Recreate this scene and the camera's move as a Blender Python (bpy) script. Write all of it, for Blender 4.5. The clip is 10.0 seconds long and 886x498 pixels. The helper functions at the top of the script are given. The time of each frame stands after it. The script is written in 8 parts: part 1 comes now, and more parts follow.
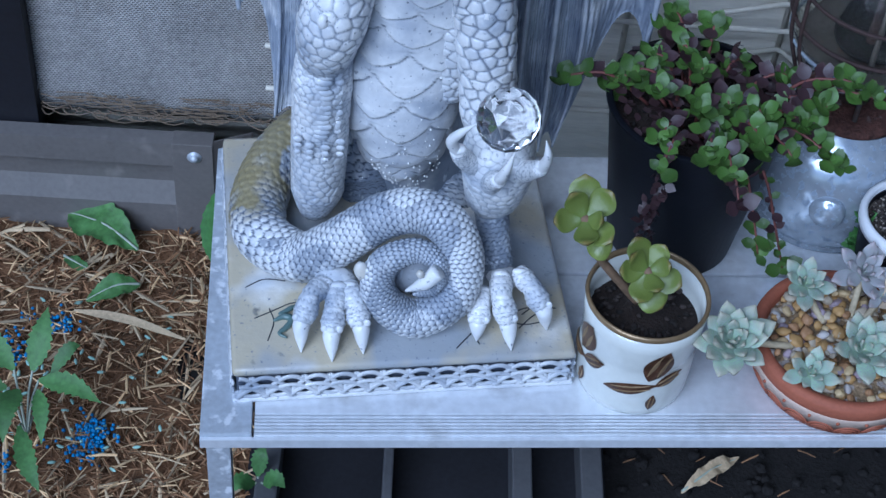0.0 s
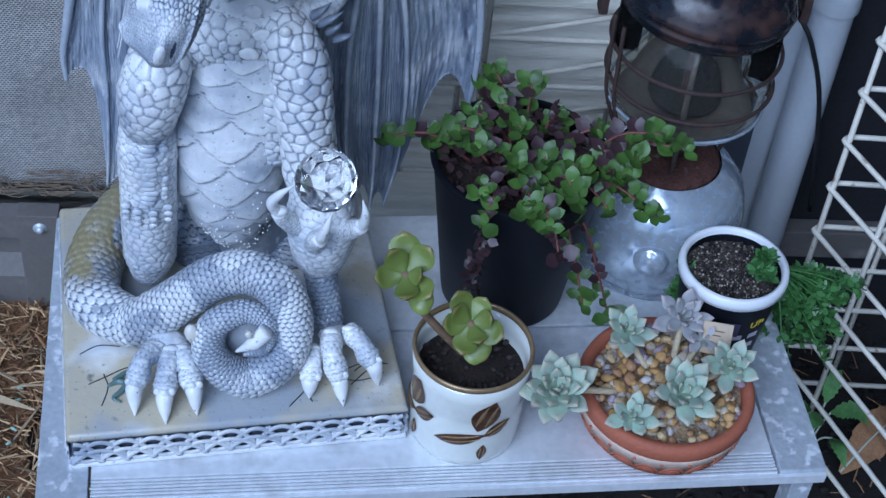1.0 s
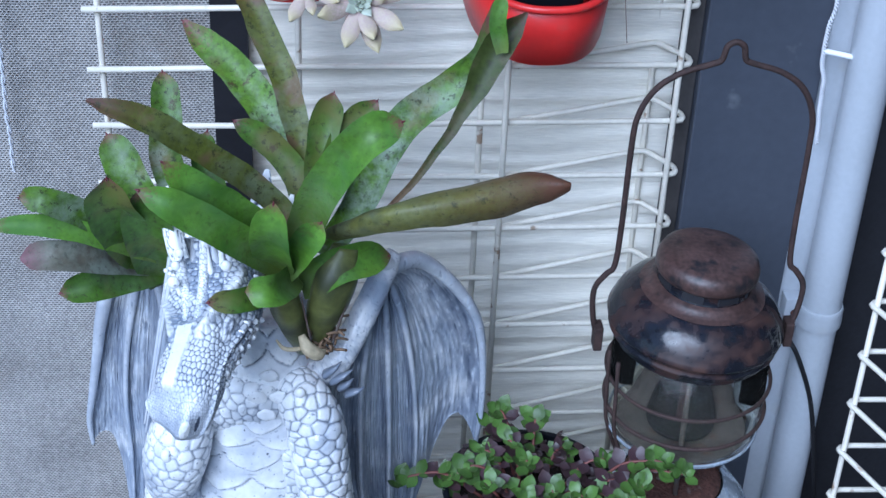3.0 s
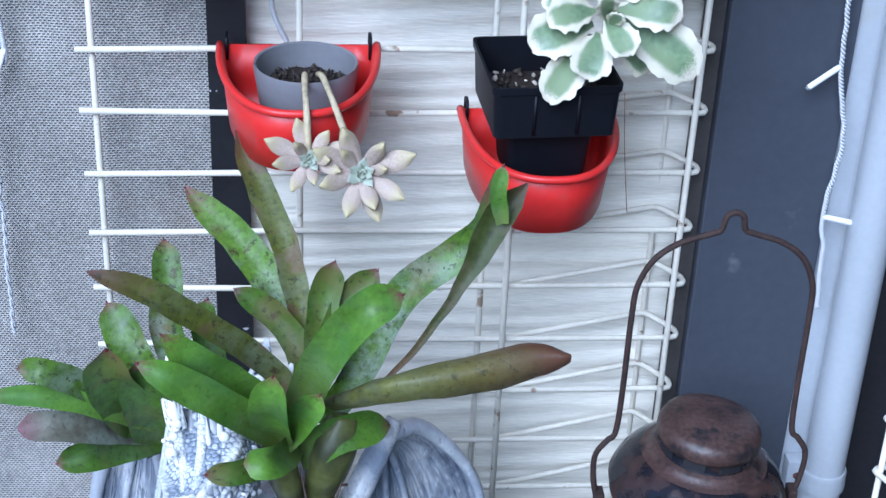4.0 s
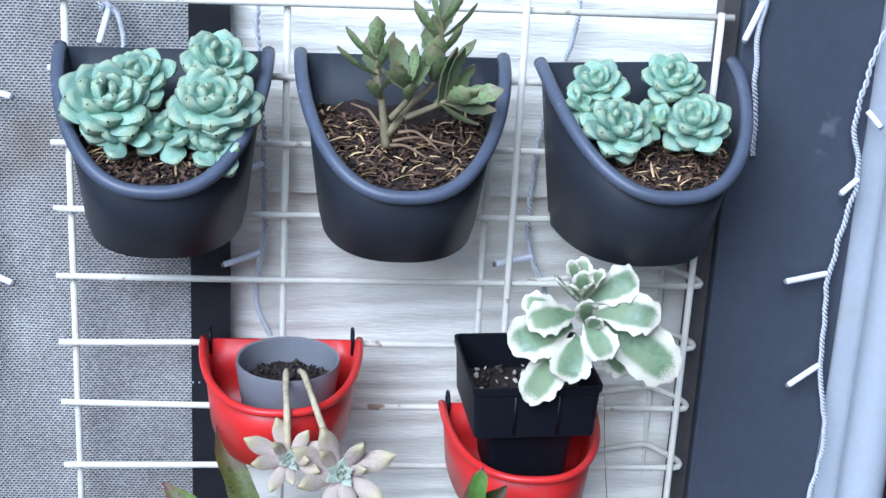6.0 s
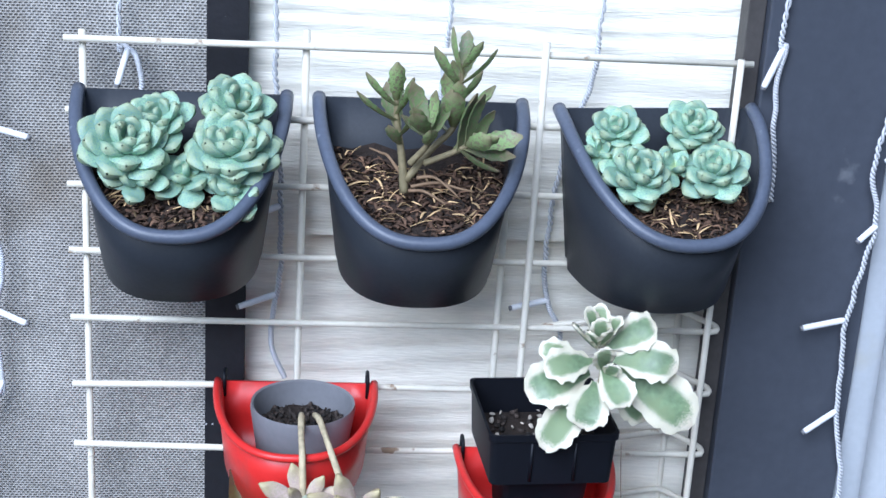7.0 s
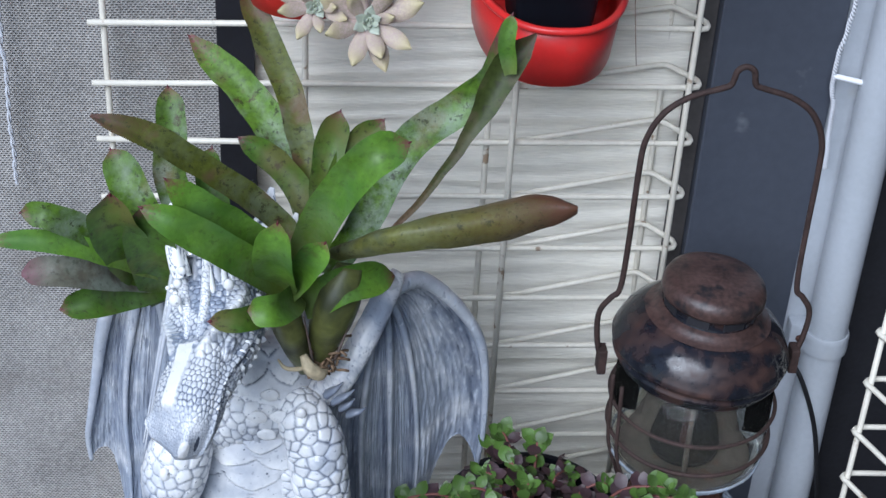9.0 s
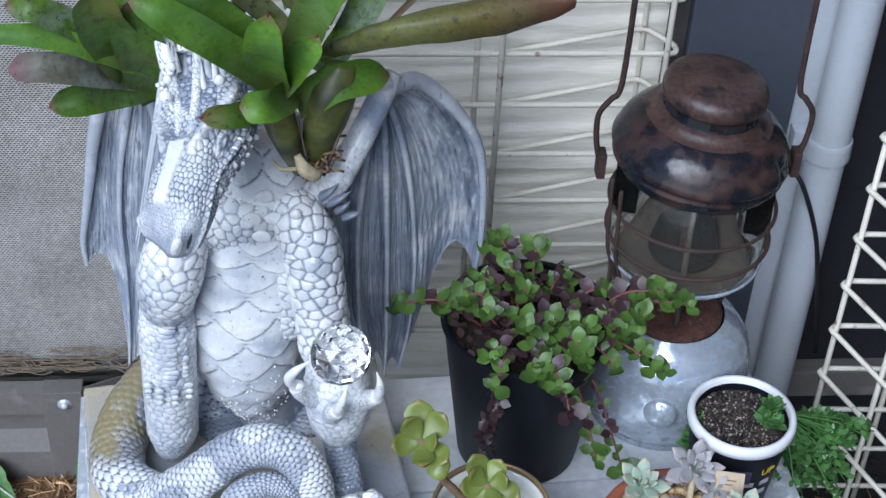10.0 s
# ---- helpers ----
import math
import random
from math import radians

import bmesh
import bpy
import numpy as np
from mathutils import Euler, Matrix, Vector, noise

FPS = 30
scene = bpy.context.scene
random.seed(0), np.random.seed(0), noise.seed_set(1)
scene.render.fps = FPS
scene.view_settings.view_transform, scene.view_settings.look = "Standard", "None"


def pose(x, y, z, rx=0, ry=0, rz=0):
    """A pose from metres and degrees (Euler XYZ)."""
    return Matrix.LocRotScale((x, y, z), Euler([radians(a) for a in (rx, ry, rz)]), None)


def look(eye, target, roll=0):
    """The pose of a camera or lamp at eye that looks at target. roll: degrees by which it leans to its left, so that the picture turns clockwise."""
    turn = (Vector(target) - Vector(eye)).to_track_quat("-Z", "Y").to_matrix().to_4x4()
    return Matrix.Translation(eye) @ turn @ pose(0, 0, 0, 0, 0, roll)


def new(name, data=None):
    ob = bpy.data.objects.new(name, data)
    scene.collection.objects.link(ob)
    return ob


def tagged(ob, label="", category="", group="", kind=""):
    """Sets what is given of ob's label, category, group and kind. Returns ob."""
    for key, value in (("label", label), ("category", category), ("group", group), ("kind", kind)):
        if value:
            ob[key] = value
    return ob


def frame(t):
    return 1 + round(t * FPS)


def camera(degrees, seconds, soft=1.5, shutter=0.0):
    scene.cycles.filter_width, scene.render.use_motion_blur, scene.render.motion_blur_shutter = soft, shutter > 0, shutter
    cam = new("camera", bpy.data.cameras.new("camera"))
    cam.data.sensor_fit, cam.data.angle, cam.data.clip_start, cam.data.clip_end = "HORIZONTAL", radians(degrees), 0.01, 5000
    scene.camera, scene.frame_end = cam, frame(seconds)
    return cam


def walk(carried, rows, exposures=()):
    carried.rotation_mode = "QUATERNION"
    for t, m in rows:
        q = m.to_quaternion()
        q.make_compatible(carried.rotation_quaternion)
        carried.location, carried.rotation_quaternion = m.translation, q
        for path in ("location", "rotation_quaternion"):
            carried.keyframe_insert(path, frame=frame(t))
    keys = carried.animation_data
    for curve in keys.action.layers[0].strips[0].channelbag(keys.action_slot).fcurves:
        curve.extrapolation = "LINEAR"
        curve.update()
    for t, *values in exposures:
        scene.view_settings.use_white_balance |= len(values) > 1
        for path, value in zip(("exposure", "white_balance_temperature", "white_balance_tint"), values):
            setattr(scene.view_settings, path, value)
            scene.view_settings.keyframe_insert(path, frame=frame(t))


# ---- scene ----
EXPOSURES = [(0.0, -0.44, 4560, 10), (1.5, -0.35, 4560, 10), (2.5, 0.10, 4680, 10), (4.0, 0.51, 4800, 10), (5.5, 0.58, 4880, 10), (7.5, 0.57, 5190, 10), (8.0, 0.43, 5250, 10), (9.0, 0.16, 5400, 10), (10.0, 0.12, 5370, 10)]
cam = camera(30.485, 10.0)
PATH = [
    (0, look((0.1273, -1.2660, 1.1696), (0.1808, -0.1797, -0.0039), 5.53)),
    (0.5, look((0.1576, -1.2838, 1.1822), (0.2654, -0.1771, 0.0318), 6.62)),
    (1, look((0.1895, -1.2939, 1.1934), (0.3341, -0.1622, 0.0717), 6.80)),
    (1.5, look((0.1884, -1.3111, 1.2173), (0.3363, -0.1384, 0.1390), 5.48)),
    (2, look((0.1870, -1.3186, 1.2437), (0.3165, -0.0910, 0.2257), 3.36)),
    (2.5, look((0.1848, -1.3182, 1.2638), (0.3155, -0.0517, 0.2947), 2.52)),
    (2.7, look((0.1832, -1.3176, 1.2741), (0.3166, -0.0355, 0.3263), 2.47)),
    (3.8, look((0.1827, -1.3106, 1.2936), (0.3169, 0.0586, 0.4768), 2.39)),
    (4, look((0.1843, -1.2991, 1.3075), (0.3198, 0.0783, 0.5048), 2.54)),
    (4.5, look((0.1828, -1.3040, 1.3107), (0.3356, 0.1078, 0.5736), 2.66)),
    (5, look((0.1885, -1.2946, 1.3300), (0.3367, 0.1401, 0.6374), 2.64)),
    (5.5, look((0.1931, -1.2899, 1.3362), (0.3370, 0.1723, 0.7027), 3.00)),
    (6, look((0.1950, -1.2840, 1.3525), (0.3343, 0.1967, 0.7625), 3.00)),
    (6.2, look((0.1955, -1.2813, 1.3549), (0.3286, 0.2071, 0.7832), 3.33)),
    (7.3, look((0.1780, -1.2704, 1.3692), (0.3172, 0.2182, 0.7994), 3.45)),
    (7.5, look((0.1820, -1.2740, 1.3681), (0.3146, 0.2094, 0.7833), 3.67)),
    (8, look((0.1710, -1.2713, 1.3453), (0.3257, 0.1618, 0.6509), 4.15)),
    (8.5, look((0.1717, -1.2817, 1.3166), (0.3173, 0.1052, 0.5321), 4.23)),
    (9, look((0.1819, -1.3034, 1.2821), (0.3153, 0.0119, 0.3809), 3.31)),
    (9.5, look((0.1863, -1.3048, 1.2640), (0.3186, -0.0437, 0.2881), 3.13)),
    (10, look((0.1910, -1.3084, 1.2444), (0.3178, -0.0869, 0.2188), 3.21)),
]
walk(cam, PATH, EXPOSURES)

# ---- sky and daylight: open shade under a bright sky ----
world = bpy.data.worlds.new("sky")
scene.world = world
world.use_nodes = True
wn, wl = world.node_tree.nodes, world.node_tree.links
sky = wn.new("ShaderNodeTexSky")
sky.sky_type, sky.sun_disc = "NISHITA", False
sky.sun_elevation, sky.sun_rotation = radians(40), radians(209)
wn["Background"].inputs[1].default_value = 0.075
wl.new(sky.outputs[0], wn["Background"].inputs[0])
sun_data = bpy.data.lights.new("sun", "SUN")
sun_data.energy, sun_data.angle, sun_data.color = 3.3, radians(42), (1.0, 0.97, 0.93)
sun = new("sun", sun_data)
sun.matrix_world = look((-1.3, -3.0, 3.2), (0.3, -0.1, 0.4))


# ---- materials ----
def mat(name, base, rough=0.6, metal=0.0, var=0.18, scale=25.0, grain=180.0, bump=0.15, spots=None, spot_scale=30.0, spot_edge=(0.55, 0.62), rand=0.0, spec=0.5, stretch=(1, 1, 1), sss=0.0, coat=0.0, island=0.0):
    """A surface with broad stains, fine grain, bump and, where given, spots of a second colour (colour, roughness)."""
    m = bpy.data.materials.new(name)
    m.use_nodes = True
    n, l = m.node_tree.nodes, m.node_tree.links
    b = n["Principled BSDF"]
    tc, mp = n.new("ShaderNodeTexCoord"), n.new("ShaderNodeMapping")
    mp.inputs["Scale"].default_value = stretch
    l.new(tc.outputs["Object"], mp.inputs["Vector"])
    broad, fine = n.new("ShaderNodeTexNoise"), n.new("ShaderNodeTexNoise")
    broad.inputs["Scale"].default_value, broad.inputs["Detail"].default_value = scale, 5
    fine.inputs["Scale"].default_value, fine.inputs["Detail"].default_value = grain, 3
    l.new(mp.outputs[0], broad.inputs["Vector"]), l.new(mp.outputs[0], fine.inputs["Vector"])
    mixf = n.new("ShaderNodeMath")
    mixf.operation = "ADD"
    l.new(broad.outputs["Fac"], mixf.inputs[0]), l.new(fine.outputs["Fac"], mixf.inputs[1])
    rng = n.new("ShaderNodeMapRange")
    rng.inputs["From Min"].default_value, rng.inputs["From Max"].default_value = 0.65, 1.35
    rng.inputs["To Min"].default_value, rng.inputs["To Max"].default_value = 1 - var, 1 + var
    l.new(mixf.outputs[0], rng.inputs["Value"])
    hsv = n.new("ShaderNodeHueSaturation")
    hsv.inputs["Color"].default_value = (*base, 1)
    value = rng.outputs[0]
    if rand or island:
        info, rr, mul = n.new("ShaderNodeNewGeometry" if island else "ShaderNodeObjectInfo"), n.new("ShaderNodeMapRange"), n.new("ShaderNodeMath")
        rr.inputs["To Min"].default_value, rr.inputs["To Max"].default_value = 1 - rand - island, 1 + rand + island
        mul.operation = "MULTIPLY"
        l.new(info.outputs["Random Per Island" if island else "Random"], rr.inputs["Value"])
        l.new(rr.outputs[0], mul.inputs[0]), l.new(value, mul.inputs[1])
        value = mul.outputs[0]
    l.new(value, hsv.inputs["Value"])
    out = hsv.outputs[0]
    b.inputs["Roughness"].default_value, b.inputs["Metallic"].default_value = rough, metal
    b.inputs["Specular IOR Level"].default_value = spec
    b.inputs["Coat Weight"].default_value = coat
    if sss:
        b.inputs["Subsurface Weight"].default_value = sss
        b.inputs["Subsurface Radius"].default_value = (0.004, 0.004, 0.002)
    if spots:
        sp, ramp, mix = n.new("ShaderNodeTexNoise"), n.new("ShaderNodeMapRange"), n.new("ShaderNodeMix")
        sp.inputs["Scale"].default_value, sp.inputs["Detail"].default_value = spot_scale, 6
        l.new(mp.outputs[0], sp.inputs["Vector"])
        ramp.inputs["From Min"].default_value, ramp.inputs["From Max"].default_value = spot_edge
        l.new(sp.outputs["Fac"], ramp.inputs["Value"])
        mix.data_type = "RGBA"
        l.new(ramp.outputs[0], mix.inputs["Factor"]), l.new(out, mix.inputs["A"])
        mix.inputs["B"].default_value = (*spots[0], 1)
        out = mix.outputs["Result"]
        rm = n.new("ShaderNodeMapRange")
        rm.inputs["To Min"].default_value, rm.inputs["To Max"].default_value = rough, spots[1]
        l.new(ramp.outputs[0], rm.inputs["Value"]), l.new(rm.outputs[0], b.inputs["Roughness"])
        if metal:
            mm = n.new("ShaderNodeMapRange")
            mm.inputs["To Min"].default_value, mm.inputs["To Max"].default_value = metal, 0.0
            l.new(ramp.outputs[0], mm.inputs["Value"]), l.new(mm.outputs[0], b.inputs["Metallic"])
    l.new(out, b.inputs["Base Color"])
    if bump:
        bp = n.new("ShaderNodeBump")
        bp.inputs["Strength"].default_value, bp.inputs["Distance"].default_value = bump, 0.002
        l.new(mixf.outputs[0], bp.inputs["Height"]), l.new(bp.outputs[0], b.inputs["Normal"])
    return m


def nodes_of(m):
    return m.node_tree.nodes, m.node_tree.links, m.node_tree.nodes["Principled BSDF"]


def clear(name, tint=(1, 1, 1), rough=0.02, ior=1.45):
    m = bpy.data.materials.new(name)
    m.use_nodes = True
    b = m.node_tree.nodes["Principled BSDF"]
    b.inputs["Base Color"].default_value = (*tint, 1)
    b.inputs["Roughness"].default_value, b.inputs["IOR"].default_value, b.inputs["Transmission Weight"].default_value = rough, ior, 1.0
    return m


M_siding = mat("painted_siding", (0.89, 0.855, 0.75), 0.5, var=0.10, scale=6, grain=60, bump=0.5, stretch=(1, 1, 9))
M_hessian = mat("hessian", (0.37, 0.355, 0.335), 0.95, var=0.34, scale=11, grain=210, bump=0.2, spots=((0.25, 0.22, 0.185), 0.95), spot_scale=9, spot_edge=(0.55, 0.75))
def weave(m, pitch):
    """Threads over and under, crossing at right angles, as relief and as a slight change of colour."""
    n, l, b = m.node_tree.nodes, m.node_tree.links, m.node_tree.nodes["Principled BSDF"]
    tc, sep = n.new("ShaderNodeTexCoord"), n.new("ShaderNodeSeparateXYZ")
    wob, off = n.new("ShaderNodeTexNoise"), n.new("ShaderNodeMath")
    wob.inputs["Scale"].default_value, wob.inputs["Detail"].default_value = 18, 3
    l.new(tc.outputs["Object"], sep.inputs[0]), l.new(tc.outputs["Object"], wob.inputs["Vector"])
    off.operation = "MULTIPLY"
    off.inputs[1].default_value = 0.0045
    l.new(wob.outputs["Fac"], off.inputs[0])
    def op(kind, a, b=None):
        k = n.new("ShaderNodeMath")
        k.operation = kind
        for q, v in enumerate((a, b)):
            if isinstance(v, (int, float)):
                k.inputs[q].default_value = v
            elif v is not None:
                l.new(v, k.inputs[q])
        return k.outputs[0]
    along = op("DIVIDE", op("ADD", sep.outputs["X"], off.outputs[0]), pitch[0])
    rows = op("DIVIDE", op("ADD", sep.outputs["Z"], off.outputs[0]), pitch[1])
    along = op("ADD", along, op("MULTIPLY", op("FLOOR", rows), 0.5))
    def bar(x, half):
        """1 in the middle of each unit, falling to 0 at its ends."""
        d = op("ABSOLUTE", op("SUBTRACT", op("FRACT", x), 0.5))
        r = n.new("ShaderNodeMapRange")
        r.inputs["From Min"].default_value, r.inputs["From Max"].default_value = half + 0.14, half - 0.14
        l.new(d, r.inputs["Value"])
        return r.outputs[0]
    gap = op("MULTIPLY", bar(along, 0.30), bar(rows, 0.26))
    prod = n.new("ShaderNodeMath")
    prod.operation = "SUBTRACT"
    prod.inputs[0].default_value = 1.0
    l.new(gap, prod.inputs[1])
    r, mix = n.new("ShaderNodeMapRange"), n.new("ShaderNodeMix")
    l.new(prod.outputs[0], r.inputs["Value"])
    mix.data_type, mix.blend_type = "RGBA", "MULTIPLY"
    mix.inputs["Factor"].default_value = 1.0
    ramp = n.new("ShaderNodeMapRange")
    ramp.inputs["To Min"].default_value, ramp.inputs["To Max"].default_value = 0.40, 1.20
    l.new(r.outputs[0], ramp.inputs["Value"])
    l.new(b.inputs["Base Color"].links[0].from_socket, mix.inputs["A"]), l.new(ramp.outputs[0], mix.inputs["B"])
    l.new(mix.outputs["Result"], b.inputs["Base Color"])
    bp = n.new("ShaderNodeBump")
    bp.inputs["Strength"].default_value, bp.inputs["Distance"].default_value = 0.9, 0.0012
    l.new(prod.outputs[0], bp.inputs["Height"]), l.new(bp.outputs[0], b.inputs["Normal"])


weave(M_hessian, (0.0040, 0.0025))
def wood_grain(m):
    """Embossed cathedral grain of moulded weatherboards."""
    n, l, b = m.node_tree.nodes, m.node_tree.links, m.node_tree.nodes["Principled BSDF"]
    tc, mp, w, bp = n.new("ShaderNodeTexCoord"), n.new("ShaderNodeMapping"), n.new("ShaderNodeTexWave"), n.new("ShaderNodeBump")
    mp.inputs["Scale"].default_value = (0.22, 1, 1)
    w.bands_direction, w.inputs["Scale"].default_value, w.inputs["Distortion"].default_value, w.inputs["Detail"].default_value, w.inputs["Detail Scale"].default_value = "Z", 15, 14, 2, 0.5
    l.new(tc.outputs["Object"], mp.inputs["Vector"]), l.new(mp.outputs[0], w.inputs["Vector"])
    bp.inputs["Strength"].default_value, bp.inputs["Distance"].default_value = 0.6, 0.0022
    l.new(w.outputs["Fac"], bp.inputs["Height"])
    l.new(b.inputs["Normal"].links[0].from_socket, bp.inputs["Normal"]), l.new(bp.outputs[0], b.inputs["Normal"])


wood_grain(M_siding)
M_hessian_edge = mat("frayed_hessian", (0.16, 0.12, 0.08), 0.95, var=0.3, scale=60, grain=300, bump=0.3)
M_black_wood = mat("black_painted_wood", (0.008, 0.008, 0.012), 0.6, var=0.3, bump=0.2, spots=((0.45, 0.45, 0.48), 0.7), spot_scale=70, spot_edge=(0.72, 0.74))
M_post = mat("slate_grey_paint", (0.060, 0.067, 0.087), 0.42, var=0.12, scale=8, grain=90, bump=0.12, spots=((0.15, 0.16, 0.18), 0.6), spot_scale=22, spot_edge=(0.68, 0.78))
M_post_side = mat("dark_brown_paint", (0.055, 0.050, 0.048), 0.6, var=0.2, bump=0.2)
M_pipe = mat("white_pvc", (0.44, 0.465, 0.50), 0.38, var=0.06, scale=12, bump=0.03, spots=((0.42, 0.42, 0.40), 0.6), spot_scale=16, spot_edge=(0.63, 0.80))
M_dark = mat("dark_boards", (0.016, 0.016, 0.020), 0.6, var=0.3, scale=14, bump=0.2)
M_frame = mat("bed_edge_steel", (0.150, 0.138, 0.128), 0.55, var=0.14, scale=14, bump=0.12, spots=((0.24, 0.22, 0.20), 0.7), spot_scale=26, spot_edge=(0.62, 0.75))
M_rail = mat("grey_steel_rail", (0.11, 0.11, 0.115), 0.5, var=0.15, bump=0.1)
M_wire = mat("plastic_coated_wire", (0.72, 0.68, 0.58), 0.42, var=0.08, scale=40, bump=0.08, spots=((0.33, 0.24, 0.16), 0.8), spot_scale=55, spot_edge=(0.645, 0.70))
M_alu = mat("weathered_aluminium", (0.82, 0.84, 0.87), 0.36, metal=0.3, var=0.12, scale=10, grain=120, bump=0.06, spots=((0.42, 0.42, 0.42), 0.75), spot_scale=18, spot_edge=(0.55, 0.75))
M_galv = mat("galvanised_steel", (0.55, 0.585, 0.63), 0.48, metal=0.35, var=0.15, scale=60, grain=200, bump=0.08, spots=((0.72, 0.74, 0.77), 0.7), spot_scale=90, spot_edge=(0.56, 0.64))
M_shred = mat("bark_shreds", (0.105, 0.060, 0.036), 0.85, var=0.4, scale=60, grain=300, bump=0.4, island=0.9)
M_soil = mat("potting_soil", (0.022, 0.014, 0.010), 0.9, var=0.6, scale=60, grain=400, bump=0.9)
M_earth = mat("garden_soil", (0.012, 0.010, 0.009), 0.95, var=0.5, scale=30, grain=220, bump=0.9)
M_bark = mat("bark_chips", (0.075, 0.042, 0.026), 0.85, var=0.4, scale=80, grain=400, bump=0.5, island=0.6)
M_straw = mat("straw", (0.50, 0.345, 0.175), 0.75, var=0.3, scale=40, grain=300, bump=0.3, island=0.8)
M_black_plastic = mat("charcoal_plastic", (0.030, 0.034, 0.042), 0.42, var=0.12, scale=18, grain=300, bump=0.06, spec=0.25)
M_rim_plastic = mat("slate_plastic_rim", (0.085, 0.10, 0.14), 0.42, var=0.14, scale=30, grain=300, bump=0.08, spots=((0.2, 0.22, 0.26), 0.55), spot_scale=60, spot_edge=(0.66, 0.72))
M_nursery = mat("black_nursery_plastic", (0.005, 0.006, 0.010), 0.5, var=0.15, scale=30, bump=0.05, spec=0.28)
M_red = mat("red_plastic", (0.62, 0.025, 0.022), 0.36, var=0.07, scale=14, bump=0.03, spots=((0.5, 0.05, 0.04), 0.5), spot_scale=35, spot_edge=(0.6, 0.75))
M_grey_plastic = mat("grey_plastic_cup", (0.19, 0.19, 0.205), 0.45, var=0.08, bump=0.04)
def leaf_mat(name, base, tip, start=0.75, end=1.0, rough=0.35, var=0.2, spots=None, spot_scale=60.0, spot_edge=(0.56, 0.64), low=None, rand=0.12, sss=0.08):
    """A leaf: its colour turns to another towards the tip and, where low is given, towards the foot."""
    m = mat(name, base, rough, var=var, scale=40, grain=220, bump=0.12, spots=spots, spot_scale=spot_scale, spot_edge=spot_edge, rand=rand, sss=sss)
    n, l, b = m.node_tree.nodes, m.node_tree.links, m.node_tree.nodes["Principled BSDF"]
    at, nz = n.new("ShaderNodeAttribute"), n.new("ShaderNodeTexNoise")
    at.attribute_name, nz.inputs["Scale"].default_value = "relief", 45
    add = n.new("ShaderNodeMath")
    add.operation = "MULTIPLY_ADD"
    add.inputs[1].default_value, add.inputs[2].default_value = 0.3, -0.15
    l.new(nz.outputs["Fac"], add.inputs[0])
    total = n.new("ShaderNodeMath")
    l.new(add.outputs[0], total.inputs[0]), l.new(at.outputs["Fac"], total.inputs[1])
    for a, z, colour in ((start, end, tip),) + (((0.35, 0.05, low),) if low else ()):
        r, mix = n.new("ShaderNodeMapRange"), n.new("ShaderNodeMix")
        r.inputs["From Min"].default_value, r.inputs["From Max"].default_value = a, z
        l.new(total.outputs[0], r.inputs["Value"])
        mix.data_type = "RGBA"
        l.new(r.outputs[0], mix.inputs["Factor"])
        l.new(b.inputs["Base Color"].links[0].from_socket, mix.inputs["A"])
        mix.inputs["B"].default_value = (*colour, 1)
        l.new(mix.outputs["Result"], b.inputs["Base Color"])
    return m


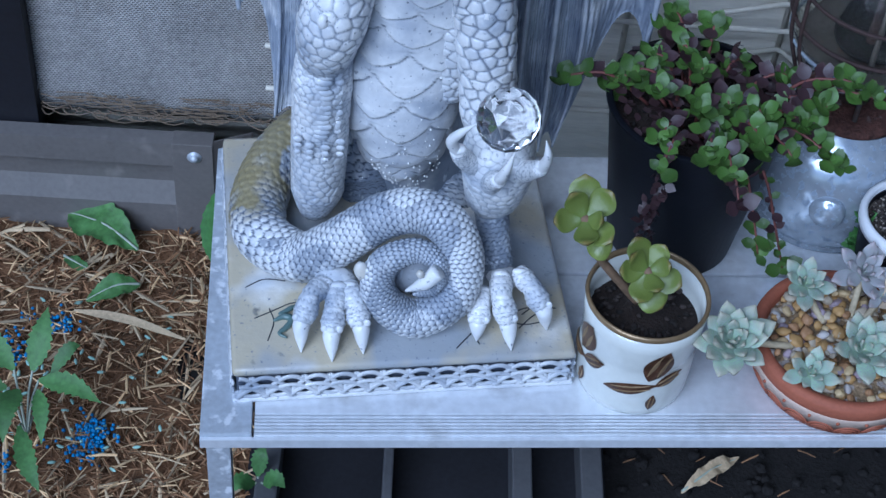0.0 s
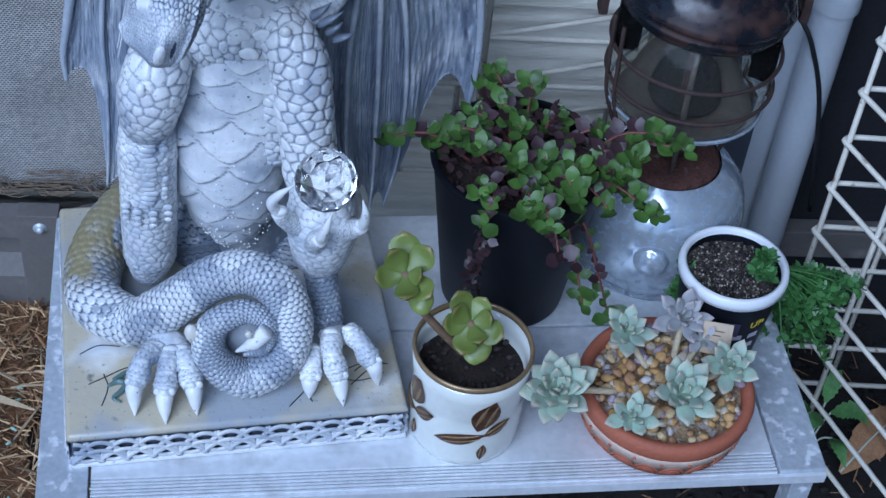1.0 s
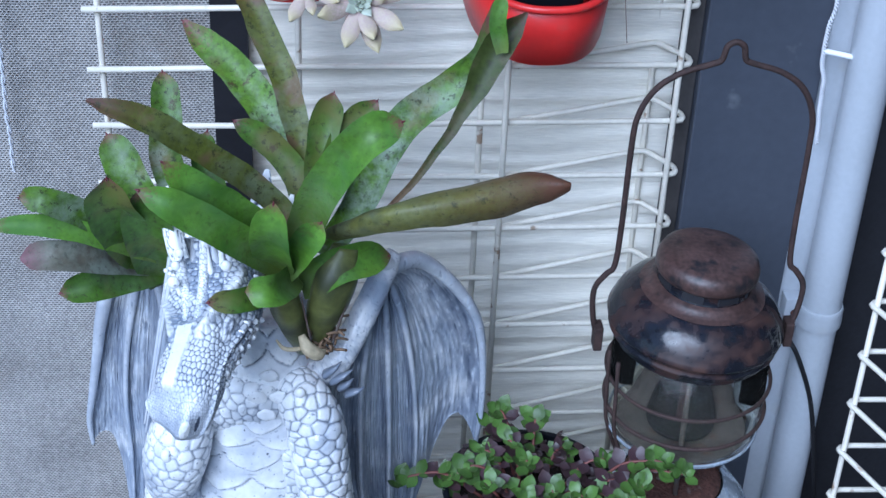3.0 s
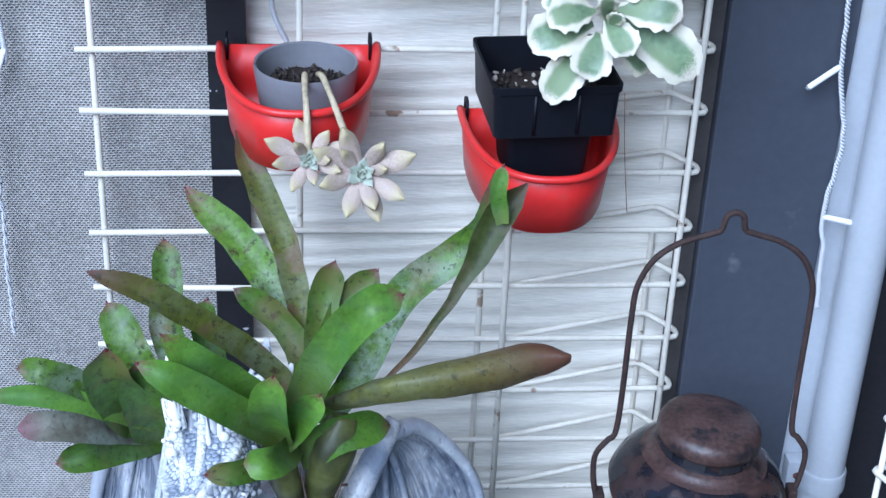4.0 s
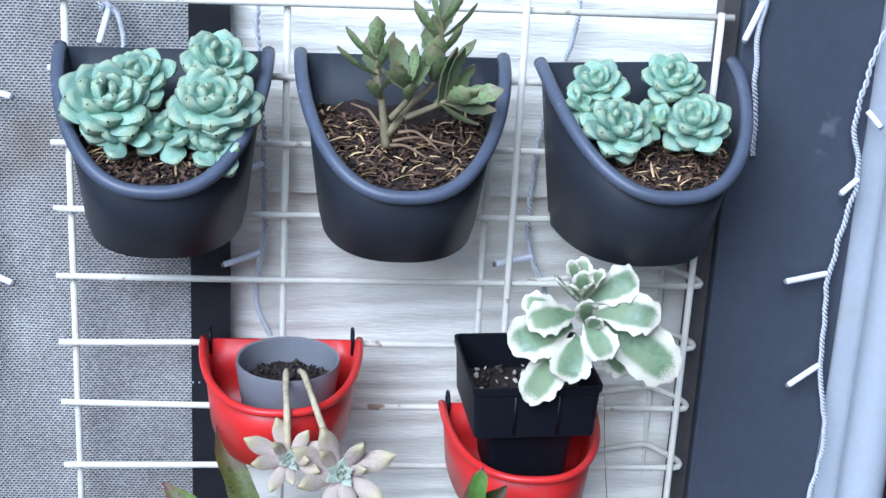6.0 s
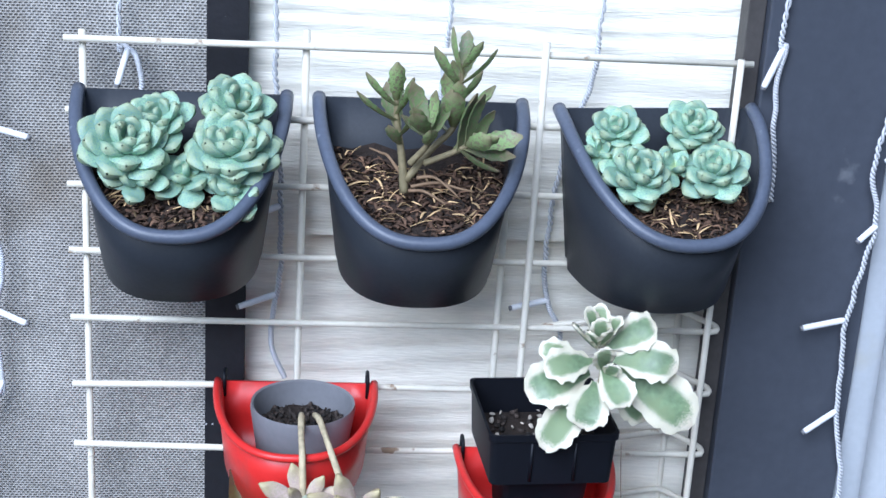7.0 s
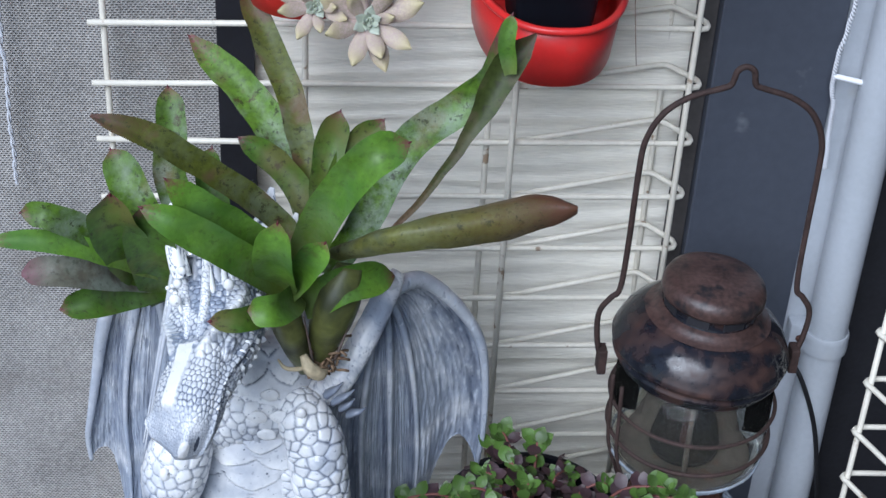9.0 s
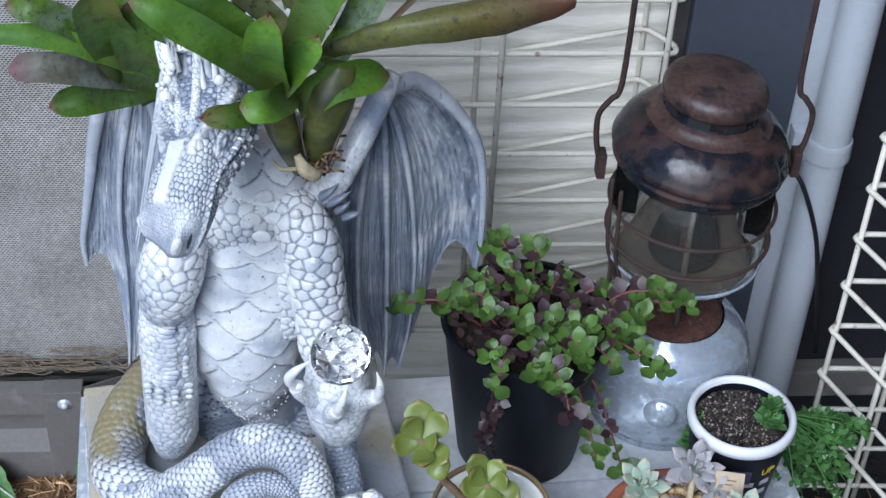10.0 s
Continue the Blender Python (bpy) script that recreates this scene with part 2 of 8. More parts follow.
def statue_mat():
    """Cast resin: pale paint on the proud parts over a slate wash in the relief that also paints shade into the
    recesses, weathered in patches.
    """
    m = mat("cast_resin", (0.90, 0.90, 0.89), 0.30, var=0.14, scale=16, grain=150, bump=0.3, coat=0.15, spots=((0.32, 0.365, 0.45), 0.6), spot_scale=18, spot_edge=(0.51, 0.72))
    n, l, b = m.node_tree.nodes, m.node_tree.links, m.node_tree.nodes["Principled BSDF"]
    at, tn = n.new("ShaderNodeAttribute"), n.new("ShaderNodeAttribute")
    at.attribute_name, tn.attribute_name = "relief", "tint"
    def patches(scale, lo, hi, seed, drawn=1.0):
        """Noise in object space as a 0 to 1 mask; drawn under 1 stretches it upright."""
        t, x, r, mp = n.new("ShaderNodeTexCoord"), n.new("ShaderNodeTexNoise"), n.new("ShaderNodeMapRange"), n.new("ShaderNodeMapping")
        mp.inputs["Scale"].default_value = (1, 1, drawn)
        x.noise_dimensions = "4D"
        x.inputs["W"].default_value, x.inputs["Scale"].default_value, x.inputs["Detail"].default_value = seed, scale, 3
        r.inputs["From Min"].default_value, r.inputs["From Max"].default_value = lo, hi
        l.new(t.outputs["Object"], mp.inputs["Vector"])
        l.new(mp.outputs[0], x.inputs["Vector"])
        l.new(x.outputs["Fac"], r.inputs["Value"])
        return r.outputs[0]
    def over(source, lo, hi, colour, mask=None, most=1.0):
        r, mix = n.new("ShaderNodeMapRange"), n.new("ShaderNodeMix")
        r.inputs["From Min"].default_value, r.inputs["From Max"].default_value, r.inputs["To Max"].default_value = lo, hi, most
        l.new(source.outputs["Fac"], r.inputs["Value"])
        fac = r.outputs[0]
        if mask is not None:
            k = n.new("ShaderNodeMath")
            k.operation = "MULTIPLY"
            l.new(fac, k.inputs[0])
            l.new(mask, k.inputs[1])
            fac = k.outputs[0]
        mix.data_type = "RGBA"
        l.new(fac, mix.inputs["Factor"])
        l.new(b.inputs["Base Color"].links[0].from_socket, mix.inputs["A"])
        mix.inputs["B"].default_value = (*colour, 1)
        l.new(mix.outputs["Result"], b.inputs["Base Color"])
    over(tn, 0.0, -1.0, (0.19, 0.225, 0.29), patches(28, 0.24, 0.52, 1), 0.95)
    over(tn, -0.4, -0.6, (0.62, 0.66, 0.72), patches(150, 0.60, 0.66, 6, 0.28), 0.85)
    over(tn, -0.4, -0.6, (0.10, 0.12, 0.16), patches(170, 0.62, 0.70, 12, 0.3), 0.7)
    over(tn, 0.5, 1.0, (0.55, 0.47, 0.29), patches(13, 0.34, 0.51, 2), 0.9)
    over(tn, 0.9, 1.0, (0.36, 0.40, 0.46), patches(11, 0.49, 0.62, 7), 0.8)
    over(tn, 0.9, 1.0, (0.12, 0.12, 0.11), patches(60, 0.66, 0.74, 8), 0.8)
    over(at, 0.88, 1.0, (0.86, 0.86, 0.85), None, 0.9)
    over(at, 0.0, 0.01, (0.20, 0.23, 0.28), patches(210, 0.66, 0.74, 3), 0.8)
    # low relief turns slate, then near-black: antiquing deepened with painted-in shade
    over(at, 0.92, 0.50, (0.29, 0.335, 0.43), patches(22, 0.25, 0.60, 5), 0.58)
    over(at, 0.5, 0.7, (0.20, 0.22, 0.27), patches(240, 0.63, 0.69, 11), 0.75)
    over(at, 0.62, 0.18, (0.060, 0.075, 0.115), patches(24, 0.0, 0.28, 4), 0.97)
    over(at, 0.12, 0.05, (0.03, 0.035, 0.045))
    over(tn, 1.15, 1.25, (0.30, 0.25, 0.11), patches(34, 0.36, 0.51, 9), 0.85)
    over(tn, 1.5, 2.0, (0.13, 0.20, 0.19))
    return m


M_statue = statue_mat()
M_enamel = mat("black_enamel_rusted", (0.012, 0.013, 0.018), 0.12, var=0.3, scale=18, grain=120, bump=0.06, spots=((0.060, 0.029, 0.022), 0.7), spot_scale=34, spot_edge=(0.47, 0.68))
M_rust = mat("rusted_steel", (0.040, 0.022, 0.018), 0.8, var=0.45, scale=60, grain=300, bump=0.5)
M_chrome = mat("tarnished_tank", (0.56, 0.62, 0.70), 0.17, metal=0.55, var=0.14, scale=16, grain=160, bump=0.05, spots=((0.25, 0.30, 0.38), 0.4), spot_scale=130, spot_edge=(0.54, 0.64))
M_red_rust = mat("red_flaking_rust", (0.080, 0.034, 0.024), 0.85, var=0.6, scale=70, grain=320, bump=0.9, spots=((0.20, 0.17, 0.15), 0.8), spot_scale=60, spot_edge=(0.60, 0.70))
M_glass = clear("lamp_glass", (0.80, 0.80, 0.76), 0.02, 1.06)
M_glass.node_tree.nodes["Principled BSDF"].inputs["Transmission Weight"].default_value = 0.996
M_glass.node_tree.nodes["Principled BSDF"].inputs["Coat Weight"].default_value = 0.14
M_crystal = clear("crystal", (1, 1, 1), 0.0, 1.75)
M_crystal.node_tree.nodes["Principled BSDF"].inputs["Transmission Weight"].default_value = 0.97
M_terracotta = mat("terracotta", (0.36, 0.115, 0.060), 0.75, var=0.15, scale=30, grain=300, bump=0.2)
M_cream = mat("cream_slip", (0.62, 0.48, 0.38), 0.8, var=0.18, scale=60, bump=0.2)
M_ceramic = mat("white_glazed_ceramic", (0.74, 0.75, 0.69), 0.12, var=0.04, scale=12, bump=0.02, coat=0.4)
M_gold = mat("gold_glaze", (0.30, 0.21, 0.11), 0.35, metal=0.4, var=0.2, bump=0.05)
M_brown_glaze = mat("brown_glaze", (0.085, 0.042, 0.022), 0.28, var=0.5, scale=90, bump=0.05)
M_white_plastic = mat("white_plastic", (0.80, 0.81, 0.83), 0.35, var=0.04, bump=0.02)
M_cable = mat("white_cable", (0.56, 0.57, 0.60), 0.45, var=0.06, bump=0.02)
M_bulb = mat("milky_led_tube", (0.85, 0.86, 0.90), 0.3, var=0.05, bump=0.0)
M_black_cable = mat("black_cable", (0.012, 0.012, 0.014), 0.5, bump=0.05)
M_stem = mat("woody_stem", (0.20, 0.13, 0.075), 0.8, var=0.3, scale=80, bump=0.4)
M_pale_stem = mat("pale_stem", (0.50, 0.42, 0.27), 0.7, var=0.25, scale=90, bump=0.4)
M_olive_stem = mat("olive_brown_stem", (0.21, 0.175, 0.095), 0.7, var=0.3, scale=80, bump=0.3)
M_red_stem = mat("reddish_stem", (0.16, 0.055, 0.045), 0.6, var=0.25, scale=80, bump=0.2)


# ---- mesh helpers ----
class Geo:
    """Vertices and faces that become one mesh."""

    def __init__(self):
        self.v, self.f, self.a, self.tint = [], [], [], []

    def add(self, verts, faces, a=None, tint=0.0):
        k = len(self.v)
        self.a.extend([0.8] * len(verts) if a is None else list(a))
        self.tint.extend([tint] * len(verts))
        self.v.extend([tuple(p) for p in verts])
        self.f.extend([tuple(i + k for i in f) for f in faces])
        return self

    def move(self, m):
        self.v = [tuple(m @ Vector(p)) for p in self.v]
        return self

    def mesh(self, name, material, smooth=True, origin=(0, 0, 0)):
        me = bpy.data.meshes.new(name)
        o = np.array(origin)
        me.from_pydata((np.array(self.v, float) - o).tolist(), [], self.f)
        me.materials.append(material)
        if smooth:
            me.shade_smooth()
        for key, values in (("relief", self.a), ("tint", self.tint)):
            if len(values) == len(self.v):
                me.attributes.new(key, "FLOAT", "POINT").data.foreach_set("value", np.array(values, np.float32))
        me.update()
        return me


ORIGIN = {}


def thing(name, base, label, category, group="", kind=""):
    ob = new(name)
    ob.empty_display_size = 0.02
    ob.location = base
    ORIGIN[ob] = Vector(base)
    return tagged(ob, label, category, group, kind)


def part(name, geo, material, parent, label="", smooth=True, flat_angle=None):
    o = ORIGIN[parent]
    me = geo.mesh(name, material, smooth, o)
    if flat_angle is not None:
        me.set_sharp_from_angle(angle=radians(flat_angle))
    ob = new(name, me)
    ob.parent = parent
    ORIGIN[ob] = o
    if label:
        ob["label"] = label
    return ob


def solid(name, geo, material, label, category, kind="", smooth=False, group="", flat_angle=None):
    """A thing that is one mesh; its origin is the middle of its base."""
    a = np.array(geo.v)
    o = Vector(((a[:, 0].min() + a[:, 0].max()) / 2, (a[:, 1].min() + a[:, 1].max()) / 2, a[:, 2].min()))
    me = geo.mesh(name, material, smooth, o)
    if flat_angle is not None:
        me.set_sharp_from_angle(angle=radians(flat_angle))
    ob = new(name, me)
    ob.location = o
    ORIGIN[ob] = o
    return tagged(ob, label, category, group, kind)


def piece(name, mesh, parent, m):
    """A part on shared mesh data, at the pose m in the world."""
    ob = new(name, mesh)
    ob.parent = parent
    ob.matrix_basis = Matrix.Translation(-ORIGIN[parent]) @ m
    return ob


def box(x0, x1, y0, y1, z0, z1, bevel=0.0, turn=None):
    bm = bmesh.new()
    bmesh.ops.create_cube(bm, size=1, matrix=Matrix.Translation(((x0 + x1) / 2, (y0 + y1) / 2, (z0 + z1) / 2)) @ Matrix.Diagonal((x1 - x0, y1 - y0, z1 - z0, 1)))
    if bevel:
        bmesh.ops.bevel(bm, geom=bm.edges[:], offset=bevel, segments=2, affect="EDGES", profile=0.6)
    bm.verts.index_update()
    g = Geo().add([v.co.copy() for v in bm.verts], [[v.index for v in f.verts] for f in bm.faces])
    bm.free()
    return g.move(turn) if turn else g


def curve_points(pts, n):
    """Catmull-Rom through the points, n samples."""
    p = np.array([tuple(q) for q in pts], float)
    if len(p) == 2:
        return p[0] + (p[1] - p[0]) * np.linspace(0, 1, n)[:, None]
    p = np.vstack([2 * p[0] - p[1], p, 2 * p[-1] - p[-2]])
    u = np.linspace(0, len(p) - 3 - 1e-9, n)
    i, t = u.astype(int), (u % 1)[:, None]
    a, b, c, d = p[i], p[i + 1], p[i + 2], p[i + 3]
    return 0.5 * (2 * b + (c - a) * t + (2 * a - 5 * b + 4 * c - d) * t**2 + (3 * b - a - 3 * c + d) * t**3)


def frames(c, up=(0, 0, 1)):
    """Tangent, side and normal along a curve, carried without twist from the first one."""
    t = np.gradient(c, axis=0)
    t /= np.linalg.norm(t, axis=1)[:, None] + 1e-12
    s = np.cross(t[0], up)
    if np.linalg.norm(s) < 1e-3:
        s = np.cross(t[0], (1, 0.2, 0))
    side = [s / np.linalg.norm(s)]
    for k in range(1, len(c)):
        q = side[-1] - t[k] * (side[-1] @ t[k])
        side.append(q / (np.linalg.norm(q) + 1e-12))
    side = np.array(side)
    return t, side, np.cross(side, t)


def tube(pts, r, n=8, samples=None, flat=1.0, up=(0, 0, 1)):
    """A round rod with closed ends along a smooth curve. r: one radius, or several along it."""
    c = curve_points(pts, samples or max(2, 6 * (len(pts) - 1)))
    t, s, m = frames(c, up)
    rr = np.interp(np.linspace(0, 1, len(c)), np.linspace(0, 1, np.size(r)), np.atleast_1d(r))
    a = np.linspace(0, 2 * np.pi, n, endpoint=False)
    ring = c[:, None] + rr[:, None, None] * (np.cos(a)[None, :, None] * s[:, None] + flat * np.sin(a)[None, :, None] * m[:, None])
    v = ring.reshape(-1, 3).tolist()
    f = [(i * n + j, i * n + (j + 1) % n, (i + 1) * n + (j + 1) % n, (i + 1) * n + j) for i in range(len(c) - 1) for j in range(n)]
    f.append(tuple(range(n))[::-1])
    f.append(tuple(range((len(c) - 1) * n, len(c) * n)))
    return Geo().add(v, f)


def straight(pts, r, n=8):
    """A rod through the points with plain corners, as bent wire has, tightly rounded."""
    q = [Vector(pts[0])]
    for a, b, c in zip(pts, pts[1:], pts[2:]):
        a, b, c = Vector(a), Vector(b), Vector(c)
        d = min((a - b).length, (c - b).length, 5 * r) * 0.45
        q += [b + (a - b).normalized() * d, b + ((a - b).normalized() + (c - b).normalized()) * d * 0.25, b + (c - b).normalized() * d]
    q.append(Vector(pts[-1]))
    c = np.array([tuple(p) for p in q])
    t, s, m = frames(c)
    a = np.linspace(0, 2 * np.pi, n, endpoint=False)
    ring = c[:, None] + r * (np.cos(a)[None, :, None] * s[:, None] + np.sin(a)[None, :, None] * m[:, None])
    f = [(i * n + j, i * n + (j + 1) % n, (i + 1) * n + (j + 1) % n, (i + 1) * n + j) for i in range(len(c) - 1) for j in range(n)]
    f += [tuple(range(n))[::-1], tuple(range((len(c) - 1) * n, len(c) * n))]
    return Geo().add(ring.reshape(-1, 3).tolist(), f)


def lathe(profile, n=48, centre=(0, 0, 0), a0=0.0, a1=360.0, wobble=0.0):
    """Turns (radius, height) pairs round the upright through centre."""
    full = abs(a1 - a0 - 360) < 1e-6
    a = np.radians(np.linspace(a0, a1, n, endpoint=not full))
    g, cx, cy, cz = Geo(), *centre
    v = [(cx + r * math.cos(b), cy + r * math.sin(b), cz + z) for r, z in profile for b in a]
    k = len(profile)
    f = [(i * n + j, i * n + (j + 1) % n, (i + 1) * n + (j + 1) % n, (i + 1) * n + j) for i in range(k - 1) for j in range(n if full else n - 1)]
    return g.add(v, f)


def strap(pts, widths, up=(0, 0, 1), thick=0.002, cup=0.25, samples=14, m=6, fold=0.0):
    """A leaf along a curve: half-widths along it, cupped across, thin at its edges, with a closed underside."""
    c = curve_points(pts, samples)
    t = np.gradient(c, axis=0)
    t /= np.linalg.norm(t, axis=1)[:, None] + 1e-12
    s = np.cross(t, np.array(up, float))
    s /= np.linalg.norm(s, axis=1)[:, None] + 1e-9
    nrm = np.cross(s, t)
    w = np.interp(np.linspace(0, 1, samples), np.linspace(0, 1, len(widths)), widths)
    q = np.linspace(-1, 1, m + 1)
    lift = cup * q**2 + fold * np.abs(q)
    v = []
    for sgn in (1, -1):
        th = sgn * thick * np.sqrt(np.clip(1 - q**2, 0, 1))
        scale = np.minimum(1, w / (max(widths) * 0.35 + 1e-9))
        p = c[:, None] + s[:, None] * (w[:, None] * q[None])[..., None] + nrm[:, None] * (w[:, None] * lift[None] + scale[:, None] * th[None])[..., None]
        v += p.reshape(-1, 3).tolist()
    k, o = m + 1, samples * (m + 1)
    f = []
    for i in range(samples - 1):
        for j in range(m):
            a = i * k + j
            f.append((a, a + 1, a + k + 1, a + k))
            f.append((o + a, o + a + k, o + a + k + 1, o + a + 1))
    along = np.repeat(np.linspace(0, 1, samples), k)
    return Geo().add(v, f, np.concatenate([along, along]))


def blob(centre, r, squash=(1, 1, 1), seg=10, rings=6, turn=None, rough=0.0, seed=0):
    v, f = [], []
    for i in range(rings + 1):
        th = math.pi * i / rings
        for j in range(seg):
            ph = 2 * math.pi * j / seg
            p = Vector((math.sin(th) * math.cos(ph) * squash[0], math.sin(th) * math.sin(ph) * squash[1], math.cos(th) * squash[2])) * r
            if rough:
                p *= 1 + rough * noise.noise(p / r * 1.3 + Vector((seed * 3.1, seed, 0)))
            if turn:
                p = turn @ p
            v.append(p + Vector(centre))
    f = [(i * seg + j, (i + 1) * seg + j, (i + 1) * seg + (j + 1) % seg, i * seg + (j + 1) % seg) for i in range(rings) for j in range(seg)]
    return Geo().add(v, f)


def join(*geos):
    g = Geo()
    for q in geos:
        g.add(q.v, q.f, q.a)
    return g


rng = random.Random(7)
GROUND = -0.20
TABLE = 0.084

# ---- the setting ----
g = Geo()
nx, ny = 60, 60
gx = np.concatenate([np.linspace(-30, -1.2, 8), np.linspace(-1.0, 1.5, 44), np.linspace(1.8, 30, 8)])
gy = np.concatenate([np.linspace(-30, -1.6, 8), np.linspace(-1.4, 0.04, 44), np.linspace(0.3, 30, 8)])
g.add([(x, y, GROUND + (0.012 * noise.noise(Vector((x * 9, y * 9, 0))) if -1.2 < x < 1.6 and -1.6 < y < 0.05 else 0)) for x in gx for y in gy],
      [(i * 60 + j, (i + 1) * 60 + j, (i + 1) * 60 + j + 1, i * 60 + j + 1) for i in range(59) for j in range(59)])
ground = solid("ground", g, M_earth, "dark crumbly garden soil strewn with straw mulch", "ground", "structure", smooth=True)

# weatherboards of the back wall, each lapping over the one below
back = thing("wall_north", (0.345, 0.06, GROUND), "cream painted weatherboard wall with embossed wood grain", "wall", kind="structure")
part("wall_core", box(-1.6, 2.2, 0.075, 0.20, GROUND, 2.6), M_siding, back)
for k in range(-1, 7):
    z0 = -0.111 + 0.328 * k
    b = Geo().add([(x, y, z) for x in (0.10, 0.60) for y, z in ((0.046, z0), (0.060, z0 + 0.334), (0.074, z0 + 0.334), (0.074, z0 + 0.004), (0.062, z0))],
                  [(0, 1, 6, 5), (1, 2, 7, 6), (2, 3, 8, 7), (3, 4, 9, 8), (4, 0, 5, 9), (4, 3, 2, 1, 0), (5, 6, 7, 8, 9)])
    part("weatherboard", b, M_siding, back, smooth=False)

# hessian screen, with a dark batten on either side
g = Geo()
nx, nz = 70, 130
xs, zs = np.linspace(-0.262, 0.104, nx), np.linspace(-0.045, 1.9, nz)
g.add([(x + 0.003 * noise.noise(Vector((0, z * 14, 2))) * (i in (0, nx - 1)), 0.036 + 0.006 * noise.noise(Vector((x * 5, z * 4, 0))) + 0.002 * noise.noise(Vector((x * 30, z * 25, 1))), z + (0.010 * noise.noise(Vector((x * 40, 0, 5))) if k == 0 else 0)) for k, z in enumerate(zs) for i, x in enumerate(xs)],
      [(k * nx + i, k * nx + i + 1, (k + 1) * nx + i + 1, (k + 1) * nx + i) for k in range(nz - 1) for i in range(nx - 1)])
screen = solid("wall_west", g, M_hessian, "grey-beige woven hessian screen stretched on a fence", "wall", "structure", smooth=True)
so = screen.modifiers.new("thickness", "SOLIDIFY")
so.thickness = 0.004
fray = Geo()
for k in range(150):
    x = rng.uniform(-0.255, 0.08)
    z = -0.045 + rng.uniform(-0.004, 0.03) * (1 if x < 0.0 else 0.5)
    l, a = rng.uniform(0.01, 0.05), rng.uniform(-0.5, 0.5)
    q = tube([(x, 0.028, z), (x + l * 0.5, 0.022 + rng.uniform(-0.003, 0.004), z + a * l * 0.3), (x + l, 0.026, z + a * l * 0.2)], 0.0007, 4, 4)
    fray.add(q.v, q.f)
solid("hessian_fray", fray, M_hessian_edge, "frayed brown threads along the hessian's lower hem", "threads", "stuff")
solid("batten", box(0.100, 0.134, 0.030, 0.046, GROUND, 1.9, 0.001), M_black_wood, "black painted batten flecked with white paint", "batten", "structure")
solid("batten", box(-0.300, -0.258, 0.020, 0.050, GROUND, 1.9, 0.001), M_black_wood, "black painted batten beside the hessian screen", "batten", "structure")
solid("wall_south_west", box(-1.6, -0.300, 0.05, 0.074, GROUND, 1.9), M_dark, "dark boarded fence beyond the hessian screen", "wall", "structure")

# slate-grey corner post, trim board and downpipe
solid("post_edging", box(0.541, 0.5555, 0.020, 0.0455, GROUND, 2.2, 0.001), M_post_side, "dark brown timber edge beside the slate post", "trim", "structure")
solid("corner_post", box(0.556, 0.673, 0.008, 0.074, GROUND, 2.2, 0.002), M_post, "slate-grey painted timber corner post with scuffs", "post", "structure")
solid("trim", box(0.6735, 0.720, 0.014, 0.074, GROUND, 2.2, 0.001), M_pipe, "white painted trim board beside the downpipe", "trim", "structure")
pipe = thing("downpipe", (0.7125, -0.004, -0.06), "white plastic downpipe with a bracket and collar", "downpipe", kind="structure")
part("pipe", lathe([(0.0, 0), (0.0207, 0), (0.0207, 2.3), (0, 2.3)], 40, (0.7125, -0.008, -0.06)), M_pipe, pipe, flat_angle=40)
part("collar", join(lathe([(0.0210, -0.012), (0.0236, -0.011), (0.0240, -0.004), (0.0232, 0.005), (0.0236, 0.009), (0.0224, 0.012), (0.0210, 0.012)], 40, (0.7125, -0.008, 0.284)), box(0.6765, 0.6985, -0.004, 0.0135, 0.262, 0.298, 0.0025)), M_pipe, pipe, flat_angle=40)
part("screw", lathe([(0, 0), (0.0040, 0), (0.0036, 0.002), (0, 0.0024)], 12).move(Matrix.Translation((0.687, -0.004, 0.281)) @ Matrix.Rotation(radians(90), 4, "X")), M_red_rust, pipe, "rusted screw head")
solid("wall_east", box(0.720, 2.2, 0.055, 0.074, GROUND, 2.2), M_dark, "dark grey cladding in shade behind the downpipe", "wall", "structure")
# unseen wall, added to keep sky light off the right-hand side
solid("wall_east_return", box(0.99, 1.06, -2.4, 0.054, GROUND, 3.0), M_dark, "added dark wall out of view that blocks light from the right", "wall", "structure")
solid("skirting_rail", box(0.60, 0.985, 0.030, 0.054, -0.115, -0.075, 0.002), M_frame, "dull brown steel rail along the foot of the wall", "rail", "structure")


# ---- wire panels ----
def wire_panel(name, label, first, count, place):
    """A panel of coated wire: level bars that turn back behind the end upright, and uprights."""
    ob = thing(name, place @ Vector((0.27, 0, first - 0.06 * (count - 1))), label, "wire panel")
    ORIGIN[ob] = ob.location.copy()
    for i in range(count):
        z = first - 0.06 * i
        w = 0.0016 * math.sin(i * 2.3)
        if i < 4:
            pts = [(-0.010, 0, z + w), (0.18, 0, z - w), (0.37, 0, z), (0.546, 0.004, z - 0.002)]
        else:
            pts = [(-0.010, 0, z + w), (0.18, 0, z - w), (0.37, 0, z), (0.543, 0.000, z), (0.545, 0.013, z), (0.520, 0.046, z), (0.376, 0.008, z - 0.004)]
        part("bar", straight(pts, 0.0029).move(place), M_wire, ob)
    low = first - 0.06 * (count - 1) - 0.01
    for x, y, top in ((0.004, 0.006, first + 0.006), (0.181, 0.006, first + 0.012), (0.351, 0.007, first - 0.052), (0.373, -0.006, first + 0.012), (0.533, -0.006, first + 0.004), (0.521, 0.051, first - 0.2)):
        part("upright", straight([(x, y, top), (x - 0.001, y, (top + low) / 2), (x, y, low)], 0.0030).move(place), M_wire, ob)
    return ob


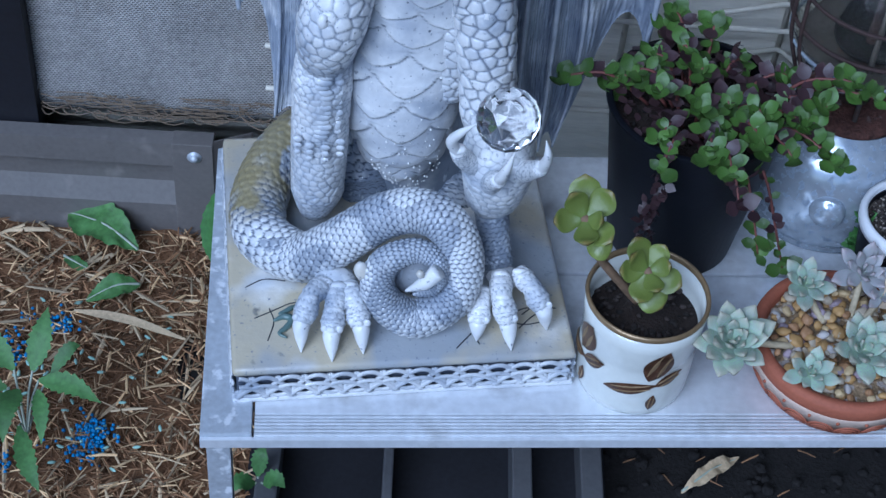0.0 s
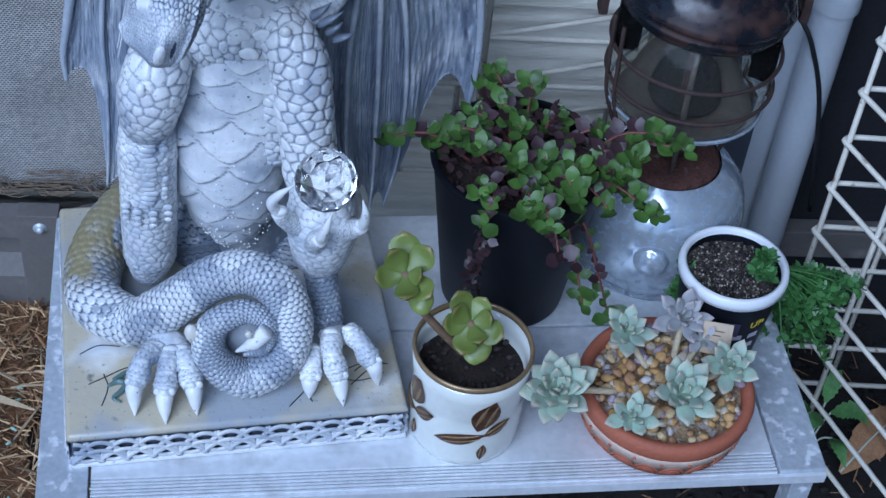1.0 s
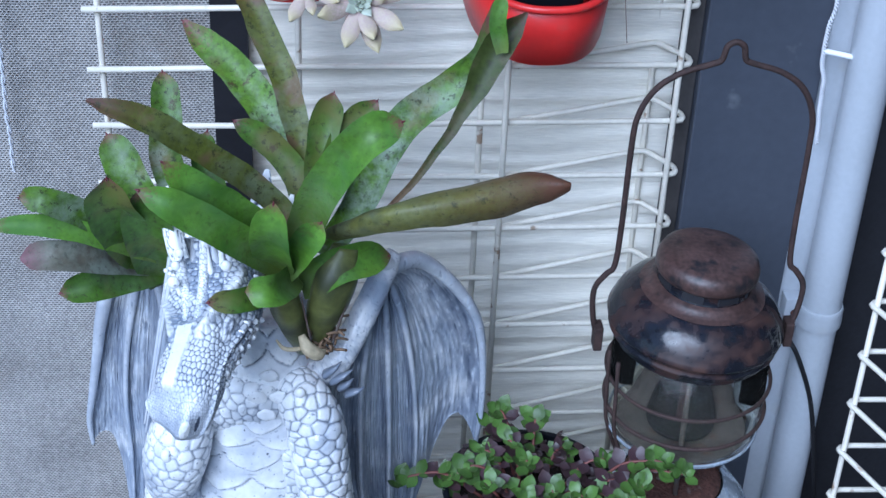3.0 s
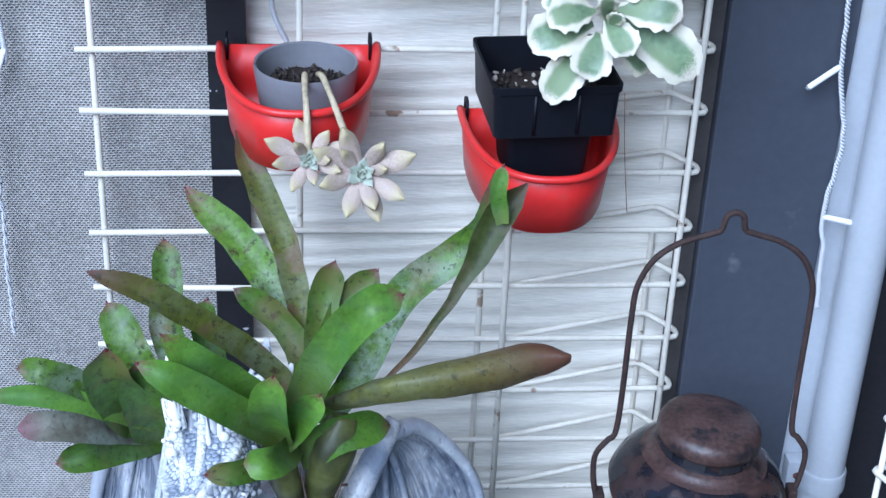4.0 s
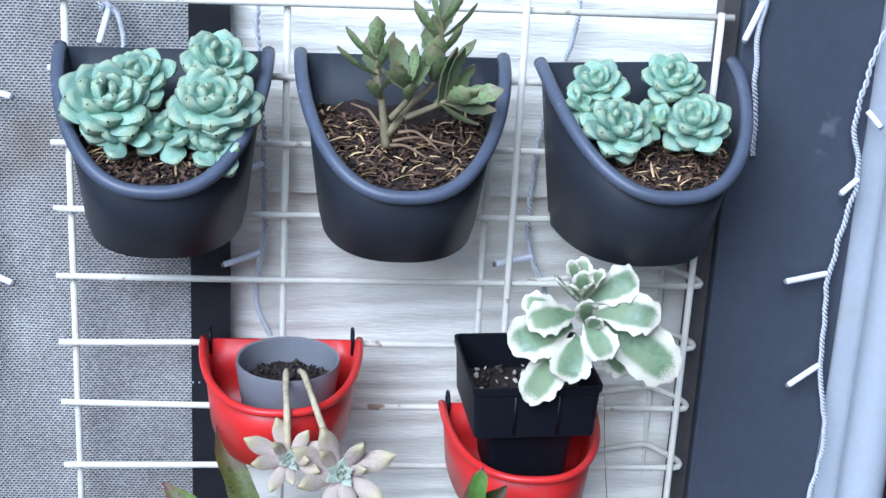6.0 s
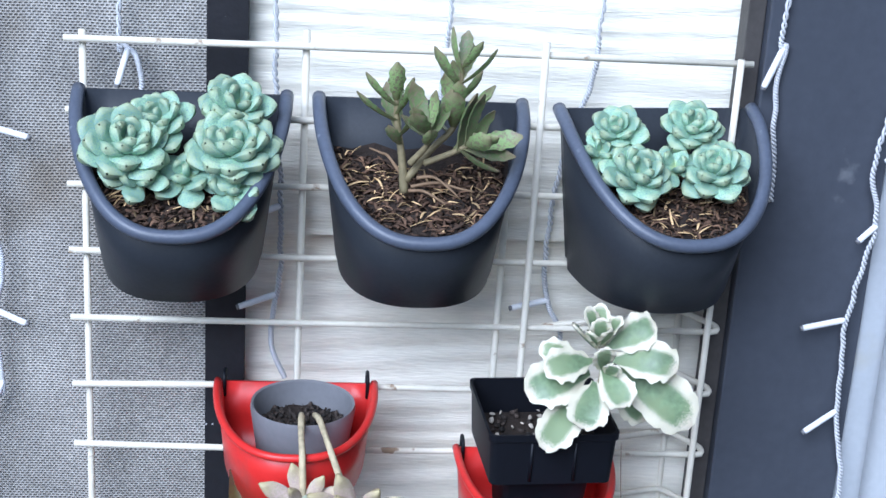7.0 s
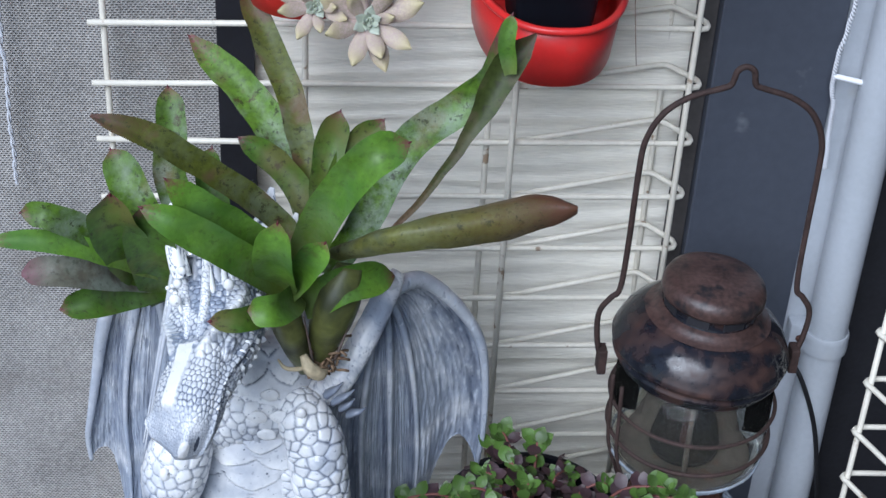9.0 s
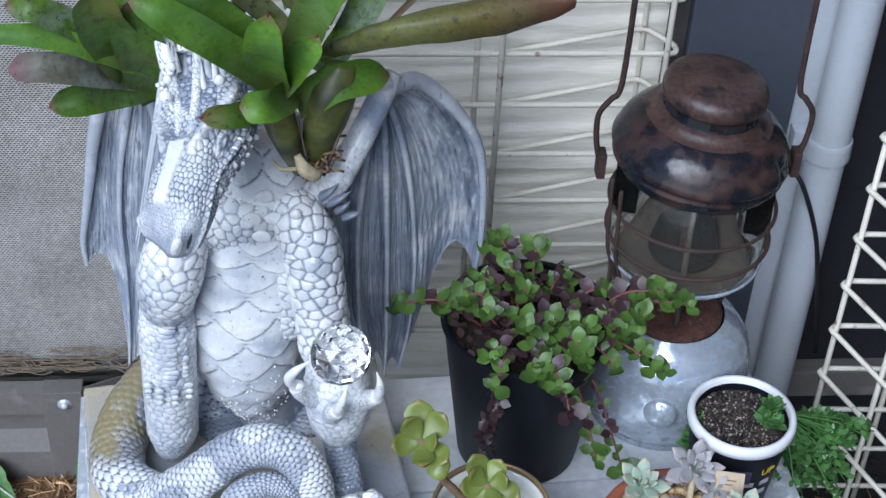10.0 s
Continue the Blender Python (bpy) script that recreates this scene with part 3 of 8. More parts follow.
wire_panel("wire_trellis", "cream plastic-coated wire panel with folded edge against the wall", 1.05, 18, Matrix())
side = thing("wire_trellis", (0.76, -0.16, GROUND), "cream plastic-coated wire panel standing beside the table", "wire panel")
for i in range(13):
    z = 0.433 - 0.061 * i
    part("bar", straight([(0.90, -0.115, z), (0.728, -0.108, z), (0.718, -0.113, z), (0.724, -0.124, z), (0.784, -0.27, z), (0.876, -0.50, z)], 0.0029), M_wire, side)
for x, y in ((0.724, -0.116), (0.752, -0.186), (0.83, -0.38), (0.80, -0.108)):
    part("upright", straight([(x, y, 0.45), (x, y, 0.1), (x, y, GROUND)], 0.0030), M_wire, side)

# ---- table: aluminium tray on galvanised legs ----
TURN = Matrix.Translation((-0.017, -0.484, 0)) @ Matrix.Rotation(math.atan2(0.047, 0.676), 4, "Z")
table = thing("garden_table", TURN @ Vector((0.34, 0.17, GROUND)), "low weathered aluminium plank table with galvanised end strips", "table")
ORIGIN[table] = table.location.copy()
for x0, x1 in ((0.044, 0.634),):
    g = box(x0, x1, 0.022, 0.178, TABLE - 0.012, TABLE, 0.0012)
    part("plank", g.move(TURN), M_alu, table, "weathered aluminium plank", smooth=False)
    part("plank", box(x0, x1, 0.181, 0.332, TABLE - 0.012, TABLE, 0.0012).move(TURN), M_alu, table, smooth=False)
for k in range(6):
    part("ridge", box(0.044, 0.634, 0.001 + 0.0035 * k, 0.0032 + 0.0035 * k, TABLE - 0.012, TABLE - 0.0006 + 0.0004 * (k % 2), 0.0006).move(TURN), M_alu, table, "extruded ridge of the front edge", smooth=False)
part("front_lip", box(0.0, 0.678, -0.003, 0.0008, TABLE - 0.013, TABLE - 0.002, 0.0008).move(TURN), M_alu, table, smooth=False)
for x0, x1 in ((0.0, 0.042), (0.636, 0.678)):
    part("end_strip", box(x0, x1, 0.001, 0.335, TABLE - 0.016, TABLE + 0.002, 0.001).move(TURN), M_galv, table, "galvanised steel end strip", smooth=False)
for x, y in ((0.004, 0.006), (0.654, 0.006), (0.004, 0.31), (0.654, 0.31)):
    part("leg", box(x, x + 0.020, y, y + 0.020, GROUND - 0.01, TABLE - 0.016, 0.001).move(TURN), M_galv, table, smooth=False)

# steel edge of the garden bed behind the mulch
bed = thing("bed_edging", (-0.36, 0.0, GROUND), "brown-grey pressed steel garden bed edging with a bolt", "edging", kind="structure")
prof = [(0.016, -0.054), (-0.002, -0.056), (-0.003, -0.088), (0.012, -0.094), (0.012, -0.126), (-0.002, -0.150), (-0.002, -0.215), (0.016, -0.215)]
g = Geo().add([(x, y, z) for x in (-0.9, -0.112) for y, z in prof], [(k, (k + 1) % 8, 8 + (k + 1) % 8, 8 + k) for k in range(8)] + [tuple(range(8))[::-1], tuple(range(8, 16))])
part("panel", g, M_frame, bed, smooth=False)
part("end_plate", box(-0.112, -0.068, -0.006, 0.016, -0.215, -0.052, 0.001), M_frame, bed, smooth=False)
g = Geo().add([(-0.068, -0.004, -0.048), (-0.068, -0.004, -0.21), (-0.030, 0.028, -0.21), (-0.030, 0.028, -0.062), (-0.066, -0.001, -0.048), (-0.066, -0.001, -0.21), (-0.028, 0.031, -0.21), (-0.028, 0.031, -0.062)],
              [(0, 1, 2, 3), (7, 6, 5, 4), (0, 3, 7, 4), (0, 4, 5, 1), (1, 5, 6, 2), (2, 6, 7, 3)])
part("corner_plate", g, M_frame, bed, smooth=False)
part("bolt", lathe([(0, 0.006), (0.003, 0.0055), (0.005, 0.003), (0.005, 0.001), (0.008, 0.0008), (0.008, 0)], 12).move(Matrix.Translation((-0.088, -0.006, -0.070)) @ Matrix.Rotation(radians(90), 4, "X")), M_galv, bed, "zinc-plated bolt head")

# steel rails and box below the table
under = thing("steel_frame", (0.18, -0.2, GROUND), "grey steel rails and dark box below the table", "frame")
for x, w in ((0.012, 0.022), (0.135, 0.010), (0.262, 0.020), (0.330, 0.022)):
    part("rail", box(x, x + w, -0.46, -0.05, GROUND - 0.01, GROUND + 0.05, 0.002), M_rail, under, smooth=False)
part("floor_plate", box(0.0, 0.36, -0.46, -0.05, GROUND - 0.02, GROUND + 0.012), M_dark, under, smooth=False)


M_crumb = mat("soil_crumbs", (0.030, 0.022, 0.018), 0.8, var=0.5, scale=120, grain=400, bump=0.5, island=0.9)


# ---- planters that hang on the wire ----
def wall_planter(cx, yb, zb, zf, half, depth, bottom, half_b, depth_b, material, rim_mat, rim_r, label, soil_z, group, turn=0.0, name="wall_planter", soil=True, slope=0.042):
    rot = Matrix.Translation((cx, yb, 0)) @ Matrix.Rotation(radians(turn), 4, "Z")
    ob = thing(name, rot @ Vector((0, -depth_b / 2, bottom)), label, "planter", group)
    ORIGIN[ob] = ob.location.copy()
    N, B = 48, 8

    def ring(f, inset=0.0):
        """The outline at height fraction f."""
        a, d = half_b + (half - half_b) * f - inset, depth_b + (depth - depth_b) * f - inset
        pts = []
        for k in range(N + 1):
            th = math.pi * k / N
            top = zb - (zb - zf) * math.sin(th) ** 1.25
            ct, st = math.cos(th), math.sin(th)
            x = a * math.copysign(abs(ct) ** 0.82, ct)
            pts.append((x, -inset - (d - inset) * st**0.9, bottom + (top - bottom) * f))
        for k in range(1, B):
            pts.append((-a + 2 * a * k / B, -inset, bottom + (zb - bottom) * f))
        return pts

    n = N + B
    v, f = [], []
    levels = [(0.0, 0.004), (0.03, 0.0), (0.10, 0.0), (0.11, -0.0012), (0.5, -0.0008), (1.0, 0.0), (1.0, 0.003), (0.5, 0.003), (0.06, 0.003)]
    for q, (h, inset) in enumerate(levels):
        v += ring(h, inset)
        if q:
            f += [((q - 1) * n + j, (q - 1) * n + (j + 1) % n, q * n + (j + 1) % n, q * n + j) for j in range(n)]
    f.append(tuple(range(n))[::-1])
    f.append(tuple(range((len(levels) - 1) * n, len(levels) * n)))
    part("body", Geo().add(v, f).move(rot), material, ob)
    r = ring(1.0, 0.0)[: N + 1]
    part("rim", tube([rot @ Vector((x * 1.012, y - 0.001, z)) for x, y, z in r[::2]], rim_r, 10, 60, 1.0).move(Matrix()), rim_mat, ob, "rolled rim")
    if soil:
        s = Geo()
        k = 9

        def level(y):
            return soil_z + slope * (1 + y / depth)

        edge = []
        for j in range(n):
            th = math.pi * j / N if j <= N else None
            lim = zb - (zb - zf) * (math.sin(th) ** 1.25 if th is not None else 0)
            y0 = ring(0.7, 0.0035)[j][1]
            fr = min(0.96, (level(y0) - bottom) / (lim - bottom))
            edge.append(ring(fr, 0.0035)[j])
        vs = []
        for q in range(k + 1):
            for x, y, z in edge:
                px, py = x * q / k, -depth * 0.42 + (y + depth * 0.42) * q / k
                vs.append((px, py, level(py) + 0.006 * noise.noise(Vector((px * 60 + cx * 9, py * 60, 0))) + 0.004 * noise.noise(Vector((px * 150, py * 150 + cx, 3)))))
        s.add(vs, [(q * n + j, q * n + (j + 1) % n, (q + 1) * n + (j + 1) % n, (q + 1) * n + j) for q in range(k) for j in range(n)])
        part("soil", s.move(rot), M_soil, ob, "dark potting soil with bark chips")
        chips, straws, shreds = Geo(), Geo(), Geo()
        rs = random.Random(int(cx * 1000))
        for q in range(1000):
            th, rr = rs.uniform(0.0, math.pi), math.sqrt(rs.random())
            ex, ey, ez = edge[min(N, int(th / math.pi * N))]
            px, py = ex * rr * 0.93, -depth * 0.35 + (ey + depth * 0.35) * rr * 0.93
            p = rot @ Vector((px, py, level(py) + 0.0025))
            t = Euler((rs.uniform(-0.6, 0.6), rs.uniform(-0.6, 0.6), rs.uniform(0, 6.3))).to_matrix()
            l = rs.uniform(0.003, 0.008) if q % 22 else rs.uniform(0.008, 0.014)
            l = min(l, 0.002 + 0.06 * (1 - rr))
            if q % 11 == 0 and rim_r > 0.004:
                st = strap([p + t @ Vector((-l, 0, 0.001)), p + t @ Vector((0, 0.001, 0.003)), p + t @ Vector((l, 0, 0.001))], [0.0005, 0.0010, 0.0008, 0.0003], t @ Vector((0, 0, 1)), 0.0004, 0.3, 5, 2)
                straws.add(st.v, st.f)
            elif q % 4 == 0:
                st = strap([p + t @ Vector((-l, 0, 0.001)), p + t @ Vector((0, 0.002, 0.003)), p + t @ Vector((l, 0, 0.001))], [0.0004, 0.0012, 0.0011, 0.0003], t @ Vector((0, 0, 1)), 0.0005, 0.3, 5, 2)
                shreds.add(st.v, st.f)
            else:
                b = blob(p, rs.uniform(0.0010, 0.0036), (1.3, rs.uniform(0.3, 0.7), 0.4), 6, 4, t, 0.9, q)
                chips.add(b.v, b.f)
        tagged(part("bark_litter", shreds, M_shred, ob, "brown shreds of bark"), kind="stuff")
        tagged(part("bark", chips, M_bark, ob), kind="stuff")
        if straws.v:
            tagged(part("straw", straws, M_straw, ob), kind="stuff")
    return ob


for cx, tr, lab in ((0.0845, 0, "charcoal plastic half-round wall planter of blue-green rosettes"), (0.274, 0, "charcoal plastic half-round wall planter of an upright succulent"), (0.466, 7, "charcoal plastic half-round wall planter of small rosettes")):
    wall_planter(cx, -0.008, 1.012, 0.935 + 0.004 * (tr > 0), 0.081, 0.125, 0.867, 0.062, 0.092, M_black_plastic, M_rim_plastic, 0.0055, lab, 0.932, "charcoal wall planters", tr)
RED = [wall_planter(0.180, -0.005, 0.757, 0.753, 0.0660, 0.130, 0.692, 0.0590, 0.114, M_red, M_red, 0.0034, "red plastic half-round planter hooked on the wire", 0.70, "red planters", soil=False),
       wall_planter(0.388, -0.005, 0.697, 0.694, 0.0660, 0.130, 0.633, 0.0590, 0.114, M_red, M_red, 0.0034, "red plastic half-round planter holding a black nursery pot", 0.64, "red planters", soil=False)]
for ob, cx, z in ((RED[0], 0.180, 0.757), (RED[1], 0.388, 0.697)):
    for sx in (-0.061, 0.061):
        part("hook", straight([(cx + sx, -0.010, z - 0.012), (cx + sx, -0.010, z + 0.007), (cx + sx, 0.005, z + 0.007), (cx + sx, 0.006, z - 0.03)], 0.0017), M_nursery, ob, "black wire hook")


def round_pot(name, cx, cy, z0, height, r0, r1, material, label, soil_depth, lip=0.0, wall=0.0025, category="pot", soil_mat=None, chips=0, soil=True):
    ob = thing(name, (cx, cy, z0), label, category)
    c = (cx, cy, z0)
    p = [(0, 0), (r0 - 0.002, 0), (r0, 0.002), (r1, height - 0.004)]
    p += [(r1 + lip, height - 0.004), (r1 + lip, height - 0.001)] if lip else []
    p += [(r1 - wall * 0.3, height), (r1 - wall, height - 0.001), (r0 - wall, 0.006), (0, 0.006)]
    part("body", lathe(p, 56, c), material, ob, flat_angle=50)
    if soil:
        zs = height - soil_depth
        rs = r0 + (r1 - r0) * zs / height - wall
        g = Geo()
        k, n = 10, 40
        g.add([(cx + rs * q / k * math.cos(2 * math.pi * j / n), cy + rs * q / k * math.sin(2 * math.pi * j / n),
                z0 + zs + 0.004 * noise.noise(Vector((q * 1.1, j * 0.9, cx * 50)))) for q in range(k + 1) for j in range(n)],
              [(q * n + j, (q + 1) * n + j, (q + 1) * n + (j + 1) % n, q * n + (j + 1) % n) for q in range(k) for j in range(n)])
        part("soil", g, soil_mat or M_soil, ob, "dark potting soil")
        chips *= 2
        if chips:
            ch = Geo()
            for q in range(chips):
                a, rr = rng.uniform(0, 6.3), rs * 0.95 * math.sqrt(rng.random())
                b = blob((cx + rr * math.cos(a), cy + rr * math.sin(a), z0 + zs + 0.002), rng.uniform(0.0008, 0.0034) * (0.6 + 0.7 * rng.random()), (1, 0.55, 0.5), 6, 4, Euler((3 * rng.random(), 3 * rng.random(), a)).to_matrix(), 0.9, q)
                ch.add(b.v, b.f)
            tagged(part("bark", ch, M_crumb, ob), kind="stuff")
    return ob


round_pot("plastic_cup", 0.186, -0.058, 0.694, 0.070, 0.034, 0.0435, M_grey_plastic, "grey plastic cup of soil in a red planter", 0.022, chips=120)
round_pot("nursery_pot", 0.386, -0.222, TABLE, 0.168, 0.058, 0.078, M_nursery, "tall black plastic nursery pot on the table", 0.018, lip=0.003, chips=100)

# square nursery pot
sq = thing("nursery_pot", (0.384, -0.075, 0.668), "square black plastic nursery pot in a red planter", "pot")
rot = Matrix.Translation((0.384, -0.070, 0)) @ Matrix.Rotation(radians(4), 4, "Z")
def square_ring(h, z, r=0.006):
    pts = []
    for sx, sy in ((1, -1), (1, 1), (-1, 1), (-1, -1)):
        a0 = math.atan2(sy, sx) - math.pi / 4
        for k in range(5):
            a = a0 + math.pi / 2 * k / 4
            pts.append((sx * (h - r) + r * math.cos(a), sy * (h - r) + r * math.sin(a), z))
    return pts
v, f = [], []
lv = [(0.030, 0.668), (0.0315, 0.672), (0.0365, 0.722), (0.0500, 0.725), (0.0520, 0.764), (0.0535, 0.765), (0.0538, 0.771), (0.0515, 0.771), (0.0490, 0.730), (0.0355, 0.726), (0.030, 0.674)]
for q, (h, z) in enumerate(lv):
    v += square_ring(h, z)
    if q:
        f += [((q - 1) * 20 + j, (q - 1) * 20 + (j + 1) % 20, q * 20 + (j + 1) % 20, q * 20 + j) for j in range(20)]
f += [tuple(range(20))[::-1]]
part("body", Geo().add(v, f).move(rot), M_nursery, sq, flat_angle=30)
for x in (-0.018, 0.018):
    part("rib", straight([rot @ Vector((x, -0.0502, 0.728)), rot @ Vector((x, -0.0522, 0.763))], 0.0016, 6), M_nursery, sq)
part("soil", Geo().add(square_ring(0.0488, 0.740) + [(0, 0, 0.743)], [(j, (j + 1) % 20, 20) for j in range(20)]).move(rot), M_soil, sq, "soil with pale shell grit")
g = Geo()
for q in range(70):
    b = blob(rot @ Vector((rng.uniform(-0.045, 0.045), rng.uniform(-0.045, 0.045), 0.743)), rng.uniform(0.0016, 0.0045), (1, 0.7, 0.5), 6, 3, Euler((rng.random(), rng.random(), 6 * rng.random())).to_matrix(), 0.5, q)
    g.add(b.v, b.f)
tagged(part("grit", g, M_crumb, sq), kind="stuff")
M_shell = mat("pale_shell_grit", (0.46, 0.41, 0.35), 0.7, var=0.3, bump=0.2, island=0.5)
g = Geo()
for q in range(34):
    b = blob(rot @ Vector((rng.uniform(-0.045, 0.03), rng.uniform(-0.045, 0.045), 0.745)), rng.uniform(0.0015, 0.0042), (1, 0.7, 0.35), 7, 4, Euler((rng.random(), rng.random(), 6 * rng.random())).to_matrix(), 0.6, q)
    g.add(b.v, b.f)
tagged(part("shell", g, M_shell, sq, "pale shell pieces"), kind="stuff")

# ---- pressure lantern ----
M_rusted_cap = mat("rusting_black_cap", (0.062, 0.036, 0.031), 0.40, var=0.6, scale=40, grain=250, bump=0.15, spots=((0.013, 0.013, 0.016), 0.5), spot_scale=70, spot_edge=(0.54, 0.68))
LX, LY = 0.534, -0.168
lan = thing("pressure_lantern", (LX, LY, TABLE), "old rusted pressure lantern with wire guard and bail", "lantern")
C = (LX, LY, TABLE)
part("tank", lathe([(0, 0.0), (0.068, 0.0), (0.0715, 0.003), (0.070, 0.008), (0.073, 0.011), (0.079, 0.026), (0.0830, 0.050), (0.0825, 0.074), (0.077, 0.097), (0.066, 0.113), (0.055, 0.122), (0.050, 0.126)], 64, C), M_chrome, lan, "tarnished plated fuel tank")
part("collar", lathe([(0.0, 0.131), (0.028, 0.132), (0.043, 0.1305), (0.0475, 0.1275), (0.0478, 0.1245)], 48, C), M_red_rust, lan, "rust-eaten collar")
part("glass", lathe([(0.062, 0.196), (0.069, 0.201), (0.0722, 0.212), (0.0728, 0.245), (0.0712, 0.302), (0.0700, 0.302), (0.0713, 0.245), (0.0707, 0.212), (0.0675, 0.2025), (0.061, 0.198)], 56, C), M_glass, lan, "dusty clear glass globe").visible_shadow = False
M_gallery = mat("dull_plated_disc", (0.105, 0.092, 0.080), 0.55, metal=0.3, var=0.3, scale=30, bump=0.1, spots=((0.12, 0.07, 0.05), 0.8), spot_scale=40, spot_edge=(0.55, 0.66))
part("gallery", lathe([(0.020, 0.192), (0.022, 0.1945), (0.050, 0.1960), (0.0605, 0.197), (0.0625, 0.195), (0.060, 0.192), (0.022, 0.1905)], 40, C), M_gallery, lan, "dull plated gallery disc")
# near-black disc paints the shade inside the opening below the burner
part("burner_cup", lathe([(0, 0.1965), (0.026, 0.1968), (0.030, 0.1985), (0.0325, 0.2035), (0.0338, 0.2032), (0.0315, 0.1975), (0.028, 0.1952), (0, 0.195)], 40, C), M_earth, lan, "dark disc standing for the shaded opening under the burner")
part("glass_rim", lathe([(0.0695, 0.1985), (0.0712, 0.1995), (0.0722, 0.2025), (0.0712, 0.2045), (0.0698, 0.2025)], 56, C), M_chrome, lan, "bright rim under the globe")
part("burner", lathe([(0, 0.136), (0.016, 0.136), (0.013, 0.146), (0.006, 0.152), (0.0045, 0.20), (0.0045, 0.262), (0.007, 0.268), (0.008, 0.280), (0.008, 0.300), (0.0, 0.302)], 24, C), M_rust, lan, "sooty rusted burner")
part("generator_tube", straight([(LX - 0.006, LY - 0.040, TABLE + 0.14), (LX - 0.008, LY - 0.040, TABLE + 0.22), (LX - 0.006, LY - 0.034, TABLE + 0.31)], 0.0026), M_gallery, lan)
TIP = Matrix.Translation((LX, LY, TABLE + 0.33)) @ Matrix.Rotation(radians(4), 4, "Y") @ Matrix.Translation((-LX, -LY, -TABLE - 0.33))
hood = part("hood", lathe([(0.062, 0.297), (0.0715, 0.298), (0.0735, 0.301), (0.0728, 0.304), (0.0745, 0.3055), (0.0775, 0.3075), (0.0778, 0.311), (0.0752, 0.313), (0.0765, 0.3145), (0.0795, 0.317), (0.0802, 0.320), (0.0788, 0.323),
                           (0.0772, 0.328), (0.0738, 0.3355), (0.0680, 0.343), (0.0605, 0.3490), (0.0525, 0.3530), (0.0478, 0.3550), (0.0466, 0.3575), (0.0428, 0.3590), (0.0412, 0.3605), (0.0410, 0.3715), (0.0438, 0.3725), (0.0455, 0.3750), (0.0452, 0.3815), (0.0430, 0.3865), (0.038, 0.3895), (0.024, 0.3915), (0, 0.392)], 72, C).move(TIP), M_enamel, lan, "black enamel hood blotched by rust")
part("cap_top", lathe([(0.0420, 0.3718), (0.0448, 0.3722), (0.0464, 0.3750), (0.0461, 0.3818), (0.0438, 0.3875), (0.0385, 0.3906), (0.024, 0.3928), (0, 0.3933)], 72, C).move(TIP), M_rusted_cap, hood, "rust-eaten cap")
part("step_ring", lathe([(0.0418, 0.3606), (0.0432, 0.3598), (0.0472, 0.3582), (0.0485, 0.3556), (0.0530, 0.3537), (0.0565, 0.3522)], 72, C).move(TIP), M_rusted_cap, hood)
for k in range(8):
    a = 2 * math.pi * k / 8 + 0.3
    b = box(-0.010, 0.010, -0.0012, 0.0012, 0.3625, 0.3705, 0.0005).move(TIP @ Matrix.Translation((LX + 0.0406 * math.cos(a), LY + 0.0406 * math.sin(a), TABLE)) @ Matrix.Rotation(a + math.pi / 2, 4, "Z"))
    part("vent", b, M_dark, hood, smooth=False)
def hoop(r, z, rad, mat_=M_rust):
    a = np.linspace(0, 2 * np.pi, 49)
    q = [(LX + r * math.cos(t), LY + r * math.sin(t), TABLE + z) for t in a]
    return part("guard_ring", tube(q, rad, 6, 96), mat_, lan)
hoop(0.0755, 0.260, 0.0019), hoop(0.0745, 0.226, 0.0021)
for a in (-172, -158, 8, 75, 100):
    c, s = math.cos(radians(a)), math.sin(radians(a))
    part("guard_wire", tube([(LX + r * c, LY + r * s, TABLE + z) for r, z in ((0.047, 0.126), (0.058, 0.160), (0.0725, 0.202), (0.0765, 0.225), (0.0775, 0.25), (0.079, 0.292))], 0.0019, 6, 20), M_rust, lan)
part("filler_cap", join(lathe([(0, 0.010), (0.004, 0.010), (0.006, 0.0085), (0.009, 0.009), (0.0105, 0.007), (0.014, 0.0065), (0.0155, 0.004), (0.0165, 0.0), (0.0165, -0.008)], 28).move(Matrix.Translation((LX - 0.018, LY - 0.0800, TABLE + 0.066)) @ Matrix.Rotation(radians(80), 4, "X") @ Matrix.Rotation(radians(-22), 4, "Y"))), M_chrome, lan, "round plated filler cap")
half_bail = [(-0.088, 0.296), (-0.094, 0.322), (-0.095, 0.350), (-0.086, 0.366), (-0.079, 0.376), (-0.077, 0.42), (-0.0765, 0.495), (-0.074, 0.527), (-0.062, 0.552), (-0.042, 0.567), (-0.018, 0.575), (-0.010, 0.579), (-0.007, 0.591), (0.0, 0.595)]
bail_pts = [(x, 0, z) for x, z in half_bail] + [(-x, 0, z) for x, z in half_bail[-2::-1]]
part("bail", tube([(LX + x, LY + 0.004, TABLE + z) for x, y, z in bail_pts], 0.0027, 8, 150), M_rust, lan, "rusted wire bail standing upright")
for sx in (-1, 1):
    part("ear", join(box(LX + sx * 0.088 - 0.004, LX + sx * 0.088 + 0.004, LY - 0.005, LY + 0.010, TABLE + 0.286, TABLE + 0.312, 0.0015)), M_rust, lan, smooth=False)

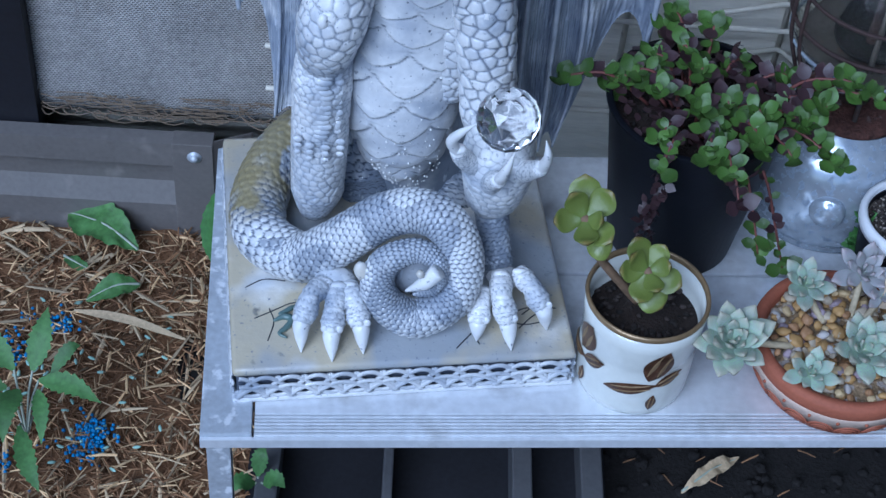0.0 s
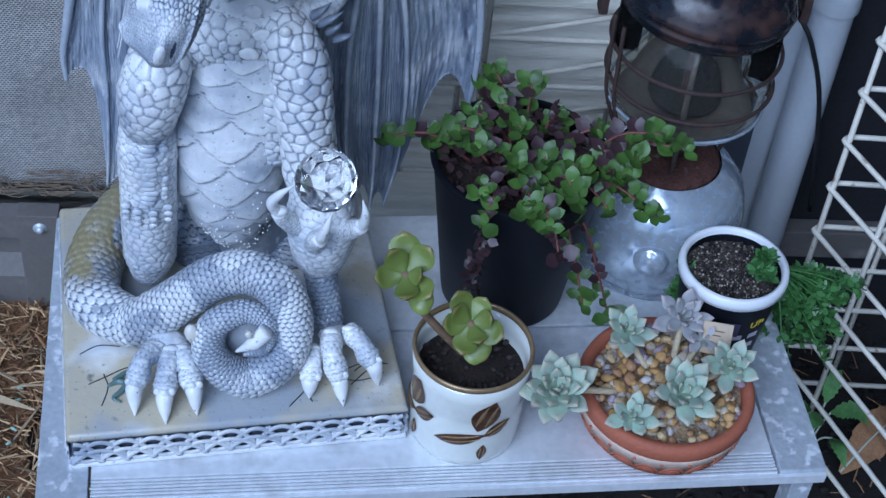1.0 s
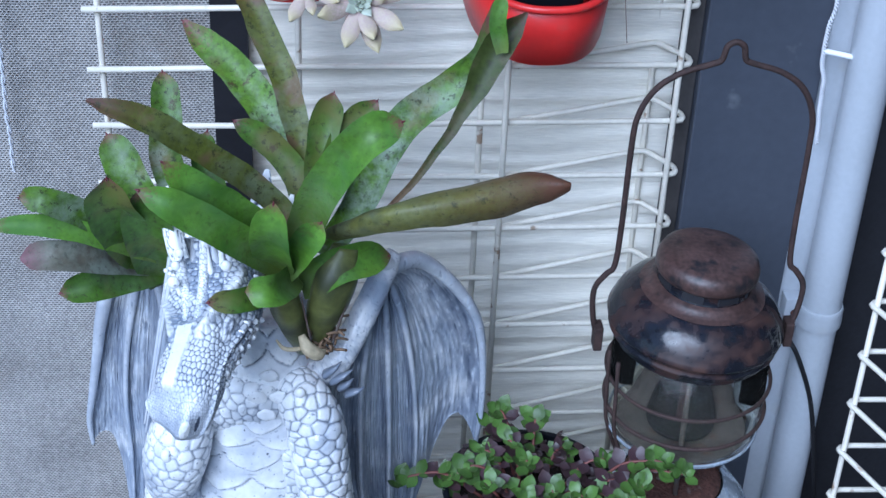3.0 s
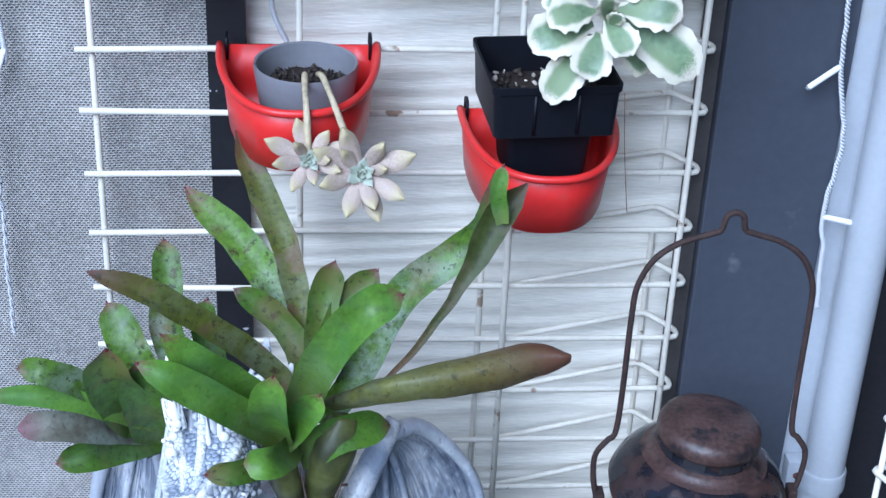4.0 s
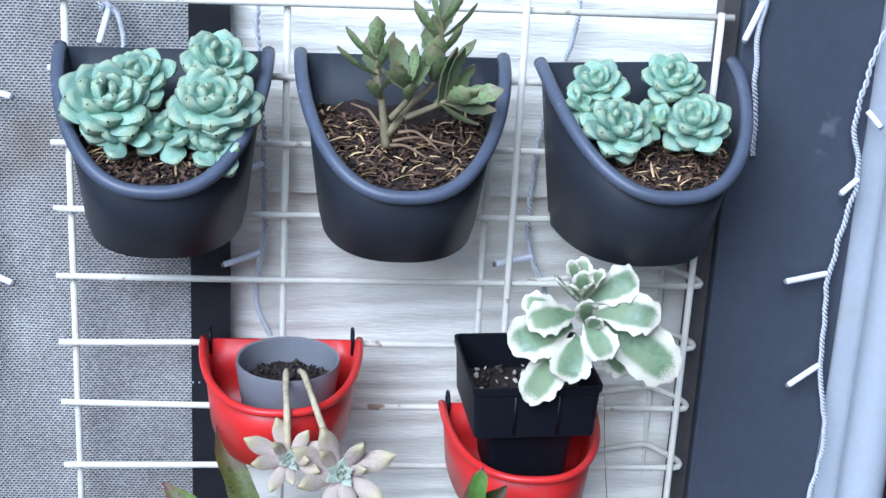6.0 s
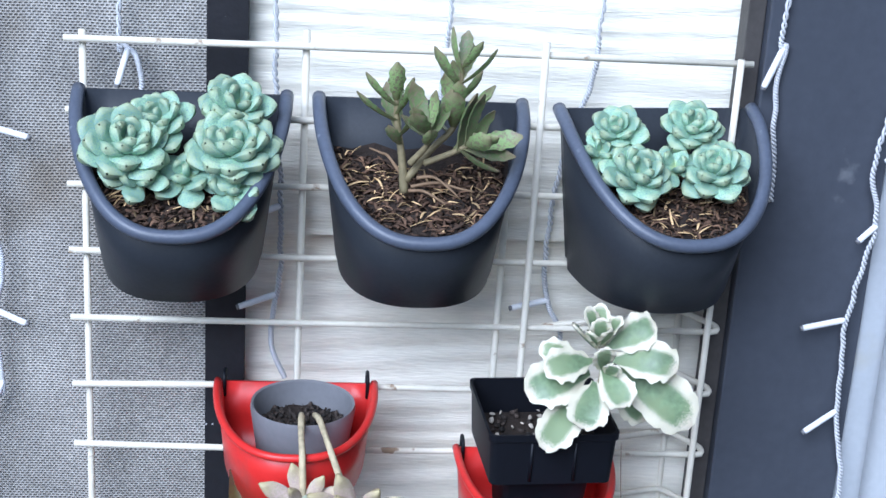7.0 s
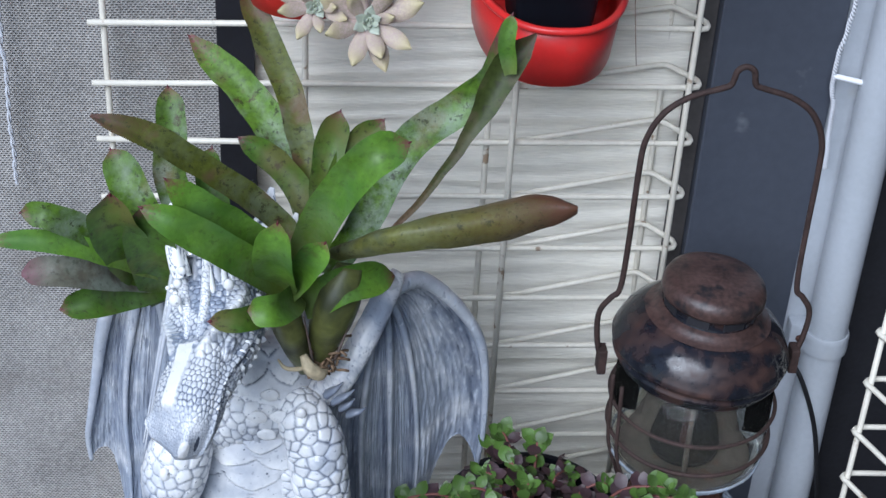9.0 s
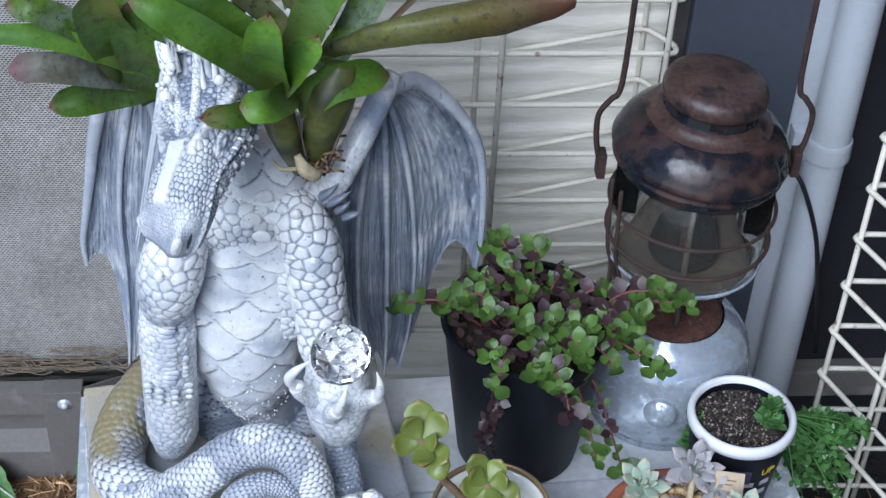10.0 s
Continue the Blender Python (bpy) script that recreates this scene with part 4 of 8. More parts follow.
# ---- pots on the table ----
mug = thing("ceramic_planter", (0.340, -0.393, TABLE), "white glazed ceramic planter painted in brown leaves, gold rim", "planter")
C = (0.340, -0.393, TABLE)
part("body", lathe([(0, 0), (0.044, 0), (0.0465, 0.003), (0.0485, 0.012), (0.0490, 0.040), (0.0488, 0.050), (0.0472, 0.0565), (0.0486, 0.062), (0.0500, 0.085), (0.0510, 0.102), (0.0480, 0.102), (0.0468, 0.085), (0.0450, 0.068), (0.0, 0.066)], 64, C), M_ceramic, mug)
part("gold_rim", lathe([(0.0508, 0.101), (0.0515, 0.1035), (0.0505, 0.1065), (0.0490, 0.1068), (0.0478, 0.1045), (0.0476, 0.1015)], 64, C), M_gold, mug, "worn gold rim")
part("soil", lathe([(0, 0.078), (0.015, 0.080), (0.03, 0.076), (0.0460, 0.075)], 40, C), M_soil, mug, "dark damp soil")
g = Geo()
for q in range(130):
    a, rr = rng.uniform(0, 6.3), 0.044 * math.sqrt(rng.random())
    b = blob((C[0] + rr * math.cos(a), C[1] + rr * math.sin(a), TABLE + 0.078), rng.uniform(0.0012, 0.0045), (1, 0.7, 0.6), 6, 3, Euler((rng.random(), rng.random(), a)).to_matrix(), 0.5, q)
    g.add(b.v, b.f)
tagged(part("bark", g, M_crumb, mug), kind="stuff")
def on_mug(az, z, length, width, tilt):
    """A painted leaf lying on the planter's wall."""
    v, f = [], []
    for i in range(9):
        u = i / 8
        w = width * math.sin(math.pi * min(1, u * 1.02 + 0.02)) ** 0.8
        for s in (-1, 0, 1):
            du, dz = length * (u - 0.5), s * w
            x, zz = du * math.cos(tilt) - dz * math.sin(tilt), z + du * math.sin(tilt) + dz * math.cos(tilt)
            r = 0.0492 + 0.0022 * max(0, (zz - 0.06) / 0.04) + (0.0010 if s == 0 else 0.0002) + (0.0004 if width < 0.003 else 0)
            a = az + x / 0.049
            v.append((C[0] + r * math.cos(a), C[1] + r * math.sin(a), TABLE + zz))
    for i in range(8):
        for j in range(2):
            f.append((i * 3 + j, i * 3 + j + 1, (i + 1) * 3 + j + 1, (i + 1) * 3 + j))
    return Geo().add(v, f)
for az0 in (-80, -160, 60):
    for da, z, l, w, t in ((0.06, 0.070, 0.038, 0.0125, 1.25), (-0.34, 0.040, 0.046, 0.0070, 0.24), (0.30, 0.050, 0.026, 0.0068, 0.50), (0.06, 0.023, 0.019, 0.0044, 1.50)):
        leaf = part("painted_leaf", on_mug(radians(az0) + da, z, l, w, t), M_brown_glaze, mug)
        for q in (-0.35, 0.35):
            part("vein", on_mug(radians(az0) + da - q * w / 0.049 * math.sin(t), z + q * w * math.cos(t), l * 0.7, w * 0.16, t), M_gold, leaf)

bowl = thing("terracotta_bowl", (0.512, -0.392, TABLE), "round terracotta bowl with a cream painted border", "bowl")
C = (0.512, -0.392, TABLE)
part("body", lathe([(0, 0), (0.048, 0), (0.054, 0.003), (0.065, 0.016), (0.0715, 0.030), (0.0745, 0.044), (0.0752, 0.047), (0.0768, 0.050), (0.0772, 0.058), (0.0755, 0.063), (0.0685, 0.0640), (0.066, 0.056), (0.058, 0.03), (0, 0.02)], 72, C), M_terracotta, bowl)
part("band", lathe([(0.0718, 0.0300), (0.0723, 0.0298), (0.0752, 0.0430), (0.0757, 0.0468), (0.0752, 0.0472)], 72, C), M_cream, bowl, "cream painted band")
for k in range(20):
    a = 2 * math.pi * k / 20
    for rr_ in (0.0112, 0.0080, 0.0050):
        pts = []
        for j in range(11):
            th = math.pi * j / 10
            z = 0.0225 + rr_ * math.sin(th) * 1.15
            r = float(np.interp(z, [0.016, 0.030, 0.044], [0.065, 0.0715, 0.0745])) + 0.0006
            aa = a + rr_ * math.cos(th) / 0.072
            pts.append((C[0] + r * math.cos(aa), C[1] + r * math.sin(aa), C[2] + z))
        part("painted_arc", tube(pts, 0.0013, 5, 16), M_terracotta, bowl)
    part("painted_dot", blob((C[0] + 0.0756 * math.cos(a + 0.157), C[1] + 0.0756 * math.sin(a + 0.157), C[2] + 0.0415), 0.0016, seg=6, rings=4), M_terracotta, bowl)
M_gravel = mat("tan_grit", (0.27, 0.19, 0.105), 0.8, var=0.7, scale=120, grain=380, bump=0.9, spots=((0.42, 0.37, 0.33), 0.8), spot_scale=140, spot_edge=(0.52, 0.60))
part("soil", lathe([(0, 0.058), (0.04, 0.057), (0.067, 0.054)], 40, C), M_gravel, bowl, "fine tan grit between pebbles")

M_gritty = mat("gritty_potting_mix", (0.085, 0.070, 0.056), 0.9, var=0.7, scale=160, grain=500, bump=0.9)
tub = round_pot("plastic_tub", 0.580, -0.289, TABLE, 0.106, 0.036, 0.0475, M_nursery, "black printed plastic tub with a white rolled rim", 0.013, wall=0.004, chips=300, soil_mat=M_gritty)
M_perlite = mat("perlite", (0.27, 0.235, 0.195), 0.8, var=0.2, bump=0.2, island=0.6)
g = Geo()
for q in range(420):
    a, rr = rng.uniform(0, 6.3), 0.040 * math.sqrt(rng.random())
    b = blob((0.580 + rr * math.cos(a), -0.289 + rr * math.sin(a), TABLE + 0.0955), rng.uniform(0.0006, 0.0017), (1, 0.8, 0.7), 5, 3, Euler((rng.random(), rng.random(), a)).to_matrix(), 0.4, q)
    g.add(b.v, b.f)
tagged(part("perlite", g, M_perlite, tub, "pale perlite grains"), kind="stuff")
part("rim", lathe([(0.0475, 0.094), (0.0492, 0.095), (0.0500, 0.1005), (0.0490, 0.106), (0.0455, 0.1075), (0.0430, 0.105), (0.0430, 0.09)], 56, (0.580, -0.289, TABLE)), M_white_plastic, tub, "white rolled plastic rim")


# ---- dragon statue: one cast piece ----
def shingle(u, v, stagger=0.5, groove=0.24, point=0.0):
    """Overlapping round-tipped scales; u counts rows, v counts scales across. Gives height and a wash that doubles as
    painted shade in the grooves.
    """
    k = np.floor(u)

    def dv(row):
        w = v + stagger * (row % 2)
        return w - np.floor(w) - 0.5

    d1, d0 = dv(k - 1), dv(k)
    q1 = u - k + 1
    past = q1 - 1 - 0.80 * ((1 - point) * np.sqrt(np.clip(1 - (2 * d1) ** 2, 0, 1)) + point * (1 - np.abs(2 * d1)))
    inside = past < 0
    h1 = 0.10 + 0.90 * q1 / 1.8 - 0.22 * (2 * d1) ** 2
    h0 = 0.10 + 0.90 * (u - k) / 1.8 - 0.10 * (2 * d0) ** 2
    lip = np.clip(past / groove, 0, 1)
    h = np.clip(np.where(inside, h1, h0 * (0.25 + 0.75 * lip)), 0, 1)
    return h, np.where(inside, 0.62 + 0.32 * (q1 - 1) / 0.8, 0.08 + 0.54 * lip)


def chance(i, j, seed):
    """A steady random number from 0 to 1 for each cell."""
    h = np.sin(i * 127.1 + j * 311.7 + seed * 74.7) * 43758.5453
    return h - np.floor(h)


def cobble(u, v, cols=0, seed=0.0, jitter=0.7, joint=0.26, deep=0.20):
    """Irregular rounded scales that touch along thin joints. cols: where the pattern closes round a limb. Gives height
    and a wash that doubles as painted shade in the joints.
    """
    i0 = np.floor(u)
    f1, f2, lot = np.full(u.shape, 9.0), np.full(u.shape, 9.0), np.zeros(u.shape)
    for di in (-1, 0, 1):
        i = i0 + di
        shift = 0.5 * (i % 2)
        j0 = np.floor(v - shift)
        for dj in (-1, 0, 1):
            j = j0 + dj
            key = j % cols if cols else j
            cu = i + 0.5 + jitter * (chance(i, key, seed) - 0.5)
            cv = j + 0.5 + shift + jitter * (chance(i, key, seed + 5.3) - 0.5)
            d = np.hypot(u - cu, v - cv)
            near = d < f1
            f2 = np.where(near, f1, np.minimum(f2, d))
            lot = np.where(near, chance(i, key, seed + 9.1), lot)
            f1 = np.where(near, d, f1)
    e = np.clip((f2 - f1) / joint, 0, 1)
    h = np.sqrt(1 - (1 - e) ** 2) * (0.70 + 0.30 * lot) * (1 - 0.25 * np.clip(f1 / 0.7, 0, 1) ** 2)
    return h, deep + (0.96 - deep) * (0.72 + 0.28 * lot) * e**0.8


def scaly(pts, radii, size, amp, squash=1.0, up=(0, 0, 1), fine=5, belly=None, smooth_ends=0.06, reverse=False, groove=0.38, soft=0.0, square=2.0, cobbled=False):
    """A limb covered in scales of the given length. belly: (azimuth in degrees, half-angle, plate length) of the plated front."""
    probe = curve_points(pts, 200)
    length = np.linalg.norm(np.diff(probe, axis=0), axis=1).sum()
    rmean = float(np.mean(radii))
    rows, cols = max(3, round(length / (size * 0.72))), max(5, round(2 * math.pi * rmean / (size * 0.9)))
    nu, nv = rows * fine, cols * fine
    c = curve_points(pts, nu)
    t, s, m = frames(c, up)
    uu = np.linspace(0, rows, nu)
    rr = np.interp(np.linspace(0, 1, nu), np.linspace(0, 1, len(radii)), radii)
    a = np.linspace(0, 2 * np.pi, nv, endpoint=False)
    U, V = np.meshgrid(uu, a / (2 * np.pi) * cols, indexing="ij")
    U = U + 0.10 * np.sin(V * 2.1 + 1) * np.sin(U * 0.7)
    h, w = cobble(U, V, cols, length * 40) if cobbled else shingle(rows - U if reverse else U, V, 0.5, groove)
    A = np.broadcast_to(a[None], U.shape)
    disp = amp * h
    if belly:
        az, half, plate = belly
        d = (A - radians(az) + np.pi) % (2 * np.pi) - np.pi
        pu = (U / rows) * length / plate
        pv = 1.35 * d / radians(half)
        ph, pw = shingle(pu if not reverse else 40 - pu, pv, 0.5, 0.10, 0.45)
        k = np.clip((radians(half) - np.abs(d)) / 0.10, 0, 1)
        disp = disp * (1 - k) + (amp * 1.9 * ph + 0.001) * k
        w = w * (1 - k) + pw * k
    w = w + (0.75 - w) * soft
    ends = np.clip(np.minimum(U, rows - U) / (rows * smooth_ends + 1e-6), 0, 1)
    radius = rr[:, None] + disp * ends
    x = np.cos(A)[..., None] * s[:, None] + squash * np.sin(A)[..., None] * m[:, None]
    x = x / ((np.abs(np.cos(A)) ** square + np.abs(np.sin(A)) ** square) ** (1 / square))[..., None]
    p = c[:, None] + radius[..., None] * x
    v = p.reshape(-1, 3).tolist()
    f = [(i * nv + j, i * nv + (j + 1) % nv, (i + 1) * nv + (j + 1) % nv, (i + 1) * nv + j) for i in range(nu - 1) for j in range(nv)]
    f += [tuple(range(nv))[::-1], tuple(range((nu - 1) * nv, nu * nv))]
    return Geo().add(v, f, w.reshape(-1).tolist())


statue = Geo()
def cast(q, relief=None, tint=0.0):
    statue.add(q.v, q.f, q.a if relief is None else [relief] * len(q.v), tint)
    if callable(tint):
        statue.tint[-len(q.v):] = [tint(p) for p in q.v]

def slate_towards(lo, hi, axis=2, most=1.0):
    """Slate tint that grows from hi to lo along one axis, with an uneven edge."""
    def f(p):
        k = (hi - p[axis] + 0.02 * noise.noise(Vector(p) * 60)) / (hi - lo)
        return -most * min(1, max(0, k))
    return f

# plinth with a woven band round its sides
PL = Matrix.Translation((0.007, -0.449, 0)) @ Matrix.Rotation(math.atan2(0.040, 0.282), 4, "Z")
PW, PD, PT = 0.285, 0.275, TABLE + 0.042
cast(box(0.003, PW - 0.003, 0.003, PD - 0.003, TABLE, PT - 0.004, 0.002).move(PL), 0.10)
cast(box(0.0, PW, 0.0, PD, PT - 0.009, PT, 0.0042).move(PL), 0.8, 1.0)
cast(box(-0.001, PW + 0.001, -0.001, PD + 0.001, TABLE + 0.0005, TABLE + 0.006, 0.002).move(PL), 0.7)
z0, z1 = TABLE + 0.0075, PT - 0.010
for side_len, place in ((PW, PL), (PD, PL @ Matrix.Translation((0, PD, 0)) @ Matrix.Rotation(radians(-90), 4, "Z")), (PD, PL @ Matrix.Translation((PW, 0, 0)) @ Matrix.Rotation(radians(90), 4, "Z"))):
    step, span = 0.0215, 0.047
    for k in range(-2, int(side_len / step) + 1):
        for hi, y, flip in ((z1, -0.0004, False), (z1, 0.0004, True), (z0 + 0.6 * (z1 - z0), -0.0012, False)):
            pts = []
            for j in range(15):
                th = j / 14
                x = 0.003 + k * step + (step * 0.5 if flip else 0) + span * th
                z = z0 + (hi - z0) * math.sin(math.pi * th) ** 0.8
                if 0.002 < x < side_len - 0.002:
                    pts.append(place @ Vector((x, y, z0 + z1 - z if flip else z)))
            if len(pts) > 2:
                cast(tube(pts, 0.0012, 6, 22, 2.1), 0.84 if (k + flip) % 3 else 0.60, -0.3)
# hairline cracks in the paint and a small lizard in relief on the plinth
for pts in ([(0.02, 0.055), (0.035, 0.062), (0.052, 0.070), (0.062, 0.068)], [(0.03, 0.03), (0.036, 0.05), (0.033, 0.065)], [(0.185, 0.012), (0.20, 0.028), (0.215, 0.045)], [(0.20, 0.028), (0.205, 0.015)], [(0.24, 0.03), (0.258, 0.045), (0.27, 0.04)], [(0.245, 0.045), (0.262, 0.058)], [(0.252, 0.055), (0.275, 0.050)], [(0.014, 0.09), (0.03, 0.098), (0.048, 0.095)], [(0.228, 0.040), (0.245, 0.034), (0.262, 0.036)], [(0.235, 0.046), (0.250, 0.052), (0.258, 0.047)]):
    cast(tube([PL @ Vector((x, y, PT + 0.0001)) for x, y in pts], 0.0006, 5, 12, 0.6), 0.05)
cast(tube([PL @ Vector((x, y, PT + 0.002)) for x, y in ((0.036, 0.050), (0.045, 0.054), (0.051, 0.050), (0.046, 0.042), (0.040, 0.036), (0.046, 0.031))], [0.0012, 0.003, 0.0032, 0.0026, 0.0018, 0.0008], 8, 30), 0.6, 2.0)
cast(tube([PL @ Vector((x, y, PT + 0.002)) for x, y in ((0.041, 0.056), (0.050, 0.062), (0.056, 0.066))], [0.002, 0.0024, 0.001], 8, 14), 0.6, 2.0)

# tail: from behind the leg, round the front and into a coil
TAIL = [(0.085, -0.165, 0.148), (0.050, -0.185, 0.150), (0.024, -0.225, 0.148), (0.012, -0.275, 0.146), (0.020, -0.318, 0.148), (0.054, -0.345, 0.154), (0.078, -0.352, 0.176), (0.101, -0.352, 0.198), (0.123, -0.35, 0.216), (0.148, -0.352, 0.226), (0.169, -0.358, 0.223), (0.184, -0.366, 0.206), (0.189, -0.376, 0.183), (0.181, -0.386, 0.158),
        (0.154, -0.394, 0.142), (0.13, -0.392, 0.152), (0.12, -0.386, 0.173), (0.126, -0.38, 0.193), (0.148, -0.376, 0.204), (0.166, -0.38, 0.2), (0.17, -0.386, 0.188), (0.164, -0.392, 0.177), (0.149, -0.396, 0.173)]
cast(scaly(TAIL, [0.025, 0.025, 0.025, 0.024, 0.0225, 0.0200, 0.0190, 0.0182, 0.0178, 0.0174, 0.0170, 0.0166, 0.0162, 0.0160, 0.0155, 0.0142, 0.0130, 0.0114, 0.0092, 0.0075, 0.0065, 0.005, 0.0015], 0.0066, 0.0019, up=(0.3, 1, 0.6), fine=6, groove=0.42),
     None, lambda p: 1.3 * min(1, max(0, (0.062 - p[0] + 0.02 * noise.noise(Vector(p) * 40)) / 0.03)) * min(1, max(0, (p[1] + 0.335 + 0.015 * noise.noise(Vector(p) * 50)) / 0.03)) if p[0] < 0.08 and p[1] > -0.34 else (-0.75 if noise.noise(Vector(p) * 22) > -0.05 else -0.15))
cast(blob((0.148, -0.365, 0.164), 0.024, (1, 0.4, 1.0)), 0.75, -0.6)
cast(tube([(0.168, -0.396, 0.203), (0.158, -0.398, 0.191), (0.143, -0.396, 0.177)], [0.007, 0.0065, 0.001], 12, 20), 0.95)
cast(blob((0.154, -0.4, 0.203), 0.0036, rough=0.2), 0.9, 1.0)
cast(blob((0.106, -0.385, 0.187), 0.0075, (0.8, 0.8, 1.2), rough=0.25), 0.95, 1.0)

# body behind, and the plated belly
cast(tube([(0.150, -0.190, 0.128), (0.148, -0.195, 0.25), (0.148, -0.195, 0.40), (0.150, -0.20, 0.44)], [0.055, 0.062, 0.060, 0.040], 24, 30), 0.7, -1.0)
BELLY = [(0.139, -0.262, 0.172), (0.137, -0.258, 0.18), (0.134, -0.25, 0.204), (0.13, -0.248, 0.252), (0.131, -0.248, 0.306), (0.135, -0.248, 0.354), (0.142, -0.25, 0.392), (0.148, -0.25, 0.422), (0.150, -0.245, 0.475)]
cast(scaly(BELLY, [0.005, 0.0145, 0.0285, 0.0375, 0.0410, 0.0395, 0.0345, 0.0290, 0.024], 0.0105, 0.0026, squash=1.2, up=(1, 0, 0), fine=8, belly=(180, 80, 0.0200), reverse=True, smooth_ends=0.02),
     None, slate_towards(0.17, 0.28, 2, 0.6))
BA = curve_points(BELLY, 60)
rr = random.Random(3)
for k in range(240):
    w = rr.uniform(0.05, 0.75)
    q = BA[int(w * 59)]
    rad = np.interp(w, np.linspace(0, 1, 9), [0.005, 0.0145, 0.0285, 0.0375, 0.0410, 0.0395, 0.0345, 0.0290, 0.024]) + 0.0026
    a = rr.uniform(-1.3, 1.3)
    cast(blob((q[0] + 1.2 * rad * math.sin(a), q[1] - rad * math.cos(a) - 0.0008, q[2]), rr.uniform(0.0005, 0.0011), seg=6, rings=4), 1.0 if q[2] < 0.315 else 0.25)
# haunches tucked behind the tail; full slate tint paints in the recess's shade
cast(scaly([(0.091, -0.205, 0.176), (0.099, -0.22, 0.136), (0.104, -0.235, 0.117)], [0.022, 0.030, 0.022], 0.009, 0.0015), None, -1.0)
cast(scaly([(0.18, -0.205, 0.17), (0.183, -0.22, 0.137), (0.18, -0.235, 0.118)], [0.018, 0.026, 0.022], 0.009, 0.0015), None, -1.0)
# shoulder girdle and side scales of the chest
cast(scaly([(0.08, -0.25, 0.372), (0.11, -0.258, 0.399), (0.143, -0.262, 0.41), (0.175, -0.258, 0.398)], [0.022, 0.027, 0.028, 0.020], 0.0105, 0.0030, up=(0, 1, 0), fine=9, cobbled=True), None, lambda p: -0.35 if noise.noise(Vector(p) * 40) > 0.1 else 0.0)
cast(scaly([(0.171, -0.262, 0.38), (0.17, -0.266, 0.334), (0.168, -0.262, 0.278)], [0.018, 0.018, 0.016], 0.011, 0.0030, up=(0, 1, 0), fine=9, cobbled=True), None, -0.3)
# blistered plates at the throat
for p, r in (((0.153, -0.282, 0.439), 0.0070), ((0.143, -0.290, 0.423), 0.0074), ((0.161, -0.288, 0.421), 0.0076), ((0.150, -0.292, 0.406), 0.0070)):
    cast(blob(p, r, (1.15, 0.30, 0.85), 14, 8, rough=0.3), 0.92)
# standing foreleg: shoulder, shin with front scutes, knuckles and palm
cast(scaly([(0.087, -0.262, 0.396), (0.08, -0.285, 0.389), (0.073, -0.292, 0.364), (0.069, -0.288, 0.336), (0.069, -0.28, 0.31)], [0.018, 0.0245, 0.0255, 0.0215, 0.014], 0.0100, 0.0024, up=(0, 1, 0), fine=9, cobbled=True, soft=0.15), None, slate_towards(0.325, 0.365, 2, 0.5))
for pts in ([(0.051, -0.3, 0.358), (0.069, -0.312, 0.354), (0.092, -0.3, 0.362)], [(0.05, -0.3, 0.351), (0.069, -0.31, 0.346), (0.09, -0.3, 0.353)], [(0.057, -0.302, 0.367), (0.071, -0.314, 0.365), (0.091, -0.302, 0.372)], [(0.054, -0.298, 0.339), (0.068, -0.304, 0.334), (0.085, -0.296, 0.338)]):
    cast(tube(pts, [0.003, 0.0042, 0.003], 10, 20), 0.6, -0.7)
cast(blob((0.068, -0.314, 0.384), 0.0055, (0.9, 0.8, 1.3)), 1.0)
cast(scaly([(0.068, -0.275, 0.325), (0.066, -0.28, 0.297), (0.065, -0.28, 0.257), (0.064, -0.28, 0.216), (0.063, -0.28, 0.173), (0.06, -0.282, 0.145)], [0.021, 0.0235, 0.0225, 0.0225, 0.0215, 0.012], 0.0078, 0.0018, up=(0, 1, 0), fine=8, soft=0.25, cobbled=True), None, slate_towards(0.175, 0.225, 2, 0.6))
LEG0, LEG1 = Vector((0.069, -0.304, 0.339)), Vector((0.068, -0.305, 0.255))
for k in range(17):
    q = LEG0.lerp(LEG1, k / 16)
    cast(blob(q + Vector((0.0015 * math.sin(k * 1.9), 0.0022, 0)), 0.0056 + 0.0006 * math.sin(k * 2.7), (1.3, 0.5, 0.72)), 0.78)
    for sx in (-1, 1):
        cast(blob(q + Vector((sx * (0.0113 + 0.001 * math.sin(k * 3.3)), 0.0066, 0.002 + 0.001 * math.sin(k * 1.3))), 0.0042 + 0.0006 * math.cos(k * 2.1), (0.95, 0.55, 0.8)), 0.80)
for q in ((0.048, -0.302, 0.245), (0.058, -0.306, 0.242), (0.071, -0.306, 0.241), (0.083, -0.302, 0.245)):
    for k in range(3):
        cast(blob(Vector(q) + Vector((0.0008 * math.sin(k * 3), -0.0015, 0.006 - 0.0070 * k)), 0.0036 - 0.0004 * k, (1.2, 0.5, 0.9)), 0.74)
# raised arm and the hand below the ball
cast(scaly([(0.168, -0.262, 0.425), (0.178, -0.278, 0.414), (0.189, -0.288, 0.39), (0.193, -0.294, 0.358), (0.197, -0.298, 0.324), (0.202, -0.3, 0.28)], [0.013, 0.0195, 0.0220, 0.0215, 0.0205, 0.021], 0.0125, 0.0034, up=(0, 1, 0), fine=11, cobbled=True))
cast(scaly([(0.206, -0.318, 0.307), (0.210, -0.328, 0.284), (0.211, -0.330, 0.258), (0.210, -0.322, 0.222), (0.208, -0.308, 0.190)], [0.021, 0.0275, 0.0285, 0.0225, 0.008], 0.0085, 0.0015, up=(0, 1, 0), soft=0.35, fine=8, cobbled=True), None, slate_towards(0.19, 0.26, 2, 0.7))
